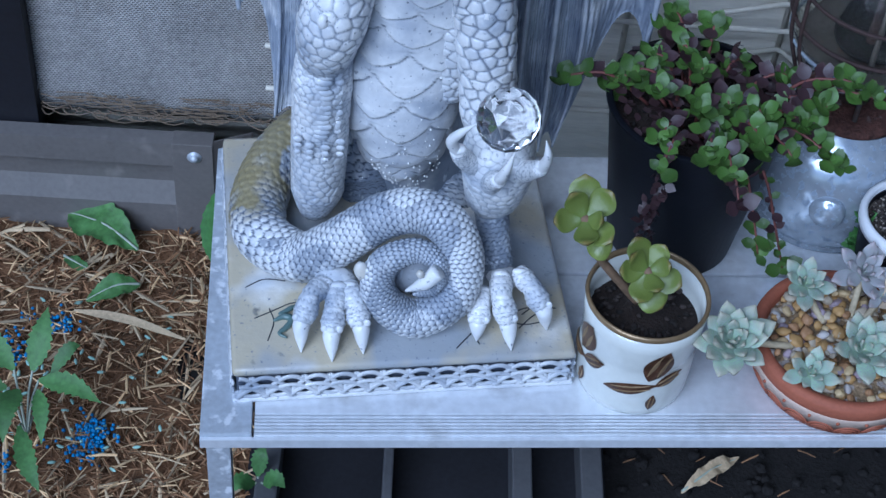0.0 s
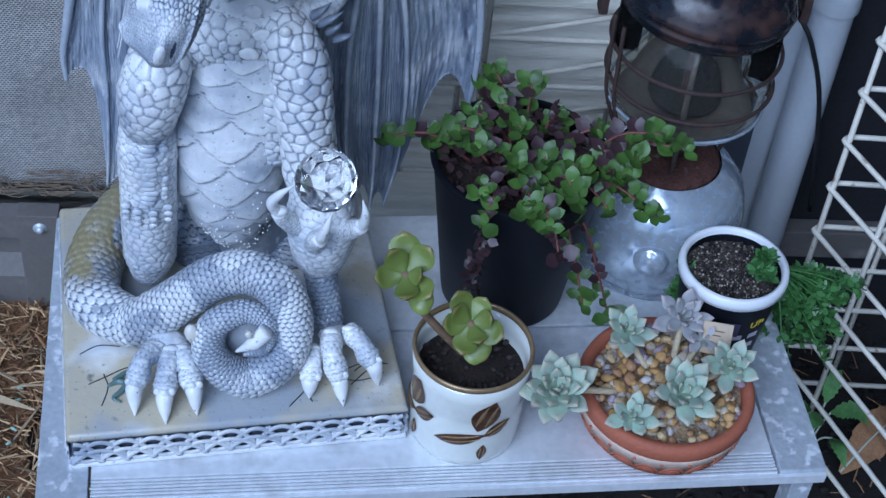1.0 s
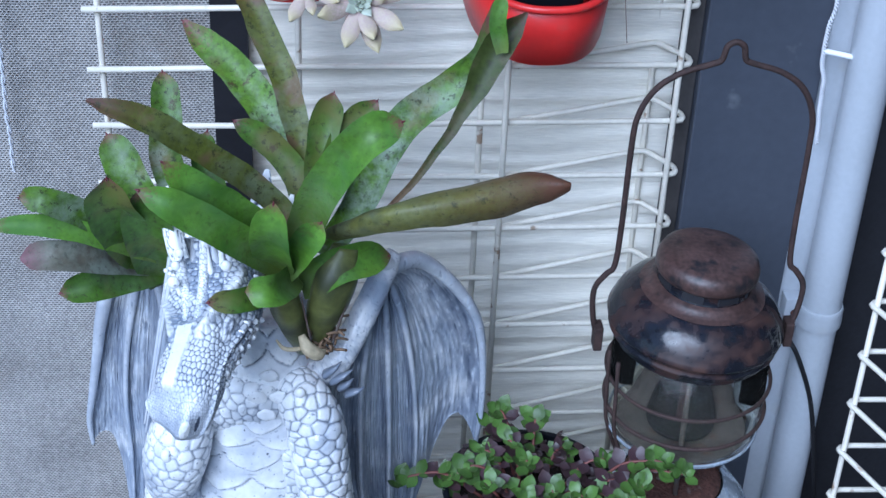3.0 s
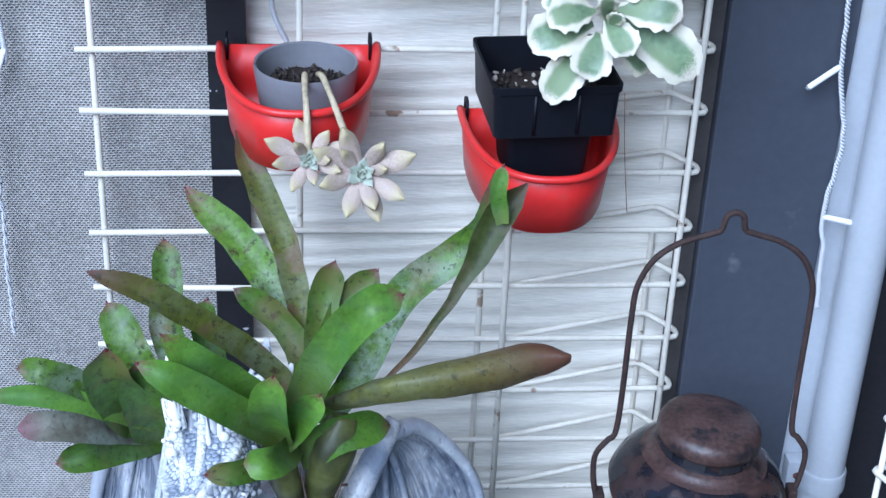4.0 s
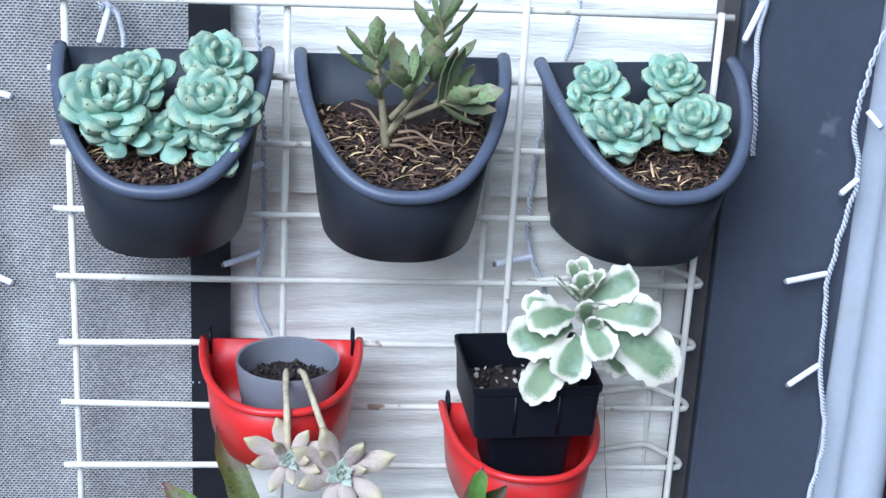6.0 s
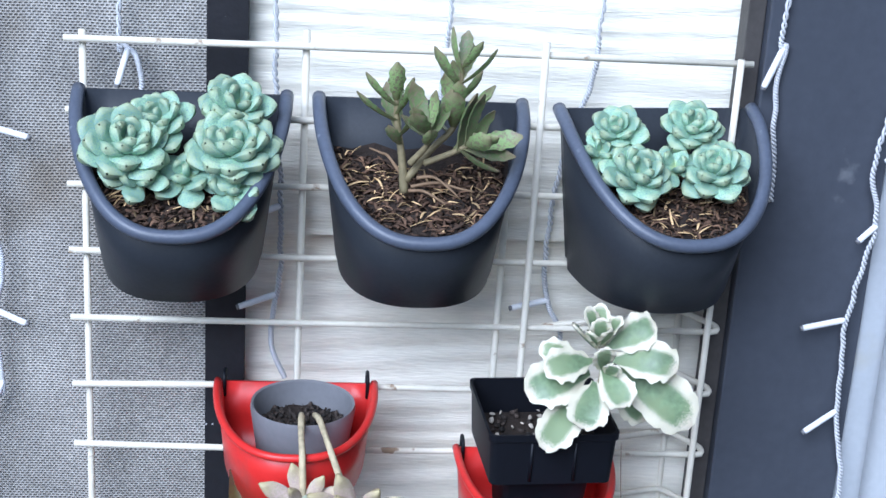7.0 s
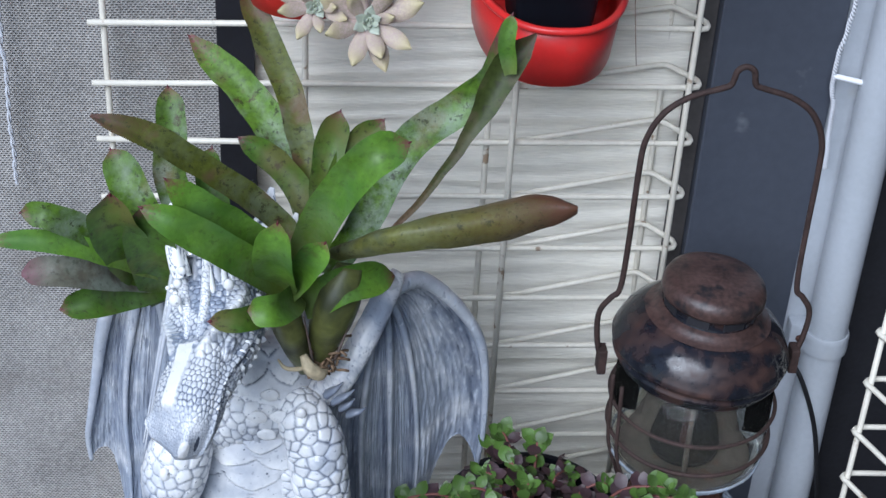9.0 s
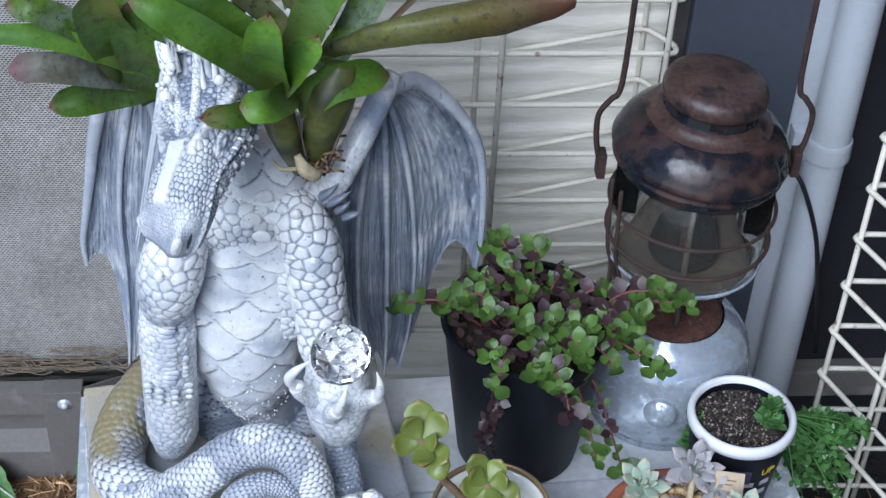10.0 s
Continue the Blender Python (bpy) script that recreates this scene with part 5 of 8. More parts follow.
cast(blob((0.19, -0.309, 0.392), 0.0056, (1, 0.7, 1.2)), 1.0)
cast(blob((0.177, -0.296, 0.432), 0.0050, (1, 0.7, 1)), 0.95)
def finger(knuckle, claw):
    """A scaly finger that ends in a fat ring, and the claw that grows out of it."""
    cast(scaly(knuckle, [0.0088, 0.0070, 0.0058], 0.0046, 0.0008, cobbled=True), None)
    a, b = Vector(knuckle[-1]), Vector(claw[-1])
    for w, r in ((-0.02, 0.0060), (0.10, 0.0054)):
        cast(blob(a.lerp(b, w), r, (1.05, 0.9, 0.75), 14, 8), 0.90)
    cast(tube([a, *claw], [0.0046, 0.0044, 0.0034, 0.0004], 14, 26), 0.98)


finger([(0.192, -0.342, 0.270), (0.181, -0.354, 0.290), (0.176, -0.364, 0.306)], [(0.170, -0.370, 0.322), (0.176, -0.377, 0.338), (0.187, -0.381, 0.352)])
finger([(0.205, -0.352, 0.262), (0.206, -0.366, 0.280), (0.209, -0.378, 0.292)], [(0.210, -0.386, 0.304), (0.213, -0.391, 0.318), (0.217, -0.391, 0.335)])
finger([(0.226, -0.346, 0.270), (0.236, -0.360, 0.288), (0.241, -0.370, 0.300)], [(0.243, -0.377, 0.313), (0.243, -0.382, 0.326), (0.240, -0.382, 0.340)])
# hind feet with long toes and claws
cast(scaly([(0.21, -0.318, 0.207), (0.215, -0.328, 0.178), (0.221, -0.342, 0.153)], [0.0135, 0.0125, 0.0120], 0.0065, 0.0018, soft=0.2), None, -0.9)
cast(blob((0.085, -0.372, 0.157), 0.017, (1.1, 0.8, 0.8)), 0.75)
cast(blob((0.226, -0.352, 0.152), 0.013, (1.2, 0.8, 0.8)), 0.75)
TOES = (
    [(0.078, -0.375, 0.16), (0.066, -0.395, 0.161), (0.06, -0.412, 0.145), (0.061, -0.426, 0.127)], [(0.089, -0.378, 0.16), (0.086, -0.4, 0.153), (0.085, -0.418, 0.141), (0.087, -0.434, 0.127)], [(0.096, -0.376, 0.159), (0.103, -0.396, 0.155), (0.109, -0.412, 0.145), (0.112, -0.424, 0.127)],
    [(0.207, -0.368, 0.153), (0.206, -0.385, 0.15), (0.205, -0.396, 0.14), (0.205, -0.403, 0.127)], [(0.221, -0.362, 0.168), (0.223, -0.384, 0.163), (0.23, -0.398, 0.143), (0.234, -0.411, 0.127)], [(0.236, -0.358, 0.167), (0.248, -0.374, 0.165), (0.259, -0.386, 0.151), (0.264, -0.387, 0.127)])
for pts in TOES:
    a, b, c = Vector(pts[1]), Vector(pts[2]), Vector(pts[3])
    cast(scaly([Vector(pts[0]), Vector(pts[0]).lerp(a, 0.5), a, a.lerp(b, 0.5), a.lerp(b, 0.9)], [0.0075, 0.0092, 0.0078, 0.0098, 0.0070], 0.0060, 0.0011, up=(0, 1, 0), soft=0.4), None)
    cast(tube([a.lerp(b, 0.55), b, c.lerp(b, 0.5), c], [0.0062, 0.0076, 0.0050, 0.0004], 12, 24), 0.96)
    for w in (0.10, 0.40, 0.70, 1.0):
        q = Vector(pts[0]).lerp(a, w) + Vector((0, -0.004, 0.0065 - 0.002 * w))
        cast(blob(q, 0.0056, (1.25, 0.6, 0.55)), 0.9)
    for sx in (-1, 0, 1):
        cast(blob(a.lerp(b, 0.75) + Vector((0.0058 * sx, -0.005 + 0.002 * abs(sx), 0.004)), 0.0036, (1, 0.7, 1.2)), 0.88)

# head: wedge-shaped, looking down and forward
HEAD = [(0.11, -0.235, 0.56), (0.111, -0.262, 0.553), (0.113, -0.285, 0.537), (0.113, -0.31, 0.526), (0.109, -0.335, 0.521), (0.102, -0.358, 0.516), (0.097, -0.374, 0.51), (0.093, -0.384, 0.5), (0.09, -0.388, 0.487), (0.089, -0.386, 0.476)]
HW = [0.026, 0.031, 0.0355, 0.0355, 0.0310, 0.0268, 0.0250, 0.0252, 0.0215, 0.0090]
HH = [0.022, 0.026, 0.0285, 0.0275, 0.0235, 0.0200, 0.0195, 0.0190, 0.0160, 0.0065]
HUP = (-0.50, -0.10, 0.85)
HC = curve_points(HEAD, 60)
HT, HS, HM = frames(HC, HUP)


def skull():
    """The head in one skin: small scales, a bare bridge, brows over sunk eyes, flared nostrils and a mouth line."""
    nu, nv = 330, 280
    w, a = np.meshgrid(np.linspace(0, 1, nu), np.linspace(-np.pi, np.pi, nv, endpoint=False), indexing="ij")
    k = np.linspace(0, 59, nu)
    at = lambda q: np.array([np.interp(k, np.arange(60), q[:, d]) for d in range(3)]).T
    c, sd, up = at(HC), at(HS), at(HM)
    hw, hh = (np.interp(np.linspace(0, 1, nu), np.linspace(0, 1, 10), q)[:, None] for q in (HW, HH))
    sa, ca = np.sin(a), np.cos(a)
    n = (np.abs(sa) ** 2.5 + np.abs(ca) ** 2.5) ** (1 / 2.5)
    x, y = sa / n, ca / n

    def hump(w0, a0, rw, ra, height):
        d = (a - a0 + np.pi) % (2 * np.pi) - np.pi
        return height * np.exp(-((w - w0) / rw) ** 2 - (d / ra) ** 2)

    coarse, cw = cobble(w * 46, a / (2 * np.pi) * 44, 44, 3.0, 0.7, 0.34, 0.05)
    small, sw = cobble(w * 80, a / (2 * np.pi) * 70, 70, 8.0, 0.7, 0.34, 0.05)
    muzzle = np.clip((w - 0.70) / 0.08, 0, 1)
    bare = np.clip((0.27 - np.abs(a + 0.05)) / 0.08, 0, 1) * np.clip((w - 0.46) / 0.03, 0, 1) * np.clip((0.75 - w) / 0.03, 0, 1)
    lift = (0.0019 * coarse * (1 - muzzle) + 0.0007 * small * muzzle) * (1 - bare)
    wash_shade = (cw * (1 - muzzle) + (0.30 + 0.6 * sw) * muzzle) * (1 - bare) + bare
    lift += 0.0034 * bare + 0.002 * np.exp(-(a / 0.25) ** 2) * np.clip((0.5 - w) / 0.1, 0, 1)
    for sg in (1, -1):
        for t in np.linspace(0, 1, 9):
            g = hump(0.51 - 0.25 * t, sg * (0.40 + 0.62 * t), 0.030, 0.13, 0.0036 * (1.25 - 0.5 * t))
            lift += g
            wash_shade = np.maximum(wash_shade, np.clip(g / 0.003, 0, 0.95))
        lift -= hump(0.47, sg * 1.10, 0.062, 0.27, 0.0062)
        ball = hump(0.465, sg * 1.10, 0.036, 0.16, 0.0066)
        lift += ball
        ring = np.hypot((w - 0.465) / 0.036, (a - sg * 1.10) / 0.16)
        wash_shade = np.where(ring < 1.7, 0.52 + 0.26 * np.cos(ring * 5.5), wash_shade)
        lift += hump(0.84, sg * 0.75, 0.050, 0.24, 0.0055) + hump(0.90, sg * 0.55, 0.035, 0.20, 0.0025)
        wash_shade = np.where(hump(0.86, sg * 0.78, 0.050, 0.18, 1) > 0.45, 0.98, wash_shade)
        wash_shade = np.where(hump(0.835, sg * 1.18, 0.040, 0.10, 1) > 0.5, 0.10, wash_shade)
        lip = sg * (1.72 - 0.12 * np.sin(w * 14))
        gap = np.exp(-((a - lip) / 0.045) ** 2) * np.clip((w - 0.30) / 0.05, 0, 1)
        lift += -0.0020 * gap + 0.0022 * np.exp(-((a - lip + sg * 0.16) / 0.09) ** 2) * np.clip((w - 0.32) / 0.05, 0, 1)
        wash_shade = wash_shade * (1 - 0.9 * gap)
    lift *= np.clip((1 - w) / 0.03, 0, 1)
    p = c[:, None] + ((hw + lift) * x)[..., None] * -sd[:, None] + ((hh + lift) * y)[..., None] * up[:, None]
    f = [(i * nv + j, (i + 1) * nv + j, (i + 1) * nv + (j + 1) % nv, i * nv + (j + 1) % nv) for i in range(nu - 1) for j in range(nv)]
    f += [tuple(range(nv)), tuple(range((nu - 1) * nv, nu * nv))[::-1]]
    return Geo().add(p.reshape(-1, 3).tolist(), f, np.clip(wash_shade, 0.05, 1).reshape(-1).tolist())


cast(skull(), None, lambda p: (-1.0 if noise.noise(Vector(p) * 34) > -0.2 else -0.35) * (0.35 if p[1] < -0.352 else 1.0))


def on_head(w, side, lift):
    """A point on or over the head: w from neck to nose, side and lift in units of its half-width and half-height."""
    k = min(59, int(round(w * 59)))
    hw, hh = (float(np.interp(w, np.linspace(0, 1, 10), q)) for q in (HW, HH))
    return Vector(HC[k] + lift * hh * HM[k] - side * hw * HS[k])


# rows of knobs along cheek and jaw, and ridges that run back over the forehead
for sg in (1, -1):
    for lift, r0 in ((0.05, 0.0030), (-0.28, 0.0036), (-0.6, 0.0032)):
        for k in range(15):
            w = 0.14 + 0.50 * k / 14
            cast(blob(on_head(w, sg * (1.02 - 0.18 * max(0, -lift)), lift), r0 * (0.85 + 0.25 * math.sin(k * 2.3 + lift * 9)) * (1.15 - 0.5 * w), (1.2, 0.6, 0.9)), 0.86 if k % 3 else 0.66)
    cast(scaly([on_head(0.46, sg * 0.16, 1.0), on_head(0.36, sg * 0.20, 1.06), on_head(0.22, sg * 0.28, 1.10), on_head(0.06, sg * 0.36, 1.12)], [0.002, 0.0030, 0.0032, 0.0026], 0.005, 0.0008, cobbled=True), None)
for k in range(60):
    w, a = rr.uniform(0.0, 0.34), rr.uniform(-1, 1)
    cast(blob(on_head(w, a, (1 - abs(a) ** 2.5) ** (1 / 2.5)), rr.uniform(0.0012, 0.0026), (1, 0.8, 0.8)), rr.choice((0.9, 0.95, 0.75)))
for q, r in (((0.084, -0.316, 0.559), 0.0050), ((0.124, -0.318, 0.575), 0.0044), ((0.089, -0.305, 0.578), 0.0036), ((0.13, -0.3, 0.582), 0.0032), ((0.086, -0.31, 0.57), 0.0036)):
    cast(blob(q, r, (1, 0.7, 1.1)), 1.0)
for k in range(11):
    cast(blob(Vector((0.075, -0.298, 0.546)) + Vector((0.005 + 0.0032 * math.sin(k * 2.2), 0.004 + 0.003 * math.cos(k), 0.008 * math.cos(k * 1.3))), 0.0019 + 0.0005 * math.sin(k * 3.1), (1, 0.8, 1)), 0.95)


def horn(pts, radii, seed):
    """A smooth tapering spike, faintly fluted, with long broken cracks."""
    nu, nv = 70, 48
    c = curve_points(pts, nu)
    _, sd, up = frames(c, (0, -1, 0.2))
    r = np.interp(np.linspace(0, 1, nu), np.linspace(0, 1, len(radii)), radii)
    v, rel = [], []
    for i in range(nu):
        for j in range(nv):
            a = 2 * math.pi * j / nv
            q = Vector((2.6 * math.cos(a), 2.6 * math.sin(a), 0.09 * i + seed * 7))
            line = abs(noise.noise(q))
            crack = max(0.0, 1.35 - line / 0.09) * (noise.noise(q * 0.7 + Vector((9, 3, 1))) > -0.12)
            flute = 1 + 0.10 * math.cos(4 * a + 0.05 * i) - 0.14 * crack
            v.append(tuple(c[i] + r[i] * flute * (math.cos(a) * sd[i] + 0.7 * math.sin(a) * up[i])))
            rel.append(max(0.04, 0.97 - 0.9 * crack))
    f = [(i * nv + j, i * nv + (j + 1) % nv, (i + 1) * nv + (j + 1) % nv, (i + 1) * nv + j) for i in range(nu - 1) for j in range(nv)]
    return Geo().add(v, f + [tuple(range(nv))[::-1], tuple(range((nu - 1) * nv, nu * nv))], rel)


for k, (pts, r) in enumerate((([(0.134, -0.275, 0.556), (0.144, -0.258, 0.574), (0.151, -0.247, 0.590), (0.155, -0.237, 0.609)], [0.011, 0.0105, 0.0092, 0.0074, 0.0020]),
                              ([(0.160, -0.262, 0.552), (0.167, -0.250, 0.570), (0.174, -0.241, 0.588)], [0.0070, 0.0078, 0.0062, 0.0015]),
                              ([(0.134, -0.268, 0.560), (0.128, -0.258, 0.574), (0.121, -0.250, 0.586)], [0.0070, 0.0062, 0.0046, 0.0012]),
                              ([(0.088, -0.296, 0.566), (0.083, -0.286, 0.586), (0.081, -0.272, 0.600), (0.080, -0.264, 0.612)], [0.0070, 0.0066, 0.0050, 0.0012]),
                              ([(0.097, -0.285, 0.578), (0.096, -0.268, 0.596), (0.100, -0.250, 0.615)], [0.0068, 0.0062, 0.0048, 0.0012]))):
    cast(horn(pts, r, k), None)
# long flakes laid back over the crown
for k in range(13):
    w, a = 0.02 + 0.30 * chance(k, 3, 5), -0.85 + 1.7 * (k + 0.5) / 13
    over = (1 - abs(a) ** 2.5) ** (1 / 2.5)
    p = [on_head(w + q, a, over * (1.0 + 0.10 * k0)) for q, k0 in ((0.09, 0.2), (0.04, 1.0), (-0.04, 1.3))]
    cast(tube(p, [0.0010, 0.0028, 0.0020, 0.0006], 8, 16, 0.7), 0.98 if k % 2 else 0.5)


def wing(ribs, notch, folds):
    """A leathery wing: skin hung between ribs that fan out from the wrist, and the bones over it."""
    n = 96
    for r0, r1, cut in zip(ribs, ribs[1:], notch):
        a, b = curve_points(r0, n), curve_points(r1, n)
        m = 54
        pts, rel = [], []
        for j in range(m + 1):
            w = j / m
            stop = 1 - cut * math.sin(math.pi * w) ** 0.8
            for i in range(n):
                q = i / (n - 1) * stop * (n - 1)
                k = min(int(q), n - 2)
                pa, pb = a[k] + (a[k + 1] - a[k]) * (q - k), b[k] + (b[k + 1] - b[k]) * (q - k)
                p = pa * (1 - w) + pb * w
                u = i * 40 / n
                ridge = noise.noise(Vector((w * folds, u * 0.05, a[0][0] * 30))) + 0.4 * noise.noise(Vector((w * folds * 3.1, u * 0.16, 4))) + 0.8 * noise.noise(Vector((w * folds * 9, u * 0.14, 17)))
                fibre = noise.noise(Vector((w * 34 + 2 * noise.noise(Vector((w * 4, u * 0.2, 3))), u * 0.55, 9 + 50 * r0[0][0]))) + 0.5 * noise.noise(Vector((w * 70, u * 1.3, 21)))
                p = p + np.array((0, 0.016 * math.sin(math.pi * w) * (i / n) ** 0.5 - 0.0026 * ridge - 0.0013 * fibre, 0))
                pts.append(p)
                rel.append(min(1.0, max(0.12, 0.52 + 0.22 * ridge + (0.75 * (fibre - 0.30) if fibre > 0.30 else 0.35 * min(0, fibre + 0.25)))))
        f = [(j * n + i, j * n + i + 1, (j + 1) * n + i + 1, (j + 1) * n + i) for j in range(m) for i in range(n - 1)]
        k = len(pts)
        back = [p + np.array((0, 0.008, 0)) for p in pts]
        f2 = [tuple(q + k for q in reversed(x)) for x in f]
        rim = [i for i in range(n)] + [j * n + n - 1 for j in range(1, m + 1)] + [m * n + i for i in range(n - 2, -1, -1)] + [j * n for j in range(m - 1, 0, -1)]
        f3 = [(rim[q], rim[(q + 1) % len(rim)], rim[(q + 1) % len(rim)] + k, rim[q] + k) for q in range(len(rim))]
        statue.add(pts + back, f + f2 + f3, rel + rel, -0.75)
    for q, r in enumerate(ribs):
        thick = [0.0085, 0.0060, 0.0035, 0.0020] if q == 0 else [0.0040, 0.0026, 0.0018, 0.0012]
        cast(tube([Vector(p) + Vector((0, -0.001, 0)) for p in r], thick, 10, 60), 0.62, -0.6)


WR = [[(0.250, -0.205, 0.490), (0.278, -0.185, 0.485), (0.309, -0.172, 0.452), (0.334, -0.165, 0.407), (0.343, -0.160, 0.358), (0.345, -0.158, 0.296), (0.341, -0.158, 0.244)],
      [(0.248, -0.205, 0.488), (0.264, -0.194, 0.440), (0.275, -0.186, 0.380), (0.281, -0.180, 0.320), (0.283, -0.180, 0.262), (0.280, -0.182, 0.205), (0.270, -0.188, 0.152)],
      [(0.246, -0.205, 0.486), (0.252, -0.200, 0.430), (0.255, -0.196, 0.360), (0.257, -0.194, 0.290), (0.258, -0.194, 0.225), (0.258, -0.194, 0.185), (0.257, -0.195, 0.152)],
      [(0.240, -0.208, 0.478), (0.236, -0.212, 0.430), (0.230, -0.215, 0.360), (0.230, -0.212, 0.295), (0.232, -0.210, 0.240), (0.238, -0.205, 0.205), (0.246, -0.200, 0.180)],
      [(0.225, -0.225, 0.450), (0.205, -0.235, 0.410), (0.195, -0.235, 0.350), (0.192, -0.235, 0.290), (0.196, -0.232, 0.240), (0.205, -0.225, 0.210), (0.215, -0.22, 0.19)]]
wing(WR, (0.24, 0.02, 0.03, 0.0), 3.2)
cast(scaly([(0.180, -0.262, 0.420), (0.205, -0.250, 0.425), (0.228, -0.232, 0.455), (0.250, -0.206, 0.490), (0.258, -0.200, 0.503)], [0.012, 0.0125, 0.0110, 0.0100, 0.006], 0.0085, 0.0007, cobbled=True, soft=0.5), None, lambda p: -0.4 if noise.noise(Vector(p) * 45) > 0.1 else 0.0)
cast(tube([(0.252, -0.205, 0.494), (0.246, -0.212, 0.502), (0.240, -0.216, 0.500)], [0.009, 0.007, 0.002], 10, 14), 0.7)
for k, (size, rise) in enumerate(((0.8, 0.013), (1.1, 0.009), (0.6, 0.012), (0.9, 0.006))):
    q = Vector((0.202 + 0.0062 * k, -0.266 + 0.0036 * k, 0.430 - 0.0105 * k))
    reach = Vector((0.012, -0.001, rise)) * size
    cast(tube([q - reach * 0.3, q + reach * 0.4 + Vector((0, -0.003, 0.001)), q + reach], [0.0072, 0.0042, 0.0005], 8, 14, 0.6), 0.42, -0.8)
WL = [[(0.045, -0.205, 0.505), (0.022, -0.188, 0.480), (0.008, -0.182, 0.430), (0.000, -0.180, 0.385), (-0.008, -0.180, 0.340), (-0.013, -0.180, 0.310), (-0.012, -0.180, 0.282)],
      [(0.048, -0.205, 0.500), (0.038, -0.195, 0.455), (0.028, -0.192, 0.400), (0.023, -0.192, 0.345), (0.024, -0.196, 0.290), (0.023, -0.202, 0.235), (0.020, -0.208, 0.185)],
      [(0.060, -0.210, 0.490), (0.064, -0.215, 0.450), (0.060, -0.218, 0.395), (0.055, -0.220, 0.340), (0.054, -0.225, 0.290), (0.052, -0.228, 0.240), (0.050, -0.230, 0.190)],
      [(0.090, -0.222, 0.470), (0.095, -0.230, 0.430), (0.098, -0.232, 0.380), (0.096, -0.235, 0.330), (0.094, -0.235, 0.280), (0.092, -0.235, 0.230), (0.090, -0.235, 0.185)]]
wing(WL, (0.22, 0.02, 0.0), 3.2)
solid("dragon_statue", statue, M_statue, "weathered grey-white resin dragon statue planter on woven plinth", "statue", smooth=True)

# faceted crystal ball in the claws
bm = bmesh.new()
facing = Vector((-0.05, -0.62, 0.78)).to_track_quat("Z", "Y").to_matrix()
for k, (theta, count) in enumerate(((4, 3), (30, 7), (52, 11), (72, 14), (90, 16), (110, 14), (132, 10), (158, 6))):
    for j in range(count):
        ph = 2 * math.pi * (j + 0.5 * (k % 2)) / count
        bm.verts.new(Vector((0.212, -0.362, 0.3405)) + facing @ (0.0252 * Vector((math.sin(radians(theta)) * math.cos(ph), math.sin(radians(theta)) * math.sin(ph), math.cos(radians(theta))))))
bmesh.ops.convex_hull(bm, input=bm.verts[:])
bm.verts.index_update()
g = Geo().add([v.co.copy() for v in bm.verts], [[v.index for v in f.verts] for f in bm.faces])
bm.free()
solid("crystal_ball", g, M_crystal, "clear faceted crystal ball held in the statue's claws", "ball")

# ---- bromeliad growing from the statue ----
def scurf(m, dust=0.5, dots=0.6, grey=(0.34, 0.40, 0.33)):
    """Grey bloom in streaks, thickest towards the foot of the leaf, and a scatter of fine dark specks."""
    n, l, b = nodes_of(m)
    at, tc = n.new("ShaderNodeAttribute"), n.new("ShaderNodeTexCoord")
    at.attribute_name = "relief"
    for scale, lo, hi, most, colour, foot in ((34, 0.44, 0.66, dust, grey, True), (170, 0.565, 0.64, dots, (0.030, 0.032, 0.014), False), (46, 0.63, 0.70, dots, (0.055, 0.030, 0.018), False)):
        nz, r, mix = n.new("ShaderNodeTexNoise"), n.new("ShaderNodeMapRange"), n.new("ShaderNodeMix")
        nz.inputs["Scale"].default_value, nz.inputs["Detail"].default_value, nz.inputs["Roughness"].default_value = scale, 6, 0.68
        l.new(tc.outputs["Object"], nz.inputs["Vector"])
        r.inputs["From Min"].default_value, r.inputs["From Max"].default_value, r.inputs["To Max"].default_value = lo, hi, most
        l.new(nz.outputs["Fac"], r.inputs["Value"])
        k = r.outputs[0]
        if foot:
            fade, mul = n.new("ShaderNodeMapRange"), n.new("ShaderNodeMath")
            fade.inputs["From Min"].default_value, fade.inputs["From Max"].default_value = 0.95, 0.30
            mul.operation = "MULTIPLY"
            l.new(at.outputs["Fac"], fade.inputs["Value"])
            l.new(fade.outputs[0], mul.inputs[0]), l.new(k, mul.inputs[1])
            k = mul.outputs[0]
        mix.data_type = "RGBA"
        l.new(k, mix.inputs["Factor"])
        l.new(b.inputs["Base Color"].links[0].from_socket, mix.inputs["A"])
        mix.inputs["B"].default_value = (*colour, 1)
        l.new(mix.outputs["Result"], b.inputs["Base Color"])
    b.inputs["Specular IOR Level"].default_value = 0.26
    return m


B_bright = scurf(leaf_mat("bromeliad_green", (0.108, 0.215, 0.022), (0.14, 0.045, 0.05), 0.88, 1.04, 0.40, 0.3, spots=((0.065, 0.150, 0.020), 0.6), spot_scale=24, spot_edge=(0.46, 0.66), low=(0.13, 0.18, 0.035)), 0.12, 0.35)
B_dark = scurf(leaf_mat("bromeliad_dark_green", (0.058, 0.118, 0.012), (0.15, 0.045, 0.055), 0.88, 1.04, 0.42, 0.4, spots=((0.105, 0.112, 0.026), 0.5), spot_scale=22, spot_edge=(0.48, 0.64)), 0.10, 0.75)
B_mottled = scurf(leaf_mat("bromeliad_mottled", (0.082, 0.150, 0.016), (0.17, 0.05, 0.065), 0.86, 1.04, 0.46, 0.5, spots=((0.135, 0.120, 0.045), 0.5), spot_scale=26, spot_edge=(0.53, 0.66)), 0.75, 0.8)
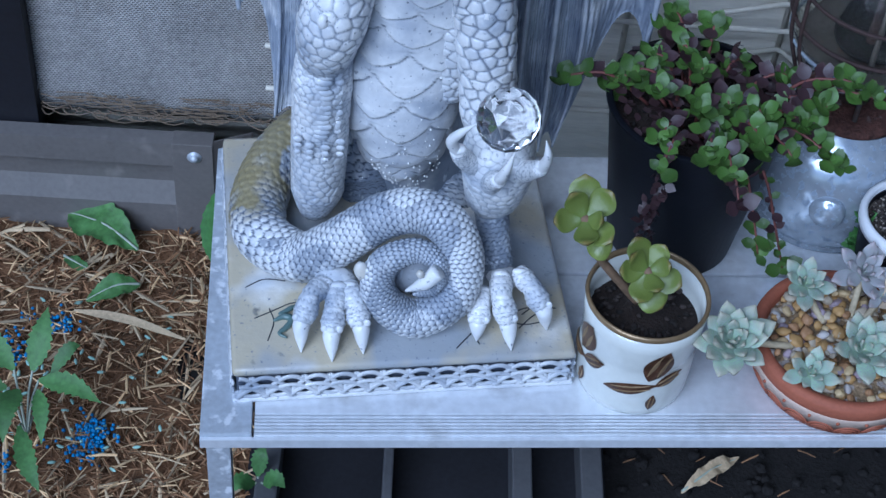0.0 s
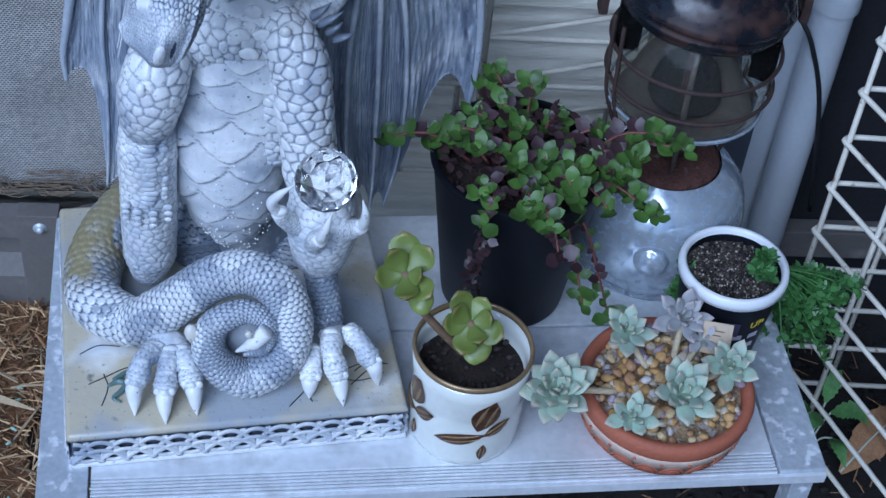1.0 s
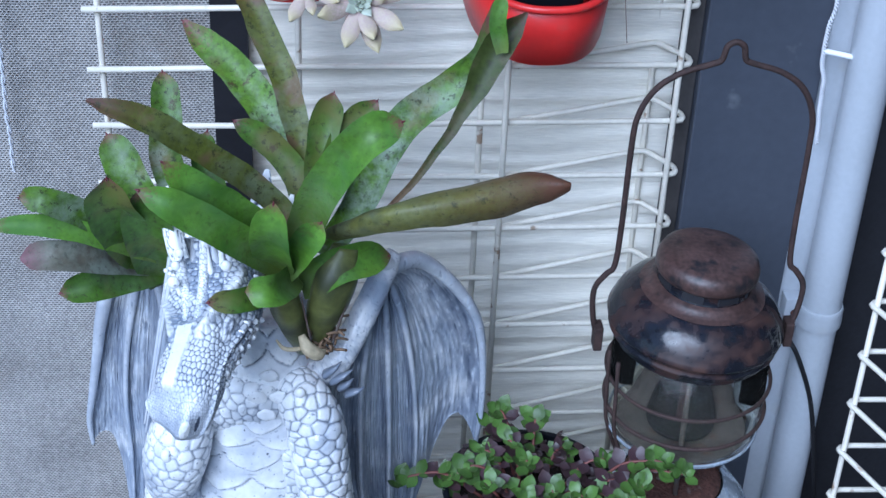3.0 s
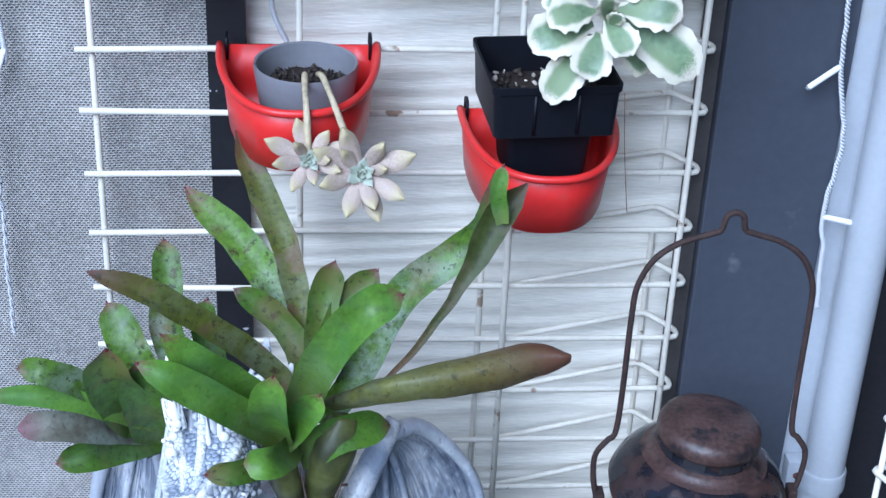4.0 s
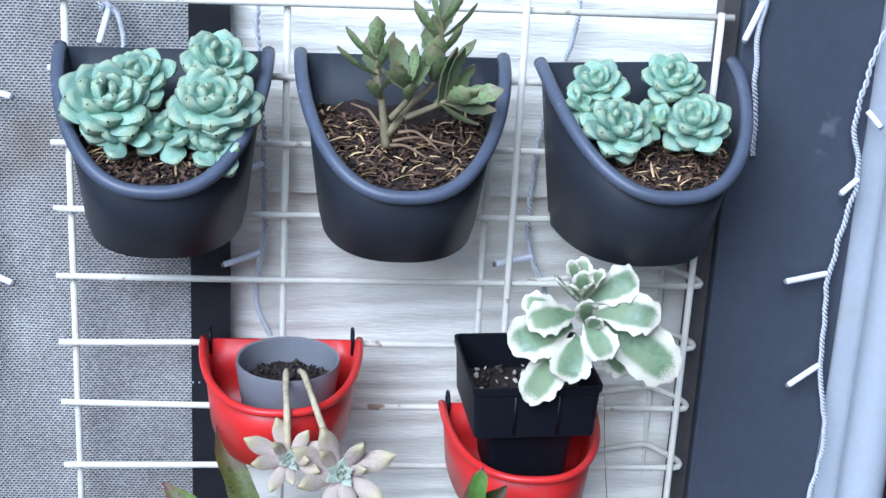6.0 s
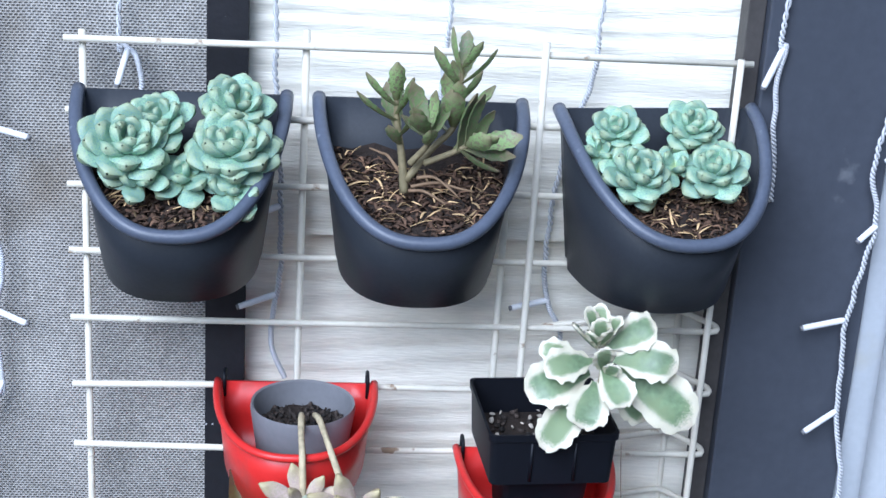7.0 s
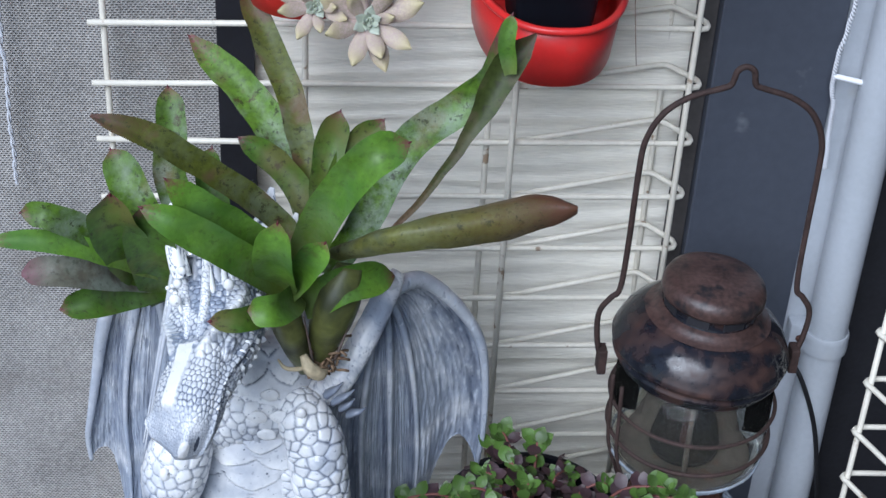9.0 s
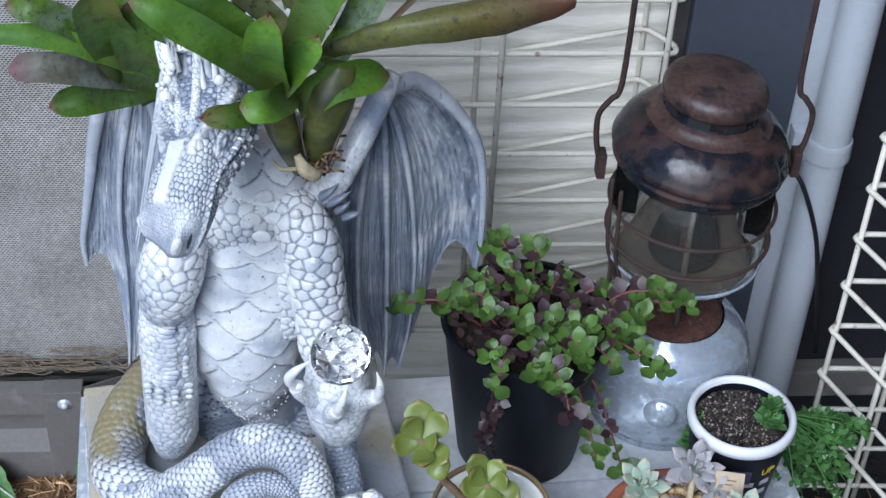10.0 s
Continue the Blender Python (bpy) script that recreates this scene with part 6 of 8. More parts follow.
B_tip = mat("dark_red_point", (0.10, 0.016, 0.022), 0.5, var=0.3, bump=0.1)
B_brown = scurf(leaf_mat("bromeliad_withered", (0.080, 0.094, 0.014), (0.090, 0.040, 0.030), 0.7, 1.0, 0.5, 0.35, spots=((0.12, 0.085, 0.040), 0.5), spot_scale=40, spot_edge=(0.54, 0.66)), 0.22, 0.8)
B_purple = scurf(leaf_mat("bromeliad_purple", (0.090, 0.082, 0.060), (0.16, 0.075, 0.09), 0.7, 1.0, 0.5, 0.3), 0.6, 0.5)
B_roll = scurf(leaf_mat("bromeliad_rolled", (0.135, 0.140, 0.035), (0.105, 0.050, 0.030), 0.30, 0.85, 0.45, 0.25, spots=((0.075, 0.085, 0.030), 0.4), spot_scale=30), 0.15, 0.7)
B_stalk = scurf(leaf_mat("bromeliad_dying", (0.040, 0.054, 0.011), (0.085, 0.040, 0.028), 0.8, 1.05, 0.5, 0.35, spots=((0.085, 0.075, 0.040), 0.5), spot_scale=40, spot_edge=(0.52, 0.66), low=(0.19, 0.12, 0.070)), 0.0, 0.7)
KINDS = {"w": B_stalk, "g": B_bright, "d": B_dark, "m": B_mottled, "b": B_brown, "p": B_purple, "t": B_roll}
brom = thing("bromeliad", (0.185, -0.245, 0.425), "green bromeliad with mottled purple-tipped strap leaves", "plant")
LEAVES = [
    ("m", 0.017, [(0.189, -0.23, 0.553), (0.171, -0.18, 0.596), (0.135, -0.14, 0.635), (0.086, -0.1, 0.668)]),
    ("b", 0.0115, [(0.183, -0.2, 0.592), (0.169, -0.15, 0.636), (0.148, -0.11, 0.671), (0.128, -0.08, 0.712)]),
    ("d", 0.013, [(0.198, -0.23, 0.558), (0.163, -0.2, 0.603), (0.129, -0.19, 0.625)]),
    ("m", 0.014, [(0.09, -0.26, 0.583), (0.076, -0.22, 0.609), (0.076, -0.19, 0.637), (0.073, -0.17, 0.659)]),
    ("b", 0.01, [(0.175, -0.258, 0.566), (0.155, -0.252, 0.594), (0.102, -0.27, 0.65), (0.063, -0.28, 0.682), (0.028, -0.28, 0.696)]),
    ("m", 0.016, [(0.065, -0.26, 0.588), (0.047, -0.24, 0.611), (0.032, -0.22, 0.632)]),
    ("d", 0.015, [(0.194, -0.23, 0.569), (0.198, -0.2, 0.618), (0.208, -0.19, 0.65)]),
    ("d", 0.016, [(0.196, -0.24, 0.575), (0.218, -0.2, 0.613), (0.242, -0.19, 0.642)]),
    ("g", 0.0175, [(0.176, -0.275, 0.562), (0.199, -0.3, 0.633), (0.227, -0.31, 0.678), (0.255, -0.3, 0.687)]),
    ("m", 0.016, [(0.198, -0.25, 0.535), (0.228, -0.225, 0.572), (0.26, -0.2, 0.624), (0.3, -0.19, 0.652), (0.326, -0.185, 0.677), (0.333, -0.18, 0.724)]),
    ("g", 0.0075, [(0.338, -0.20, 0.690), (0.333, -0.20, 0.716), (0.337, -0.195, 0.738)]),
    ("w", 0.0125, [(0.246, -0.25, 0.576), (0.277, -0.23, 0.601), (0.312, -0.21, 0.651), (0.335, -0.19, 0.69), (0.359, -0.18, 0.714)]),
    ("t", 0.0160, [(0.202, -0.27, 0.570), (0.248, -0.3, 0.606), (0.311, -0.3, 0.619), (0.356, -0.29, 0.624), (0.384, -0.29, 0.624)]),
    ("g", 0.0145, [(0.172, -0.28, 0.555), (0.143, -0.31, 0.609), (0.111, -0.33, 0.647), (0.084, -0.335, 0.677)]),
    ("g", 0.0145, [(0.168, -0.29, 0.552), (0.132, -0.33, 0.608), (0.098, -0.345, 0.643), (0.066, -0.34, 0.657)]),
    ("g", 0.017, [(0.163, -0.29, 0.549), (0.159, -0.33, 0.606), (0.161, -0.335, 0.641)]),
    ("g", 0.013, [(0.165, -0.29, 0.546), (0.183, -0.32, 0.594), (0.195, -0.325, 0.617)]),
    ("d", 0.011, [(0.167, -0.29, 0.538), (0.139, -0.335, 0.557), (0.111, -0.345, 0.561)]),
    ("g", 0.014, [(0.176, -0.28, 0.539), (0.16, -0.33, 0.562), (0.139, -0.335, 0.563)]),
    ("g", 0.016, [(0.18, -0.27, 0.518), (0.211, -0.275, 0.543), (0.25, -0.25, 0.534)]),
    ("g", 0.01, [(0.067, -0.26, 0.546), (0.025, -0.29, 0.585), (-0.009, -0.3, 0.601), (-0.05, -0.3, 0.602)]),
    ("m", 0.012, [(0.055, -0.26, 0.562), (0.004, -0.3, 0.621), (-0.024, -0.3, 0.626)]),
    ("d", 0.021, [(0.061, -0.25, 0.528), (0.041, -0.29, 0.603), (0.04, -0.3, 0.642)]),
    ("p", 0.012, [(0.061, -0.25, 0.528), (0.009, -0.3, 0.573), (-0.029, -0.3, 0.572)]),
    ("d", 0.014, [(0.069, -0.25, 0.523), (0.026, -0.29, 0.54), (-0.003, -0.3, 0.539)]),
    ("d", 0.022, [(0.073, -0.25, 0.512), (0.066, -0.28, 0.581), (0.061, -0.29, 0.623)]),
    ("d", 0.012, [(0.118, -0.22, 0.562), (0.105, -0.2, 0.592), (0.107, -0.19, 0.616)]),
]
for n, (kind, w, pts) in enumerate(LEAVES):
    w *= 0.88 if kind in "gdm" else 1.0
    p = [Vector(q) for q in pts]
    if kind == "w":
        width, cup, fold = [w * 0.20, w * 0.20, w * 0.22, w * 0.28, w * 0.42, w * 0.70, w * 0.94, w, w * 0.80, w * 0.1], 0.5, 0.0
    elif kind == "t":
        width, cup, fold = [w * 0.42, w * 0.58, w * 0.74, w * 0.88, w * 0.96, w * 0.92, w * 0.72, w * 0.2], -0.9, 0.0
    else:
        width, cup, fold = [w * 0.72, w * 0.85, w * 0.95, w, w, w, w, w * 0.97, w * 0.90, w * 0.70, w * 0.12], 0.46, 0.0
    up = Vector((0.15 * math.sin(n * 2.4), -1, 0.7 + 0.25 * math.sin(n * 1.7)))
    q = strap(p, width, up, 0.0013 if kind not in "t" else 0.006, cup, 26, 8, fold)
    q.v = [tuple(Vector(v) + Vector((noise.noise(Vector(v) * 45 + Vector((n, 0, 0))), noise.noise(Vector(v) * 40 + Vector((0, n, 0))), noise.noise(Vector(v) * 45 + Vector((0, 0, n))))) * 0.0016) for v in q.v]
    part("leaf", q, KINDS[kind], brom, {"m": "mottled grey-green leaf", "b": "withered brown-green leaf", "w": "dying leaf on a dry brown stalk", "t": "thick rolled brown-green leaf", "p": "dull purple leaf"}.get(kind, ""))
    if kind in "gdm":
        d = (p[-1] - p[-2]).normalized()
        part("tip", tube([p[-1] - d * 0.0014, p[-1] + d * 0.0004, p[-1] + d * 0.0022], [0.0012, 0.0009, 0.0002], 6, 6), B_tip, brom, "dark red leaf point")
M_sheath = mat("olive_sheath", (0.115, 0.125, 0.036), 0.35, var=0.35, scale=26, grain=180, bump=0.15, spots=((0.045, 0.052, 0.020), 0.5), spot_scale=30, spot_edge=(0.45, 0.65))
for pts, r in (([(0.179, -0.272, 0.457), (0.175, -0.276, 0.475), (0.169, -0.282, 0.502), (0.164, -0.286, 0.53), (0.162, -0.286, 0.554)], [0.006, 0.0105, 0.0142, 0.0158, 0.010]),
               ([(0.189, -0.262, 0.449), (0.193, -0.268, 0.472), (0.2, -0.272, 0.503), (0.208, -0.27, 0.531), (0.215, -0.262, 0.552)], [0.006, 0.0120, 0.0175, 0.0190, 0.012])):
    q = tube(pts, r, 20, 30, 0.8)
    q.v = [tuple(Vector(v) + 0.002 * noise.noise_vector(Vector(v) * 40)) for v in q.v]
    part("leaf_sheath", q, M_sheath, brom, "olive funnel of leaf sheaths")
    c = curve_points(pts, 30)
    part("sheath_edge", tube([c[2] + np.array((0.010, -0.006, 0)), c[10] + np.array((0.0125, -0.008, 0)), c[20] + np.array((0.0145, -0.004, 0))], [0.0008, 0.0012, 0.0006], 6, 20), B_purple, brom)
roots = Geo()
for k in range(60):
    a, b = Vector((0.193, -0.27, 0.469)) + Vector((rng.uniform(-0.014, 0.016), rng.uniform(-0.012, 0.012), rng.uniform(-0.012, 0.010))), Vector((rng.uniform(-0.012, 0.012), rng.uniform(-0.012, 0.006), rng.uniform(-0.008, 0.012)))
    q = tube([a, a + b * 0.5 + Vector((0, -0.003, 0.003)), a + b], 0.0012, 5, 5)
    roots.add(q.v, q.f)
tagged(part("root_mass", roots, M_stem, brom, "brown roots and old leaf bases"), kind="stuff")
part("old_sheath", tube([(0.159, -0.286, 0.479), (0.165, -0.292, 0.475), (0.176, -0.292, 0.474), (0.184, -0.286, 0.473)], [0.0008, 0.0017, 0.0019, 0.0006], 10, 20), M_pale_stem, brom, "pale papery leaf base")
part("old_sheath", tube([(0.179, -0.288, 0.485), (0.184, -0.292, 0.475), (0.192, -0.288, 0.466), (0.198, -0.28, 0.466)], [0.003, 0.0058, 0.0060, 0.002], 12, 20), M_pale_stem, brom, "pale papery leaf base")


# ---- succulents and other plants ----
def unit_leaf(name, widths, thick, curl, material, samples=9, m=5, cup=0.2, wavy=0.0):
    """A leaf one metre long along x, to be scaled; shared by many pieces."""
    g = strap([(0, 0, 0), (0.35, 0, -curl * 0.35), (0.7, 0, -curl * 0.1), (1, 0, curl)], widths, (0, 0, 1), thick, cup, samples, m)
    if wavy:
        a = np.array(g.a)
        g.v = [(x, y * (1 + wavy * math.sin(x * 26)), z) for x, y, z in g.v]
    return g.mesh(name, material)


def rosette(plant, centre, axis, n, size, shape, low=8.0, high=82.0, core=None, seed=0, lean=0.12, inner=0.35):
    """Leaves in a spiral, small and upright in the middle, long and spread at the rim."""
    rs = random.Random(seed)
    turn = Vector(axis).normalized().to_track_quat("Z", "Y").to_matrix().to_4x4()
    c = Vector(centre)
    heart = part("rosette", blob(c, size * 0.16, (1, 1, 0.8), 8, 5), core or M_pale_stem, plant)
    for i in range(n):
        w = (i + 0.5) / n
        phi = i * 137.5 + rs.uniform(-9, 9)
        elev = high + (low - high) * w**0.75 + rs.uniform(-7, 7)
        s = size * (inner + (1 - inner) * w**0.7) * rs.uniform(0.88, 1.08)
        m = Matrix.Translation(c) @ turn @ Matrix.Rotation(radians(phi), 4, "Z") @ Matrix.Rotation(radians(-elev), 4, "Y") @ Matrix.Rotation(rs.uniform(-lean, lean), 4, "X") @ Matrix.Translation((size * 0.05, 0, 0)) @ Matrix.Scale(s, 4)
        piece("leaf", shape, heart, m)
    return heart


S_green = leaf_mat("glaucous_green", (0.300, 0.455, 0.310), (0.42, 0.46, 0.27), 0.80, 1.1, 0.5, 0.22, spots=((0.180, 0.320, 0.330), 0.6), spot_scale=26, spot_edge=(0.46, 0.68), low=(0.36, 0.44, 0.20), rand=0.28)
S_blue = leaf_mat("powdery_blue_green", (0.345, 0.465, 0.315), (0.50, 0.45, 0.34), 0.60, 1.06, 0.55, 0.18, spots=((0.36, 0.38, 0.40), 0.5), spot_scale=30, spot_edge=(0.45, 0.66), low=(0.33, 0.42, 0.25), rand=0.28)
S_pink = leaf_mat("powdery_pink", (0.375, 0.365, 0.375), (0.47, 0.38, 0.37), 0.65, 1.1, 0.55, 0.16, spots=((0.30, 0.37, 0.35), 0.5), spot_scale=28, low=(0.33, 0.41, 0.33), rand=0.22)
S_mint = leaf_mat("pale_mint", (0.40, 0.44, 0.35), (0.46, 0.43, 0.34), 0.8, 1.1, 0.5, 0.12, rand=0.12)
S_ghost = leaf_mat("dusty_cream_pink", (0.430, 0.355, 0.275), (0.52, 0.45, 0.25), 0.55, 1.0, 0.55, 0.2, spots=((0.45, 0.345, 0.305), 0.7), spot_scale=22, spot_edge=(0.44, 0.62), low=(0.48, 0.365, 0.345), rand=0.22)
S_jade = leaf_mat("jade_green", (0.165, 0.205, 0.040), (0.24, 0.15, 0.045), 0.86, 1.06, 0.34, 0.22, low=(0.15, 0.20, 0.04), rand=0.18, sss=0.12)
S_kalan = leaf_mat("toothed_green", (0.200, 0.285, 0.110), (0.22, 0.15, 0.10), 0.70, 1.10, 0.45, 0.25, spots=((0.20, 0.165, 0.11), 0.5), spot_scale=16, spot_edge=(0.50, 0.62), low=(0.20, 0.20, 0.10), rand=0.4)
S_trail = leaf_mat("trailing_green", (0.068, 0.130, 0.022), (0.085, 0.12, 0.03), 0.8, 1.0, 0.42, 0.25, low=(0.09, 0.145, 0.035), rand=0.42)
S_young = leaf_mat("young_trailing_green", (0.105, 0.185, 0.040), (0.12, 0.20, 0.06), 0.8, 1.0, 0.38, 0.2, rand=0.2)
S_purple = leaf_mat("trailing_purple", (0.042, 0.022, 0.026), (0.07, 0.04, 0.038), 0.7, 1.0, 0.4, 0.3, rand=0.4)
S_bush = leaf_mat("bushy_green", (0.090, 0.210, 0.055), (0.11, 0.22, 0.06), 0.8, 1.0, 0.35, 0.25, rand=0.3)
S_weed = leaf_mat("weed_green", (0.085, 0.185, 0.048), (0.10, 0.20, 0.05), 0.8, 1.0, 0.6, 0.35, rand=0.2)

L_plump = unit_leaf("plump_leaf", [0.14, 0.19, 0.25, 0.31, 0.355, 0.385, 0.395, 0.385, 0.34, 0.235, 0.03], 0.15, 0.14, S_green, 13)
L_point = unit_leaf("pointed_leaf", [0.10, 0.14, 0.185, 0.225, 0.25, 0.262, 0.25, 0.20, 0.11, 0.01], 0.085, 0.10, S_blue, 12)
L_pink = unit_leaf("pink_leaf", [0.10, 0.135, 0.175, 0.21, 0.235, 0.245, 0.235, 0.19, 0.10, 0.01], 0.085, 0.10, S_pink, 12)
L_mint = unit_leaf("mint_leaf", [0.14, 0.24, 0.30, 0.30, 0.22, 0.10, 0.01], 0.09, 0.10, S_mint)
L_ghost = unit_leaf("ghost_leaf", [0.09, 0.12, 0.155, 0.185, 0.195, 0.175, 0.11, 0.012], 0.10, 0.10, S_ghost, 12)

for name, label, rows in (("succulent", "dense blue-green succulent rosettes in a charcoal planter", (
        ((0.046, -0.085, 0.999), 34, 0.034, 1), ((0.069, -0.06, 1.011), 24, 0.027, 2), ((0.128, -0.08, 0.997), 36, 0.035, 3), ((0.129, -0.055, 1.023), 26, 0.029, 4), ((0.092, -0.085, 0.974), 14, 0.026, 5), ((0.129, -0.095, 0.968), 14, 0.024, 6), ((0.059, -0.1, 0.976), 12, 0.022, 7))),
                          ("succulent", "five small blue-green rosettes in a charcoal planter", (
        ((0.428, -0.05, 1.012), 22, 0.024, 11), ((0.488, -0.048, 1.017), 26, 0.026, 12), ((0.439, -0.085, 0.988), 28, 0.030, 13), ((0.503, -0.078, 0.991), 26, 0.028, 14), ((0.472, -0.07, 0.989), 12, 0.022, 15), ((0.414, -0.06, 0.997), 12, 0.020, 16)))):
    plant = thing(name, (rows[0][0][0], -0.065, 0.934), label, "succulent", "planter rosettes")
    for c, n, size, seed in rows:
        c = tuple(Vector(c) + Vector((0, 0, -0.009)))
        rosette(plant, c, (0.25 * math.sin(seed * 2.1), -0.55, 0.83), int(n * 0.9), size * 1.10, L_plump, -24, 78, S_green, seed, inner=0.48)
        part("stem", tube([c, Vector(c) + Vector((0, 0.01, -0.02)), (c[0], c[1] + 0.012, 0.948)], 0.0035, 8, 8), M_pale_stem, plant)

# upright toothed succulent
plant = thing("kalanchoe", (0.263, -0.016, 0.934), "upright toothed succulent with green and bronze leaves", "succulent")
L_tooth = unit_leaf("toothed_leaf", [0.06, 0.10, 0.145, 0.18, 0.195, 0.185, 0.14, 0.03], 0.024, 0.10, S_kalan, 20, 5, 0.35, 0.10)
for seed, (pts, r, count, size) in enumerate((
        ([(0.259, -0.085, 0.959), (0.256, -0.083, 0.987), (0.251, -0.08, 1.015), (0.25, -0.08, 1.031)], [0.0042, 0.0034, 0.0026, 0.002], 8, 0.036),
        ([(0.26, -0.085, 0.969), (0.279, -0.082, 0.994), (0.295, -0.08, 1.012), (0.299, -0.075, 1.04), (0.299, -0.072, 1.059)], [0.0036, 0.003, 0.0028, 0.0024, 0.0016], 13, 0.038),
        ([(0.273, -0.088, 0.984), (0.297, -0.095, 0.997), (0.309, -0.1, 1.006)], [0.003, 0.0024, 0.0018], 9, 0.042),
        ([(0.262, -0.09, 0.984), (0.275, -0.098, 1.004), (0.272, -0.1, 1.017)], [0.003, 0.0024, 0.0018], 7, 0.037))):
    rs = random.Random(40 + seed)
    stem = part("stem", tube(pts, [q * 0.9 for q in r], 8, 24), M_olive_stem, plant)
    c = curve_points(pts, 40)
    for k in range(count):
        w = 0.45 + 0.55 * k / (count - 1)
        p = Vector(c[min(39, int(w * 39))])
        up = (Vector(c[-1]) - Vector(c[20])).normalized()
        turn = up.to_track_quat("Z", "Y").to_matrix().to_4x4()
        m = Matrix.Translation(p) @ turn @ Matrix.Rotation(radians(k * 90 + (k // 2) * 45 + rs.uniform(-20, 20)), 4, "Z") @ Matrix.Rotation(radians(-(15 + 60 * w * rs.uniform(0.5, 1.0))), 4, "Y") @ Matrix.Scale(size * rs.uniform(0.8, 1.3) * (1.15 - 0.35 * w), 4)
        piece("leaf", L_tooth, stem, m)
for a, b, lift in (((0.264, -0.086, 0.964), (0.312, -0.100, 0.966), 0.004), ((0.268, -0.088, 0.972), (0.300, -0.104, 0.962), 0.006), ((0.262, -0.090, 0.962), (0.290, -0.108, 0.958), 0.003), ((0.256, -0.080, 0.972), (0.232, -0.060, 0.986), 0.005)):
    a, b = Vector(a), Vector(b)
    part("twig", tube([a, a.lerp(b, 0.4) + Vector((0, 0.003, lift)), a.lerp(b, 0.7) + Vector((0.002, -0.002, lift * 0.6)), b], [0.0016, 0.0012, 0.0010, 0.0006], 6, 14), M_stem, plant, "dry leafless twig")

# variegated succulent in the square pot
def variegated():
    m = leaf_mat("variegated_leaf", (0.190, 0.270, 0.150), (0.66, 0.60, 0.48), 0.80, 0.92, 0.42, 0.3, spots=((0.225, 0.290, 0.155), 0.7), spot_scale=40, spot_edge=(0.44, 0.62), rand=0.10)
    n, l, b = nodes_of(m)
    at, nz, add, r, mix = n.new("ShaderNodeAttribute"), n.new("ShaderNodeTexNoise"), n.new("ShaderNodeMath"), n.new("ShaderNodeMapRange"), n.new("ShaderNodeMix")
    at.attribute_name, nz.inputs["Scale"].default_value, nz.inputs["Detail"].default_value = "tint", 130, 4
    add.operation = "MULTIPLY_ADD"
    add.inputs[1].default_value = 0.7
    l.new(nz.outputs["Fac"], add.inputs[0]), l.new(at.outputs["Fac"], add.inputs[2])
    r.inputs["From Min"].default_value, r.inputs["From Max"].default_value = 0.88, 1.0
    l.new(add.outputs[0], r.inputs["Value"])
    mix.data_type = "RGBA"
    l.new(r.outputs[0], mix.inputs["Factor"])
    l.new(b.inputs["Base Color"].links[0].from_socket, mix.inputs["A"])
    mix.inputs["B"].default_value = (0.68, 0.64, 0.50, 1)
    l.new(mix.outputs["Result"], b.inputs["Base Color"])
    return m
M_varieg = variegated()
plant = thing("kalanchoe", (0.425, -0.085, 0.745), "variegated succulent with scalloped cream-edged leaves", "succulent")
V0 = Vector((0.420, -0.108, 0.842))
part("stem", tube([(0.405, -0.085, 0.742), (0.415, -0.090, 0.765), (0.424, -0.104, 0.81), V0], [0.0036, 0.003, 0.003, 0.002], 8, 14), M_pale_stem, plant)
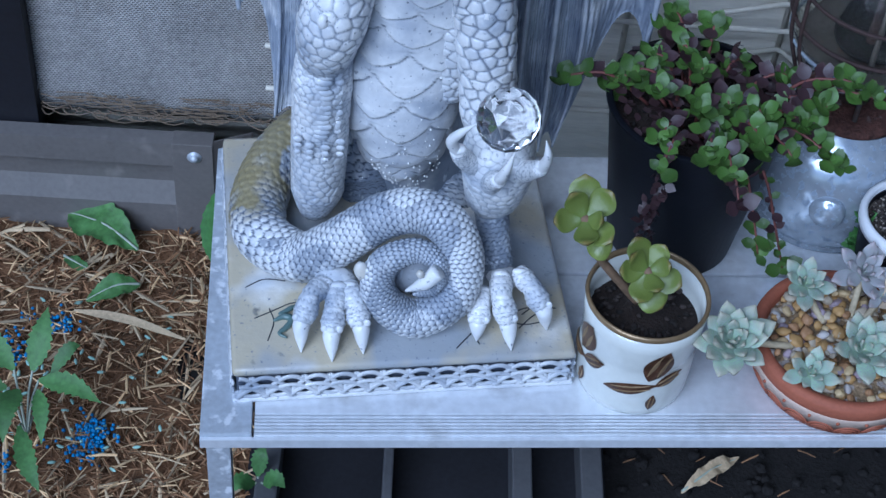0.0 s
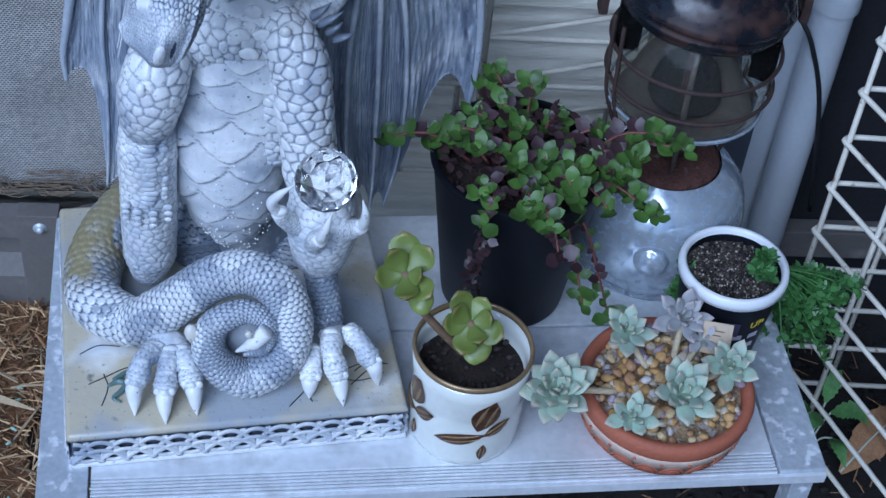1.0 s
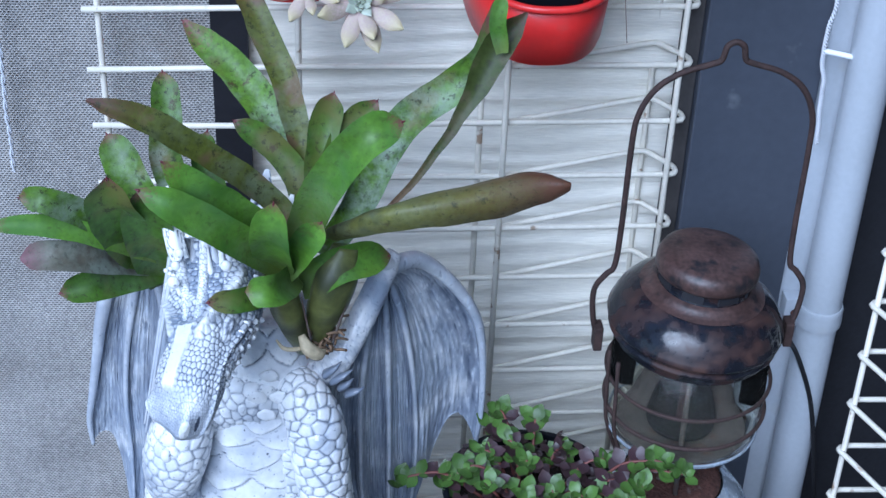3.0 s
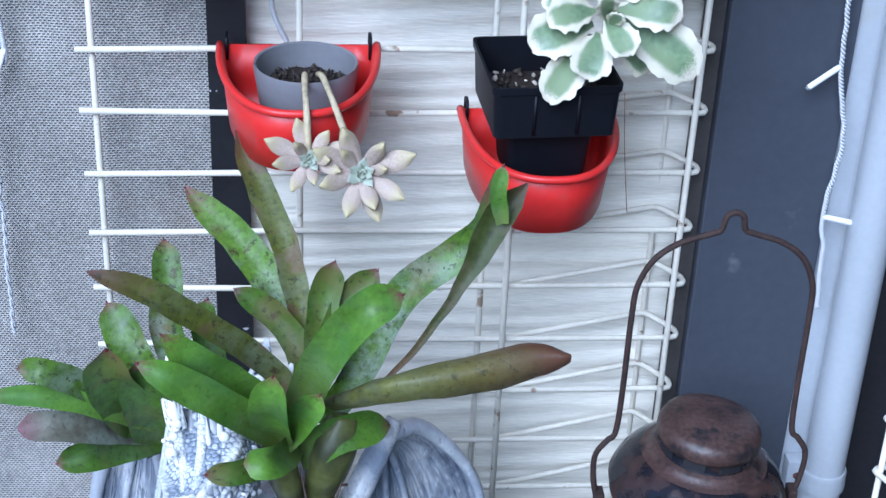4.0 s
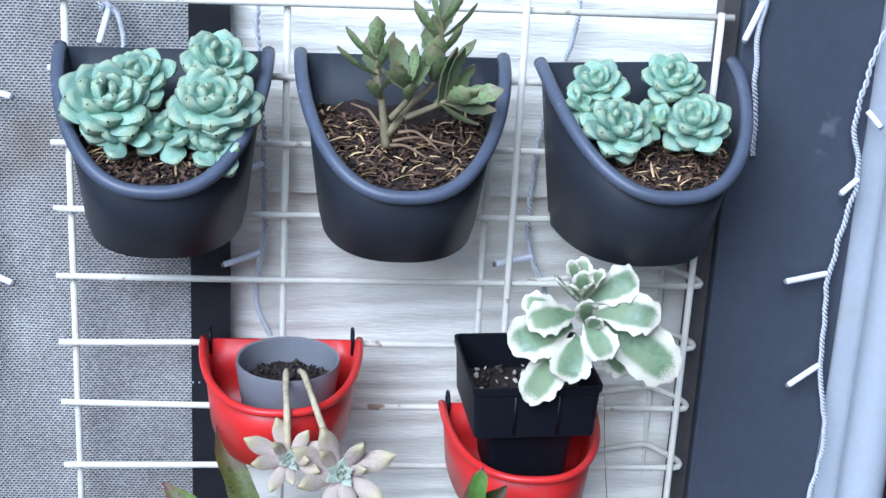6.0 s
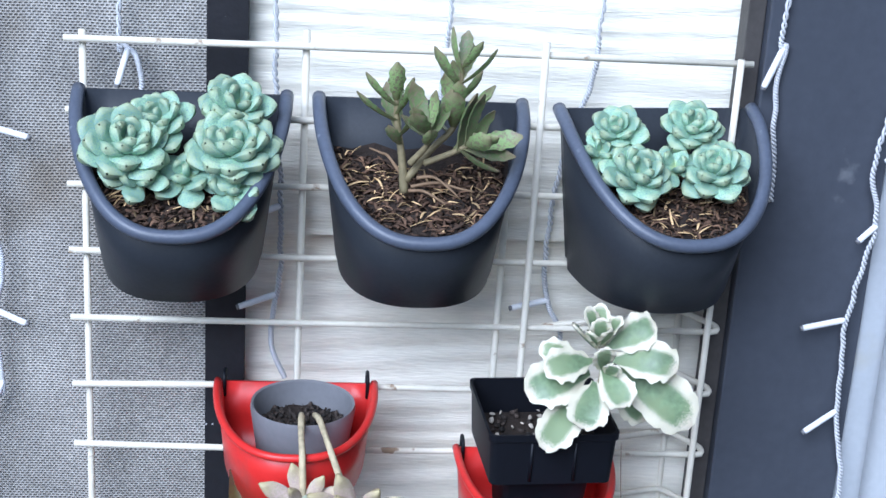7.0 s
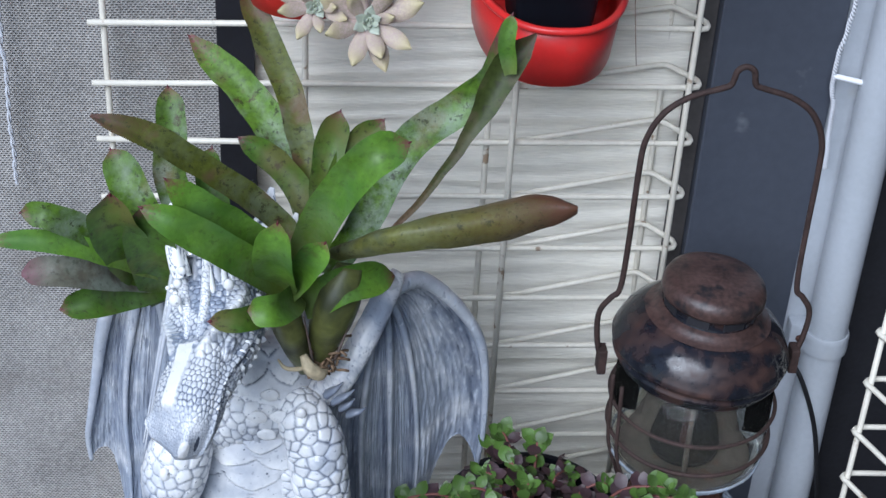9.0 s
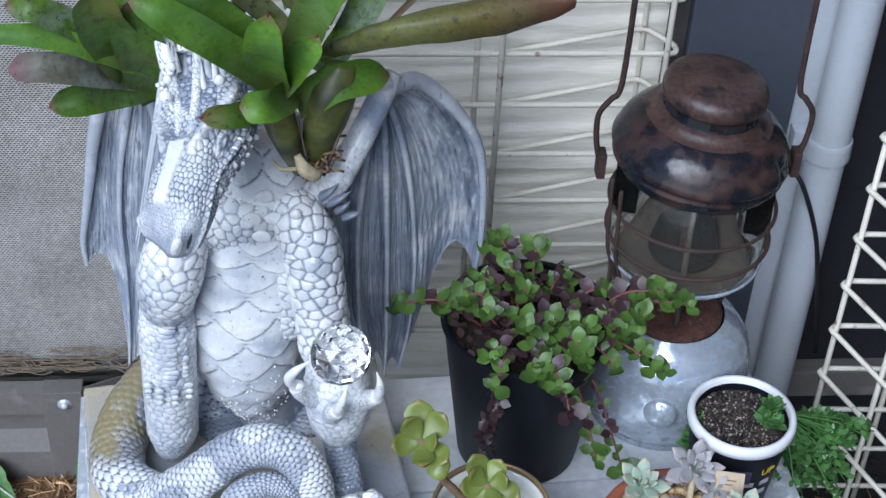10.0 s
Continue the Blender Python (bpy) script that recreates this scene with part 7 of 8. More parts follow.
for foot, tip, w, lift in (((0.414, -0.112, 0.832), (0.373, -0.128, 0.829), 0.0105, 0.006), ((0.413, -0.108, 0.819), (0.362, -0.122, 0.805), 0.0140, 0.008), ((0.410, -0.108, 0.803), (0.377, -0.130, 0.762), 0.0120, 0.006),
                           ((0.416, -0.116, 0.815), (0.405, -0.138, 0.785), 0.0125, 0.004), ((0.421, -0.118, 0.827), (0.436, -0.146, 0.808), 0.0105, 0.004), ((0.424, -0.105, 0.839), (0.463, -0.105, 0.861), 0.0110, 0.005),
                           ((0.428, -0.108, 0.831), (0.480, -0.122, 0.829), 0.0120, 0.009), ((0.432, -0.106, 0.824), (0.496, -0.122, 0.779), 0.0165, 0.010), ((0.430, -0.102, 0.810), (0.461, -0.110, 0.778), 0.0095, 0.004),
                           ((0.410, -0.100, 0.824), (0.372, -0.100, 0.836), 0.0080, 0.004), ((0.420, -0.122, 0.829), (0.415, -0.140, 0.856), 0.0072, 0.002), ((0.424, -0.120, 0.824), (0.426, -0.140, 0.842), 0.0056, 0.002),
                           ((0.416, -0.110, 0.842), (0.394, -0.118, 0.866), 0.0072, 0.0), ((0.418, -0.106, 0.842), (0.407, -0.102, 0.874), 0.0066, 0.0), ((0.418, -0.112, 0.846), (0.413, -0.124, 0.874), 0.0066, 0.001),
                           ((0.420, -0.108, 0.842), (0.433, -0.110, 0.870), 0.0074, 0.0), ((0.418, -0.112, 0.846), (0.424, -0.124, 0.866), 0.0052, 0.0), ((0.416, -0.112, 0.846), (0.405, -0.126, 0.864), 0.0050, 0.0), ((0.419, -0.104, 0.842), (0.419, -0.092, 0.873), 0.0062, 0.0)):
    start, t = Vector(foot), Vector(tip)
    side = Vector((0, -0.86, 0.5)) if lift else (Vector((0.417, -0.112, 0.90)) - start.lerp(t, 0.7))
    g = strap([start, start.lerp(t, 0.4) + Vector((0, -0.003, lift * 0.5)), start.lerp(t, 0.75) + Vector((0, -0.003, lift * 0.6)), t], [w * 0.24, w * 0.48, w * 0.82, w * 1.12, w * 1.30, w * 1.36, w * 1.32, w * 1.16, w * 0.84, w * 0.28], side, 0.0014, 0.26, 40, 10)
    q = np.linspace(-1, 1, 11)
    g.tint = np.tile(np.abs(q), 80).tolist()
    for i in range(40):
        k = 1 + 0.07 * (abs(math.sin(i * 0.62 + w * 900)) - 0.5) * min(1.0, max(0.0, (i - 14) / 4))
        mid = Vector(g.v[i * 11 + 5])
        for o in (0, 440):
            for j in range(11):
                p = Vector(g.v[o + i * 11 + j])
                wave = 0.0010 * math.sin(i * 0.62 + j) * (abs(j - 5) / 5) ** 2 * min(1.0, w / 0.01)
                g.v[o + i * 11 + j] = tuple(mid + (p - mid) * (1 + (k - 1) * abs(j - 5) / 5) + Vector((0, wave, wave)))
    part("leaf", g, M_varieg, plant)
part("dry_thread", tube([(0.440, -0.128, 0.768), (0.444, -0.130, 0.72), (0.452, -0.128, 0.66)], 0.0004, 4, 12), M_stem, plant)

# ghost plant hanging from the grey cup
plant = thing("ghost_plant", (0.192, -0.07, 0.750), "pale pink-grey succulent rosettes trailing from a cup", "succulent")
for c, n, size, seed, path in (((0.188, -0.15, 0.72), 10, 0.0360, 21, [(0.185, -0.066, 0.756), (0.185, -0.092, 0.766), (0.185, -0.112, 0.765), (0.186, -0.138, 0.762), (0.187, -0.147, 0.743)]), ((0.229, -0.152, 0.709), 11, 0.0455, 22, [(0.196, -0.066, 0.756), (0.199, -0.092, 0.766), (0.203, -0.112, 0.765), (0.208, -0.138, 0.762), (0.217, -0.147, 0.74)])):
    part("stem", tube(path + [c], [0.0026, 0.0028, 0.0025, 0.0029, 0.0024], 8, 30), M_pale_stem, plant, "bare scarred stem")
    rosette(plant, c, (0.1, -0.85, 0.45), n, size, L_ghost, 4, 50, S_mint, seed, 0.2, 0.55)
    rosette(plant, Vector(c) + Vector((0.0, -0.004, 0.002)), (0.1, -0.85, 0.45), 13, size * 0.34, L_mint, 25, 80, S_mint, seed + 5)

# jade cutting in the ceramic planter
plant = thing("jade_plant", (0.325, -0.385, 0.170), "leaning jade plant cutting with glossy paddle leaves", "succulent")
J0, J1 = Vector((0.281, -0.395, 0.251)), Vector((0.331, -0.39, 0.2))
part("stem", tube([(0.335, -0.385, 0.168), (0.303, -0.392, 0.215), J0, (0.27, -0.395, 0.278)], [0.0042, 0.0038, 0.0032, 0.0022], 8, 24), M_stem, plant, "brown woody stem")
part("stem", tube([(0.338, -0.385, 0.168), J1, (0.332, -0.392, 0.223)], [0.004, 0.0032, 0.0022], 8, 14), M_stem, plant)
L_paddle = unit_leaf("paddle_leaf", [0.10, 0.17, 0.25, 0.32, 0.37, 0.395, 0.39, 0.345, 0.25, 0.02], 0.085, 0.16, S_jade, 16, 6, 0.12)
for centre, axis, n, size, seed in (((0.277, -0.398, 0.276), (-0.12, -0.60, 0.80), 7, 0.0310, 51), ((0.334, -0.398, 0.221), (0.05, -0.55, 0.83), 8, 0.0290, 52)):
    rosette(plant, centre, axis, n, size, L_paddle, -8, 50, M_stem, seed, 0.15, 0.62)
for base, tip, w in ((J0, (0.301, -0.404, 0.252), 0.0095), (J1, (0.349, -0.412, 0.192), 0.0100)):
    b, t = Vector(base), Vector(tip)
    g = strap([b, b.lerp(t, 0.5) + Vector((0, -0.004, 0.002)), t], [w * 0.28, w * 0.55, w * 0.84, w * 1.06, w * 1.2, w * 1.26, w * 1.24, w * 1.12, w * 0.86, w * 0.08], (0, -0.7, 0.7), 0.0030, 0.10, 24, 8)
    part("leaf", g, S_jade, plant)

# rosettes and pebbles in the terracotta bowl
def pebble_mat():
    m = mat("pebbles", (0.4, 0.3, 0.2), 0.55, var=0.15, scale=60, grain=300, bump=0.15)
    n, l, b = nodes_of(m)
    info, ramp, mul = n.new("ShaderNodeObjectInfo"), n.new("ShaderNodeValToRGB"), n.new("ShaderNodeMix")
    e = ramp.color_ramp.elements
    ramp.color_ramp.interpolation = "CONSTANT"
    e[0].position, e[0].color = 0.0, (0.46, 0.28, 0.10, 1)
    e[1].position, e[1].color = 0.30, (0.56, 0.42, 0.22, 1)
    for pos, col in ((0.50, (0.36, 0.20, 0.09)), (0.60, (0.52, 0.44, 0.32)), (0.84, (0.38, 0.30, 0.34)), (0.93, (0.58, 0.53, 0.49))):
        e.new(pos).color = (*col, 1)
    l.new(info.outputs["Random"], ramp.inputs[0])
    mul.data_type, mul.blend_type = "RGBA", "MULTIPLY"
    mul.inputs["Factor"].default_value = 0.0
    l.new(ramp.outputs[0], mul.inputs["A"]), l.new(mul.outputs["Result"], b.inputs["Base Color"])
    return m
M_pebble = pebble_mat()
stones = [blob((0, 0, 0), 1, (1, 0.75 + 0.05 * k, 0.6), 9, 6, None, 0.45, k).mesh("pebble", M_pebble) for k in range(7)]
BC = (0.512, -0.392)
for k in range(300):
    a, rr_ = rng.uniform(0, 6.283), 0.065 * math.sqrt(rng.random())
    piece("pebble", stones[k % 7], bowl, Matrix.Translation((BC[0] + rr_ * math.cos(a), BC[1] + rr_ * math.sin(a), TABLE + 0.057 + 0.004 * (k % 3))) @ Euler((rng.uniform(-0.6, 0.6), rng.uniform(-0.6, 0.6), a * 3)).to_matrix().to_4x4() @ Matrix.Scale(rng.uniform(0.0030, 0.0068), 4))
plant = thing("succulent", (0.512, -0.392, 0.145), "powdery blue and pink rosettes rooted among pebbles", "succulent")
for c, n, size, seed, shape, core in (((0.41, -0.419, 0.165), 30, 0.036, 31, L_point, S_blue), ((0.477, -0.357, 0.172), 16, 0.027, 32, L_point, S_blue), ((0.529, -0.34, 0.172), 18, 0.031, 33, L_pink, S_pink), ((0.516, -0.424, 0.17), 20, 0.033, 34, L_point, S_blue), ((0.47, -0.45, 0.168), 14, 0.024, 35, L_point, S_blue), ((0.562, -0.394, 0.17), 18, 0.028, 36, L_point, S_blue), ((0.545, -0.358, 0.165), 8, 0.020, 37, L_pink, S_pink)):
    rosette(plant, c, (0.12 * math.sin(seed), -0.38, 0.92), n, size, shape, 2, 78, core, seed)
    end = (BC[0] + (c[0] - BC[0]) * 0.45, BC[1] + (c[1] - BC[1]) * 0.45, TABLE + 0.062)
    part("stem", tube([c, ((c[0] + end[0]) / 2, (c[1] + end[1]) / 2, TABLE + 0.072), end], 0.0030, 8, 12), M_pale_stem, plant)
M_card = mat("tan_card", (0.50, 0.40, 0.28), 0.8, var=0.12, bump=0.1)
tag = thing("plant_label", (0.556, -0.361, 0.15), "tan card plant label with faded writing", "label")
LT = Matrix.Translation((0.556, -0.36, 0.168)) @ Euler((radians(50), 0, radians(-12))).to_matrix().to_4x4()
part("card", box(-0.013, 0.013, -0.014, 0.014, -0.0005, 0.0005, 0.0004).move(LT), M_card, tag, smooth=False)
for k in range(2):
    part("writing", box(-0.007, 0.006 - 0.003 * k, 0.006 - 0.004 * k, 0.007 - 0.004 * k, 0.0006, 0.0008).move(LT), M_stem, tag, smooth=False)

# trailing plant in the tall black pot
L_round = unit_leaf("round_leaf", [0.04, 0.16, 0.26, 0.325, 0.36, 0.365, 0.33, 0.25, 0.14, 0.01], 0.02, 0.12, S_trail, 11, 6, 0.15)
L_young = unit_leaf("young_leaf", [0.04, 0.16, 0.26, 0.325, 0.355, 0.35, 0.30, 0.22, 0.12, 0.01], 0.02, 0.12, S_young, 11, 6, 0.15)
L_dark = unit_leaf("dark_leaf", [0.06, 0.26, 0.38, 0.40, 0.34, 0.2, 0.02], 0.02, 0.10, S_purple, 8, 4, 0.15)
plant = thing("trailing_plant", (0.386, -0.222, 0.236), "trailing plant with paired round leaves and reddish stems", "plant")
ENDS = [(0.263, -0.215, 0.256), (0.309, -0.22, 0.263), (0.341, -0.2, 0.276), (0.362, -0.16, 0.293), (0.395, -0.17, 0.291), (0.424, -0.18, 0.258), (0.458, -0.22, 0.278), (0.479, -0.27, 0.292), (0.518, -0.262, 0.298), (0.487, -0.305, 0.263), (0.451, -0.31, 0.269), (0.423, -0.315, 0.288), (0.398, -0.335, 0.271), (0.382, -0.32, 0.273), (0.346, -0.31, 0.247), (0.372, -0.285, 0.294), (0.34, -0.26, 0.288), (0.428, -0.28, 0.285), (0.399, -0.27, 0.286), (0.474, -0.3, 0.128), (0.444, -0.315, 0.16), (0.344, -0.29, 0.262), (0.462, -0.28, 0.278), (0.324, -0.22, 0.273), (0.379, -0.23, 0.288), (0.5, -0.255, 0.308), (0.412, -0.33, 0.231), (0.366, -0.2, 0.289)]
extra = random.Random(61)
ENDS += [(x + extra.uniform(-0.016, 0.016), y + extra.uniform(-0.012, 0.02), z - extra.uniform(0.004, 0.022)) for x, y, z in ENDS[1:19:2]]
for k, end in enumerate(ENDS):
    rs = random.Random(100 + k)
    e = Vector(end)
    s0 = Vector((0.386, -0.222, 0.238)) + Vector((e.x - 0.386, e.y + 0.222, 0)) * 0.35
    reach = (e - s0).length
    pts = [s0, s0.lerp(e, 0.45) + Vector((0, 0, 0.018 + 0.12 * max(0, reach - 0.06))), s0.lerp(e, 0.8) + Vector((0, 0, 0.012)), e]
    stem = part("stem", tube(pts, [0.0016, 0.0013, 0.0008], 6, 16), M_red_stem, plant)
    c = curve_points(pts, 50)
    nodes = 5 + int(reach / 0.030)
    for i in range(nodes):
        w = 0.30 + 0.70 * i / (nodes - 1)
        p = Vector(c[min(49, int(w * 49))])
        up = Vector((rs.uniform(-0.35, 0.35), -0.35 + rs.uniform(-0.3, 0.3), 0.9)).normalized()
        turn = up.to_track_quat("Z", "Y").to_matrix().to_4x4()
        last = i == nodes - 1
        for j in range(4 if last else 2):
            size = rs.uniform(0.0100, 0.0175) * (1.18 if last else 1.0) * (0.66 if last and j > 1 else 1.0)
            if k in (5, 14, 19, 26) and i < nodes - 1:
                size *= 0.7
            m = Matrix.Translation(p) @ turn @ Matrix.Rotation(radians(i * 90 + 45 * (k % 2) + 180 * j + (90 if j > 1 else 0) + rs.uniform(-15, 15)), 4, "Z") @ Matrix.Rotation(radians(-rs.uniform(2, 24) - (35 if j > 1 else 0)), 4, "Y") @ Matrix.Scale(size, 4)
            piece("leaf", L_dark if (w < 0.66 and rs.random() < 0.50) or k == 26 else L_young if last and j > 1 else L_round, stem, m)
under_leaves = Geo()
dark_unit = strap([(0, 0, 0), (0.5, 0, 0.03), (1, 0, 0.1)], [0.06, 0.3, 0.4, 0.38, 0.2, 0.02], (0, 0, 1), 0.02, 0.15, 6, 4)
for k in range(230):
    a, r = rng.uniform(0, 6.283), 0.072 * math.sqrt(rng.random())
    m = Matrix.Translation((0.386 + r * math.cos(a), -0.222 + r * math.sin(a), 0.240 + rng.uniform(0, 0.028))) @ Euler((rng.uniform(-0.6, 0.6), rng.uniform(-0.6, 0.6), rng.uniform(0, 6.3))).to_matrix().to_4x4() @ Matrix.Scale(rng.uniform(0.008, 0.014), 4)
    under_leaves.add([m @ Vector(v) for v in dark_unit.v], dark_unit.f)
for k in range(60):
    w = k / 59
    m = Matrix.Translation(Vector((0.349, -0.305, 0.242)).lerp(Vector((0.345, -0.305, 0.156)), w) + Vector((rng.uniform(-0.006, 0.006), rng.uniform(-0.006, 0.004), 0))) @ Euler((rng.uniform(-1.2, 1.2), rng.uniform(-1.2, 1.2), rng.uniform(0, 6.3))).to_matrix().to_4x4() @ Matrix.Scale(rng.uniform(0.006, 0.011), 4)
    under_leaves.add([m @ Vector(v) for v in dark_unit.v], dark_unit.f)
tagged(part("undergrowth", under_leaves, S_purple, plant, "small purple-brown older leaves"), kind="stuff")

# bushy small-leaved plant spilling from the plastic tub
plant = thing("stonecrop", (0.60, -0.285, 0.180), "bushy bright green small-leaved plant spilling from a tub", "plant")
tiny = strap([(0, 0, 0), (0.5, 0, 0.02), (1, 0, 0.1)], [0.08, 0.2, 0.27, 0.28, 0.2, 0.03], (0, 0, 1), 0.03, 0.1, 5, 3)
foliage = Geo()
for k in range(64):
    rs = random.Random(300 + k)
    if k < 50:
        e = Vector((0.678, -0.262, 0.091)) + Vector((rs.gauss(0, 0.019), rs.gauss(0, 0.016), rs.gauss(0, 0.030)))
        s0 = Vector((0.622, -0.280, 0.178))
    elif k < 57:
        e = Vector((0.597, -0.306, 0.2)) + Vector((rs.gauss(0, 0.006), rs.gauss(0, 0.005), rs.gauss(0, 0.006)))
        s0 = Vector(e) + Vector((0, 0, -0.02))
    else:
        e = Vector((0.538, -0.27, 0.138)) + Vector((rs.gauss(0, 0.010), rs.gauss(0, 0.006), rs.gauss(0, 0.005)))
        s0 = Vector((0.545, -0.285, 0.188))
    pts = [s0, s0.lerp(e, 0.55) + Vector((0, 0, 0.008)), e]
    if k < 50 or k > 56:
        part("stem", tube(pts, 0.0007, 5, 8), S_bush, plant)
    c = curve_points(pts, 20)
    for i in range(7):
        p = Vector(c[12 + i if k < 50 else 19]) + Vector((rs.gauss(0, 0.001), rs.gauss(0, 0.001), 0.001 * i))
        for j in range(3):
            m = Matrix.Translation(p) @ Euler((rs.uniform(-0.7, 0.7), rs.uniform(-0.9, 0.3), rs.uniform(0, 6.3))).to_matrix().to_4x4() @ Matrix.Scale(rs.uniform(0.0075, 0.0115), 4)
            foliage.add([m @ Vector(v) for v in tiny.v], tiny.f)
tagged(part("foliage", foliage, S_bush, plant), kind="stuff")

# printing on the tub
M_yellow = mat("yellow_print", (0.62, 0.50, 0.03), 0.5, var=0.05, bump=0.0)
M_print = mat("pale_print", (0.55, 0.51, 0.58), 0.5, var=0.05, bump=0.0)
M_violet = mat("violet_print", (0.06, 0.05, 0.10), 0.5, var=0.05, bump=0.0)
def on_tub(az, z):
    r = 0.0362 + 0.0115 * (z - 0.002) / 0.100 + 0.0004
    return Matrix.Translation((0.580 + r * math.cos(az), -0.289 + r * math.sin(az), TABLE + z)) @ Matrix.Rotation(az + math.pi / 2, 4, "Z") @ Matrix.Rotation(radians(90 + 6), 4, "X")
txt = bpy.data.curves.new("word", "FONT")
txt.body, txt.size, txt.extrude, txt.align_x = "UP", 0.0125, 0.0002, "CENTER"
word_ob = bpy.data.objects.new("word_source", txt)
word = bpy.data.meshes.new_from_object(word_ob)
bpy.data.objects.remove(word_ob)
word.materials.clear(), word.materials.append(M_yellow)
piece("word", word, tub, on_tub(radians(-62), 0.066))["label"] = "yellow printed word"
for az, z, w, h, mt in ((-62, 0.054, 0.010, 0.006, M_print), (-84, 0.054, 0.010, 0.006, M_print), (-66, 0.040, 0.014, 0.006, M_print), (-96, 0.066, 0.018, 0.018, M_violet), (-98, 0.040, 0.014, 0.006, M_print)):
    part("print_bar", box(-w / 2, w / 2, -h / 2, h / 2, 0, 0.0004).move(on_tub(radians(az), z)), mt, tub, smooth=False)

# ---- fairy lights ----
def cable(ob, pts, seed=0):
    c = curve_points(pts, max(30, int(sum((Vector(a) - Vector(b)).length for a, b in zip(pts, pts[1:])) / 0.0016)))
    c = c + np.array([tuple(0.0022 * noise.noise_vector(Vector(p) * 55)) for p in c]) * np.array((1, 0.2, 0.6))
    t, s, m = frames(c)
    ang = np.arange(len(c)) * 0.0016 / 0.0100 * 2 * np.pi
    for off in (0, math.pi):
        q = c + 0.0015 * (np.cos(ang + off)[:, None] * s + np.sin(ang + off)[:, None] * m)
        n = 6
        tt, ss, mm = frames(q)
        a = np.linspace(0, 2 * np.pi, n, endpoint=False)
        ring = q[:, None] + 0.0012 * (np.cos(a)[None, :, None] * ss[:, None] + np.sin(a)[None, :, None] * mm[:, None])
        f = [(i * n + j, i * n + (j + 1) % n, (i + 1) * n + (j + 1) % n, (i + 1) * n + j) for i in range(len(q) - 1) for j in range(n)]
        part("wire", Geo().add(ring.reshape(-1, 3).tolist(), f), M_cable, ob)


def bulb(ob, a, b):
    a, b = Vector(a), Vector(b)
    lamp = part("bulb", tube([a, a.lerp(b, 0.15), a.lerp(b, 0.9), b], [0.0022, 0.0028, 0.0028, 0.0024], 10, 12), M_bulb, ob, "milky white light tube")
    part("cap", tube([b.lerp(a, 0.05), b + (b - a).normalized() * 0.0022], 0.0022, 10, 3), M_grey_plastic, lamp)


for name, pts, bulbs in (
        ("cord", [(0.735, -0.004, 1.30), (0.657, -0.004, 1.004), (0.661, -0.004, 0.916), (0.649, -0.004, 0.824), (0.653, -0.004, 0.739), (0.666, -0.004, 0.666), (0.66, -0.006, 0.597), (0.666, -0.006, 0.541), (0.671, -0.006, 0.487)],
         (((0.662, -0.004, 0.914), (0.647, -0.008, 0.901)), ((0.647, -0.004, 0.826), (0.609, -0.01, 0.82)), ((0.652, -0.004, 0.738), (0.624, -0.01, 0.72)), ((0.659, -0.006, 0.587), (0.696, -0.01, 0.58)), ((0.661, -0.004, 0.974), (0.672, -0.01, 0.962)))),
        ("cord", [(0.592, 0.004, 1.30), (0.568, 0.003, 1.086), (0.571, 0.003, 1.063), (0.567, 0.003, 1.03), (0.571, 0.003, 0.989), (0.576, 0.003, 0.931)], (((0.569, 0.003, 1.063), (0.555, -0.003, 1.031)),)),
        ("cord", [(-0.082, 0.020, 1.30), (-0.076, 0.02, 1.012), (-0.074, 0.02, 0.902), (-0.068, 0.02, 0.846), (-0.075, 0.02, 0.805), (-0.074, 0.02, 0.751), (-0.072, 0.02, 0.73), (-0.087, 0.02, 0.697), (-0.09, 0.02, 0.45)], (((-0.071, 0.02, 0.968), (-0.042, 0.012, 0.963)), ((-0.077, 0.02, 0.807), (-0.049, 0.012, 0.798)), ((-0.072, 0.02, 0.741), (-0.082, 0.012, 0.714)))),
        ("cord", [(0.045, 0.018, 1.30), (0.032, 0.018, 1.059), (0.035, 0.018, 1.043), (0.046, 0.01, 1.034), (0.049, 0.012, 1.01), (0.052, 0.014, 0.962)], (((0.039, 0.012, 1.04), (0.031, 0.004, 1.012)),)),
        ("cord", [(0.160, 0.030, 1.30), (0.156, 0.03, 1.057), (0.161, 0.03, 0.947), (0.164, 0.03, 0.855), (0.158, 0.03, 0.797), (0.16, 0.03, 0.764), (0.169, 0.03, 0.744)], (((0.16, 0.03, 0.823), (0.129, 0.022, 0.814)), ((0.162, 0.03, 0.904), (0.149, 0.022, 0.901)))),
        ("cord", [(0.30, 0.032, 1.30), (0.297, 0.032, 1.072), (0.294, 0.032, 1.044), (0.294, 0.032, 1.018), (0.294, 0.03, 0.977)], ()),
        ("cord", [(0.425, 0.032, 1.30), (0.422, 0.032, 1.078), (0.421, 0.032, 1.035), (0.412, 0.032, 0.998), (0.398, 0.032, 0.94), (0.392, 0.032, 0.862), (0.398, 0.032, 0.822), (0.411, 0.032, 0.793), (0.415, 0.032, 0.749)], (((0.398, 0.032, 0.823), (0.365, 0.024, 0.818)),))):
    zs_ = [p[2] for p in pts]
    if pts[0][0] > 0.7:
        pts = [(p[0] + 0.006, p[1], p[2]) for p in pts]
        bulbs = [[(q[0] + 0.006, q[1], q[2]) for q in b] for b in bulbs]
    string = thing("fairy_lights", pts[-1], "white twisted fairy-light cord with milky light tubes", "string lights", "fairy lights")
    cable(string, pts)
    for a, b in bulbs:
        bulb(string, a, b)
wire = thing("black_cord", (0.758, 0.0, -0.01), "thin black cable hanging beside the downpipe", "cable")
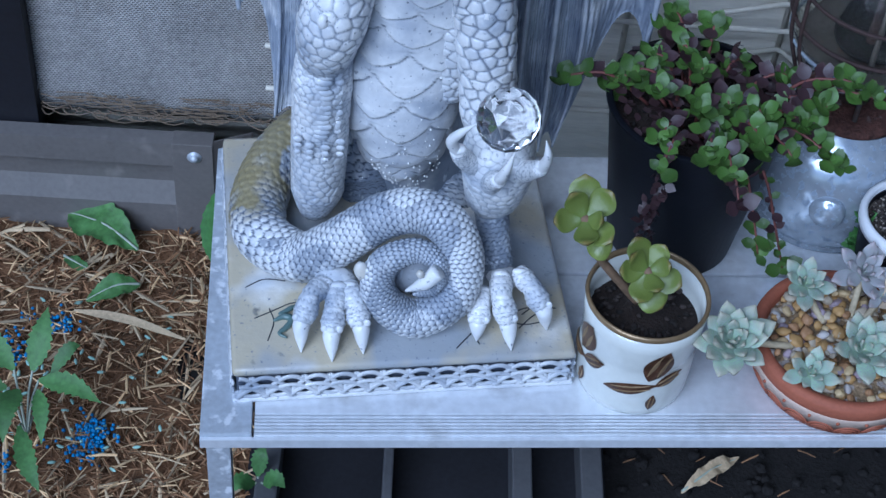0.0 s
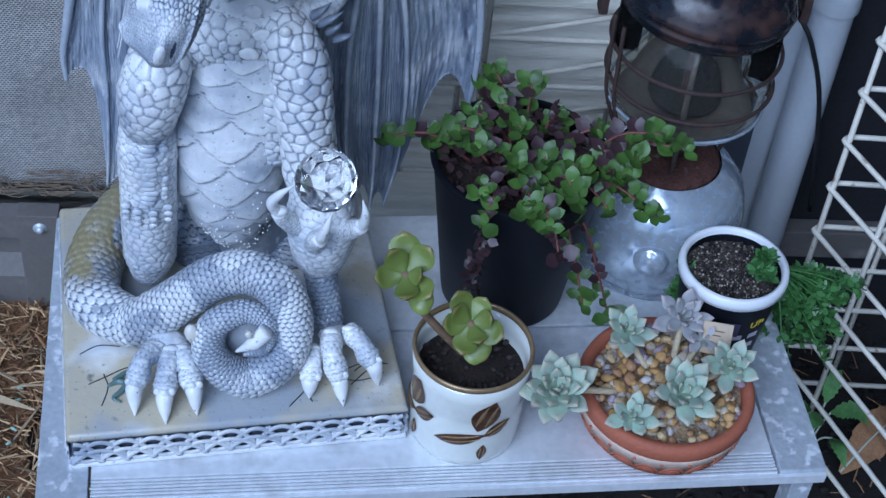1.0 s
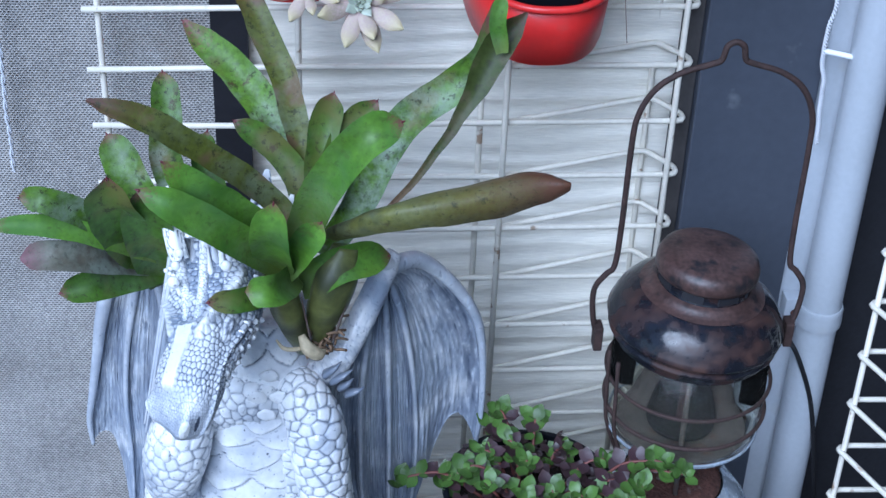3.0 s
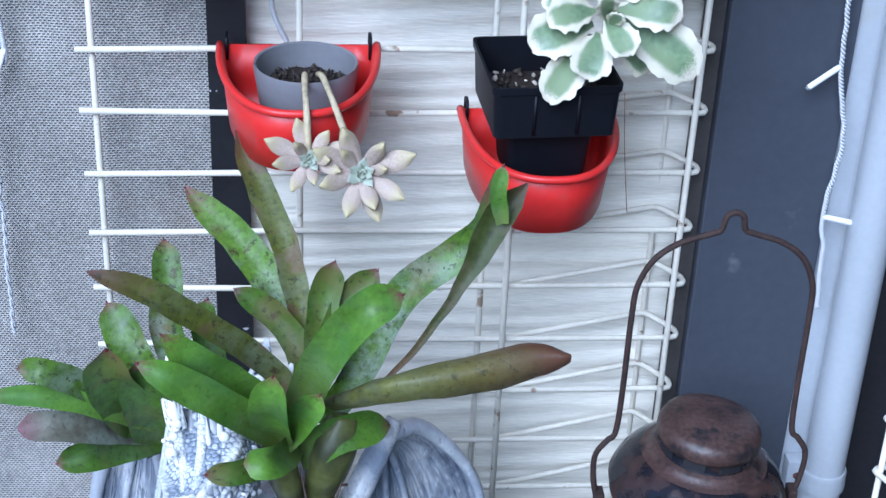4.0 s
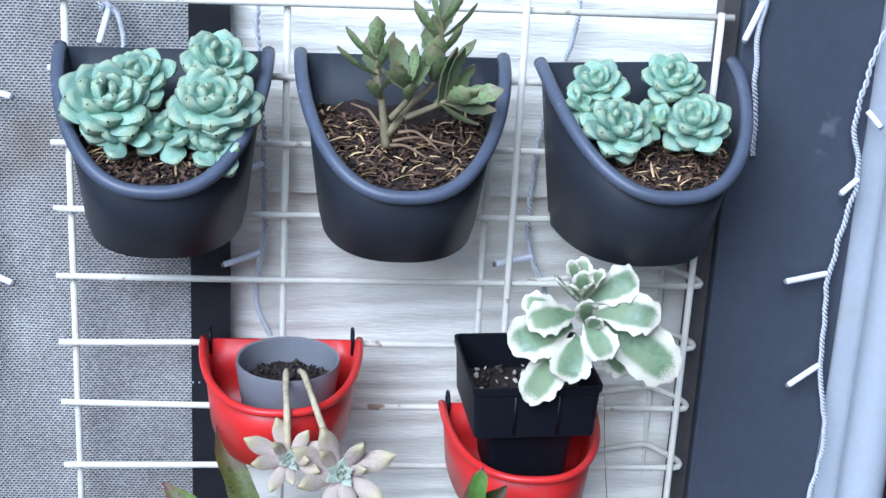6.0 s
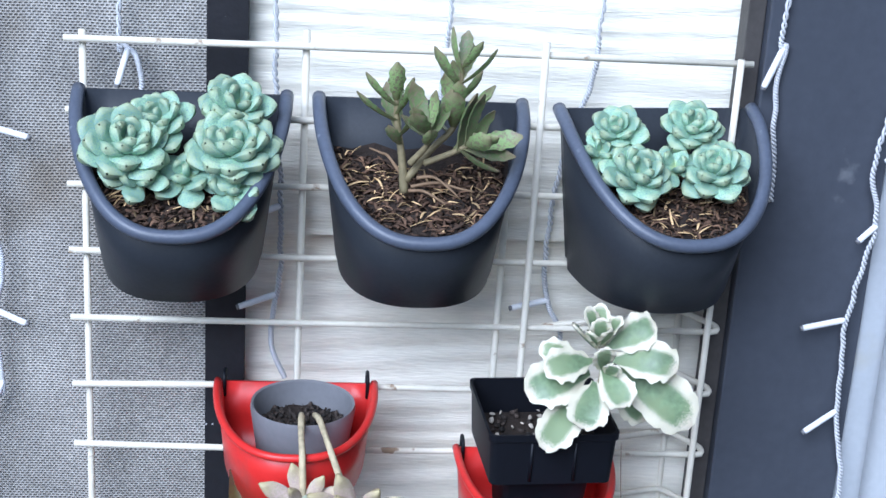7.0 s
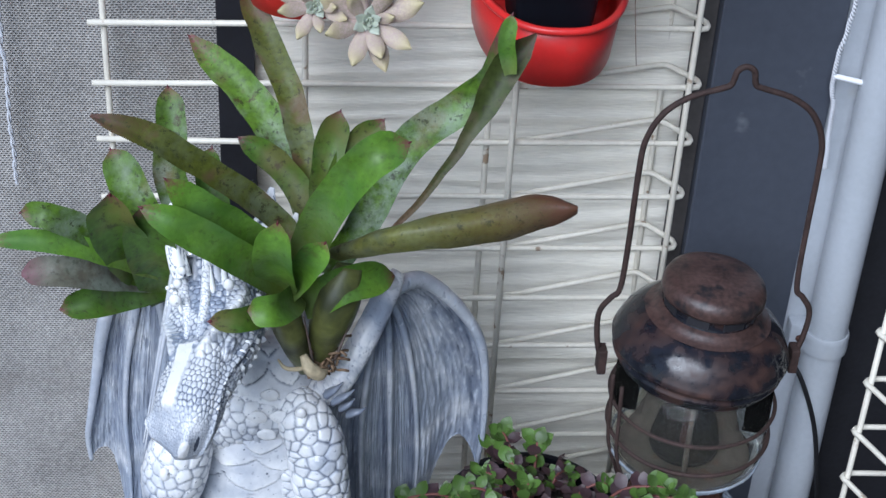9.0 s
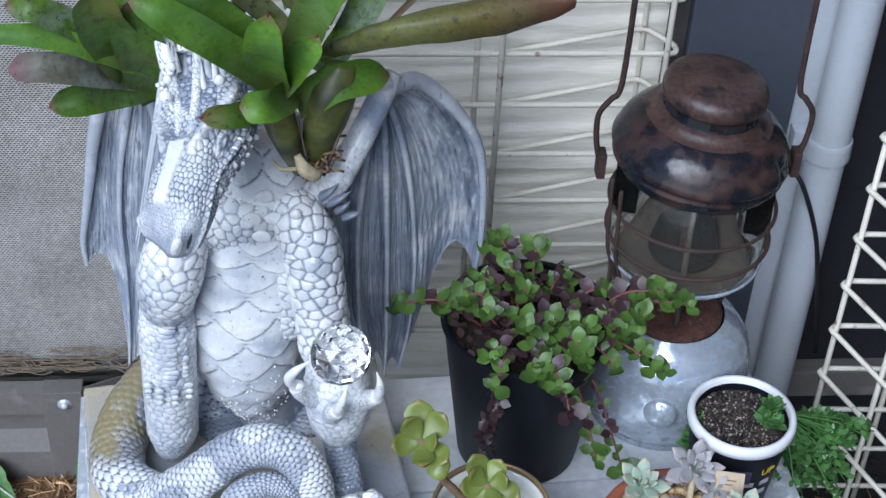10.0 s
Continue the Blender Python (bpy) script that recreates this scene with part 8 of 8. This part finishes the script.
part("cable", tube([(0.678, -0.02, 0.263), (0.692, -0.028, 0.24), (0.714, -0.03, 0.182), (0.732, -0.028, 0.101), (0.75, -0.02, 0.007)], 0.0026, 8, 30), M_black_cable, wire)


# ---- the mulched bed ----
M_mulch = mat("straw_mulch", (0.17, 0.088, 0.038), 0.95, var=0.55, scale=30, grain=260, bump=1.0)
nx, ny = 60, 70
xs, ys = np.linspace(-0.62, 0.02, nx), np.linspace(-0.75, 0.0, ny)
g = Geo().add([(x, y, GROUND + 0.006 + 0.010 * noise.noise(Vector((x * 14, y * 14, 2))) + 0.004 * noise.noise(Vector((x * 60, y * 60, 5))) - (0.03 if i in (0, nx - 1) or j == 0 else 0)) for i, x in enumerate(xs) for j, y in enumerate(ys)],
              [(i * ny + j, (i + 1) * ny + j, (i + 1) * ny + j + 1, i * ny + j + 1) for i in range(nx - 1) for j in range(ny - 1)])
solid("mulch", g, M_mulch, "brown straw mulch over the garden bed", "mulch", "stuff", smooth=True)


def litter(name, count, area, size, thick, material, label, seed, flat=0.35):
    """Loose split stalks lying every way on the bed."""
    rs = random.Random(seed)
    g = Geo()
    for k in range(count):
        x, y = rs.uniform(area[0], area[1]), rs.uniform(area[2], area[3])
        l, w, a = rs.uniform(*size) / 2, rs.uniform(*thick), rs.uniform(0, math.pi)
        z = GROUND + 0.008 + 0.012 * rs.random() + 0.008 * noise.noise(Vector((x * 14, y * 14, 2)))
        d = Vector((math.cos(a), math.sin(a), rs.uniform(-0.16, 0.16)))
        s = Vector((-math.sin(a), math.cos(a), rs.uniform(-0.5, 0.5))) * w
        up = Vector((0, 0, w * flat + 0.0003))
        c, bend = Vector((x, y, z)), Vector((0, 0, rs.uniform(-0.05, 0.12) * l))
        v = []
        for t in (-1, 0, 1):
            taper = 1 if t == 0 else rs.uniform(0.3, 0.9)
            q = c + d * l * t + (bend if t == 0 else Vector())
            v += [q - s * taper, q + up, q + s * taper, q - up]
        f = [(4 * i + j, 4 * i + (j + 1) % 4, 4 * i + 4 + (j + 1) % 4, 4 * i + 4 + j) for i in range(2) for j in range(4)] + [(3, 2, 1, 0), (8, 9, 10, 11)]
        g.add(v, f)
    return solid(name, g, material, label, "mulch", "stuff")


M_pale_straw = mat("pale_straw", (0.52, 0.40, 0.24), 0.75, var=0.25, scale=40, grain=300, bump=0.3, island=0.35)
M_dark_straw = mat("dark_straw", (0.235, 0.128, 0.058), 0.85, var=0.3, scale=40, grain=300, bump=0.3, island=0.55)
litter("dark_chaff", 6500, (-0.60, 0.0, -0.62, -0.01), (0.005, 0.026), (0.0004, 0.0015), M_dark_straw, "small dark shreds of straw mulch", 1)
litter("straw", 3000, (-0.60, 0.0, -0.62, -0.01), (0.006, 0.036), (0.0004, 0.0016), M_straw, "golden straw shreds scattered over the bed", 2)
litter("pale_straw", 420, (-0.60, 0.0, -0.62, -0.01), (0.02, 0.07), (0.0010, 0.0026), M_pale_straw, "pale dry stalks lying on the mulch", 3)
litter("twigs", 160, (0.36, 1.0, -0.55, -0.02), (0.008, 0.03), (0.0005, 0.0012), M_dark_straw, "dry shreds on dark soil below the table", 4)
g = Geo()
for k in range(900):
    rs = rng
    b = blob((rs.uniform(0.36, 1.1), rs.uniform(-0.6, 0.0), GROUND + 0.003), rs.uniform(0.002, 0.008), (1, 0.9, 0.6), 6, 4, None, 0.6, k)
    g.add(b.v, b.f)
solid("soil_crumbs", g, M_earth, "clods of dark damp garden soil", "soil", "stuff", smooth=True)

stick = thing("dry_stalk", (-0.145, -0.156, GROUND + 0.012), "long flat dry stalk lying on the mulch", "stalk")
part("stalk", strap([(-0.205, -0.140, -0.178), (-0.145, -0.154, -0.172), (-0.082, -0.170, -0.180)], [0.001, 0.0045, 0.005, 0.004, 0.001], (0, -0.4, 1), 0.0006, 0.2, 14, 4), M_pale_straw, stick)

M_pellet = mat("blue_pellets", (0.035, 0.19, 0.42), 0.6, var=0.2, bump=0.1, island=0.35)
M_pellet_pale = mat("pale_green_pellets", (0.36, 0.55, 0.46), 0.6, var=0.2, bump=0.1, island=0.25)
g, g2 = Geo(), Geo()
for cx, cy, sx, sy, n in ((-0.161, -0.300, 0.014, 0.016, 170), (-0.222, -0.156, 0.018, 0.010, 70), (-0.265, -0.195, 0.018, 0.016, 90), (-0.24, -0.33, 0.03, 0.02, 40)):
    for k in range(n):
        x, y = rng.gauss(cx, sx * 0.75), rng.gauss(cy, sy * 0.75)
        b = blob((x, y, GROUND + 0.014 + 0.005 * rng.random()), rng.uniform(0.0016, 0.0025), (1, 1, 1), 7, 5)
        (g2 if rng.random() < 0.08 else g).add(b.v, b.f)
for k in range(46):
    x, y = rng.uniform(-0.26, -0.09), rng.uniform(-0.34, -0.12)
    t = Euler((0.3, 1.5, rng.uniform(0, 6.3))).to_matrix()
    b = blob((x, y, GROUND + 0.017), 0.0018, (1, 1, 2.4), 7, 5, t)
    g2.add(b.v, b.f)
solid("fertiliser_pellets", g, M_pellet, "heaps of bright blue fertiliser pellets on mulch", "pellets", "stuff", smooth=True)
solid("pale_pellets", g2, M_pellet_pale, "pale green fertiliser pellets scattered over mulch", "pellets", "stuff", smooth=True)


def toothed(widths, n, depth=0.16):
    """Half-widths along a leaf with a saw-toothed edge."""
    u = np.linspace(0, 1, n)
    return (np.interp(u, np.linspace(0, 1, len(widths)), widths) * (1 - depth * ((u * n / 4) % 1))).tolist()


def broad_leaf(name, label, pts, w, up, material=None, wave=0.10, group=""):
    ob = thing(name, (pts[0][0], pts[0][1], GROUND), label, "leaf", group)
    g = strap(pts, toothed([w * 0.10, w * 0.62, w * 1.02, w * 1.12, w * 1.0, w * 0.68, w * 0.06], 40, 0.12), up, 0.0006, 0.22, 40, 10)
    g.v = [tuple(Vector(v) + Vector((0.001, 0.001, 0.005)) * noise.noise(Vector(v) * 75)) for v in g.v]
    part("blade", g, material or S_weed, ob)
    part("midrib", tube([Vector(p) + Vector((0, 0, 0.0012)) for p in pts], [0.0016, 0.0010, 0.0004], 6, 16), S_mint, ob, "pale midrib")
    return ob


broad_leaf("fallen_leaf", "broad green leaf lying flat on the mulch", [(-0.150, -0.050, -0.176), (-0.185, -0.028, -0.165), (-0.215, -0.012, -0.168), (-0.235, 0.0, -0.176)], 0.024, (0, -0.3, 1))
broad_leaf("fallen_leaf", "pale-backed green leaf lying on the mulch", [(-0.140, -0.100, -0.176), (-0.165, -0.110, -0.170), (-0.195, -0.124, -0.180)], 0.013, (0, -0.3, 1))
broad_leaf("fallen_leaf", "dark green leaf against the table's end", [(-0.060, -0.070, -0.185), (-0.066, -0.035, -0.150), (-0.058, -0.008, -0.110)], 0.019, (-0.8, -0.6, 0.4), S_bush)
broad_leaf("fallen_leaf", "small green leaf beside the bed edging", [(-0.230, -0.060, -0.182), (-0.215, -0.072, -0.178), (-0.20, -0.078, -0.182)], 0.008, (0, -0.3, 1))
broad_leaf("dry_leaf", "pale grey-brown fallen leaf on dark soil", [(0.438, -0.325, -0.186), (0.470, -0.300, -0.180), (0.500, -0.280, -0.186)], 0.008, (0, -0.4, 1), M_pale_straw)
broad_leaf("dry_leaf", "large curled brown dead leaf on dark soil", [(0.785, -0.235, -0.180), (0.83, -0.20, -0.150), (0.88, -0.15, -0.180)], 0.022, (0, -0.6, 1), M_dark_straw)


def seedling(base, leaves, label):
    ob = thing("seedling", base, label, "plant")
    for pts, w in leaves:
        leafy = part("leaf", strap(pts, toothed([w * 0.15, w * 0.85, w * 1.08, w * 0.9, w * 0.5, w * 0.03], 34, 0.30), (0, -0.4, 1), 0.0005, 0.2, 34, 8), S_weed, ob)
        part("leaf_stalk", tube([base, (Vector(base) + Vector(pts[0])) / 2 + Vector((0, 0, 0.012)), pts[0]], 0.0012, 6, 10), S_mint, leafy)
    return ob


seedling((-0.225, -0.300, GROUND + 0.01), (([(-0.212, -0.285, -0.100), (-0.205, -0.262, -0.075), (-0.202, -0.235, -0.062)], 0.013), ([(-0.205, -0.292, -0.105), (-0.172, -0.300, -0.100), (-0.142, -0.312, -0.110)], 0.012), ([(-0.222, -0.305, -0.105), (-0.228, -0.335, -0.098), (-0.226, -0.365, -0.110)], 0.014),
         ([(-0.205, -0.300, -0.110), (-0.198, -0.325, -0.115), (-0.194, -0.352, -0.128)], 0.009), ([(-0.22, -0.33, -0.13), (-0.205, -0.37, -0.135), (-0.19, -0.395, -0.145)], 0.011), ([(-0.230, -0.285, -0.10), (-0.255, -0.265, -0.085), (-0.275, -0.25, -0.085)], 0.014), ([(-0.235, -0.300, -0.11), (-0.265, -0.300, -0.105), (-0.29, -0.30, -0.115)], 0.013), ([(-0.195, -0.285, -0.105), (-0.178, -0.268, -0.085), (-0.168, -0.262, -0.085)], 0.008)), "young green seedling with toothed leaves in the mulch")
seedling((0.015, -0.365, GROUND + 0.02), (([(0.012, -0.368, -0.150), (-0.002, -0.376, -0.138), (-0.012, -0.386, -0.142)], 0.010), ([(0.020, -0.368, -0.150), (0.032, -0.372, -0.135), (0.042, -0.378, -0.140)], 0.010), ([(0.014, -0.360, -0.150), (0.016, -0.350, -0.13), (0.020, -0.342, -0.125)], 0.009)), "small green weed at the foot of the table")
seedling((0.755, -0.20, GROUND + 0.01), (([(0.755, -0.205, -0.12), (0.74, -0.225, -0.105), (0.725, -0.24, -0.11)], 0.010), ([(0.765, -0.205, -0.115), (0.785, -0.215, -0.10), (0.80, -0.225, -0.11)], 0.011), ([(0.76, -0.195, -0.11), (0.765, -0.185, -0.085), (0.775, -0.175, -0.08)], 0.010), ([(0.75, -0.19, -0.13), (0.73, -0.195, -0.115), (0.715, -0.2, -0.12)], 0.008), ([(0.77, -0.22, -0.14), (0.77, -0.24, -0.13), (0.775, -0.26, -0.14)], 0.010)), "dark green weeds growing below the wire panel")
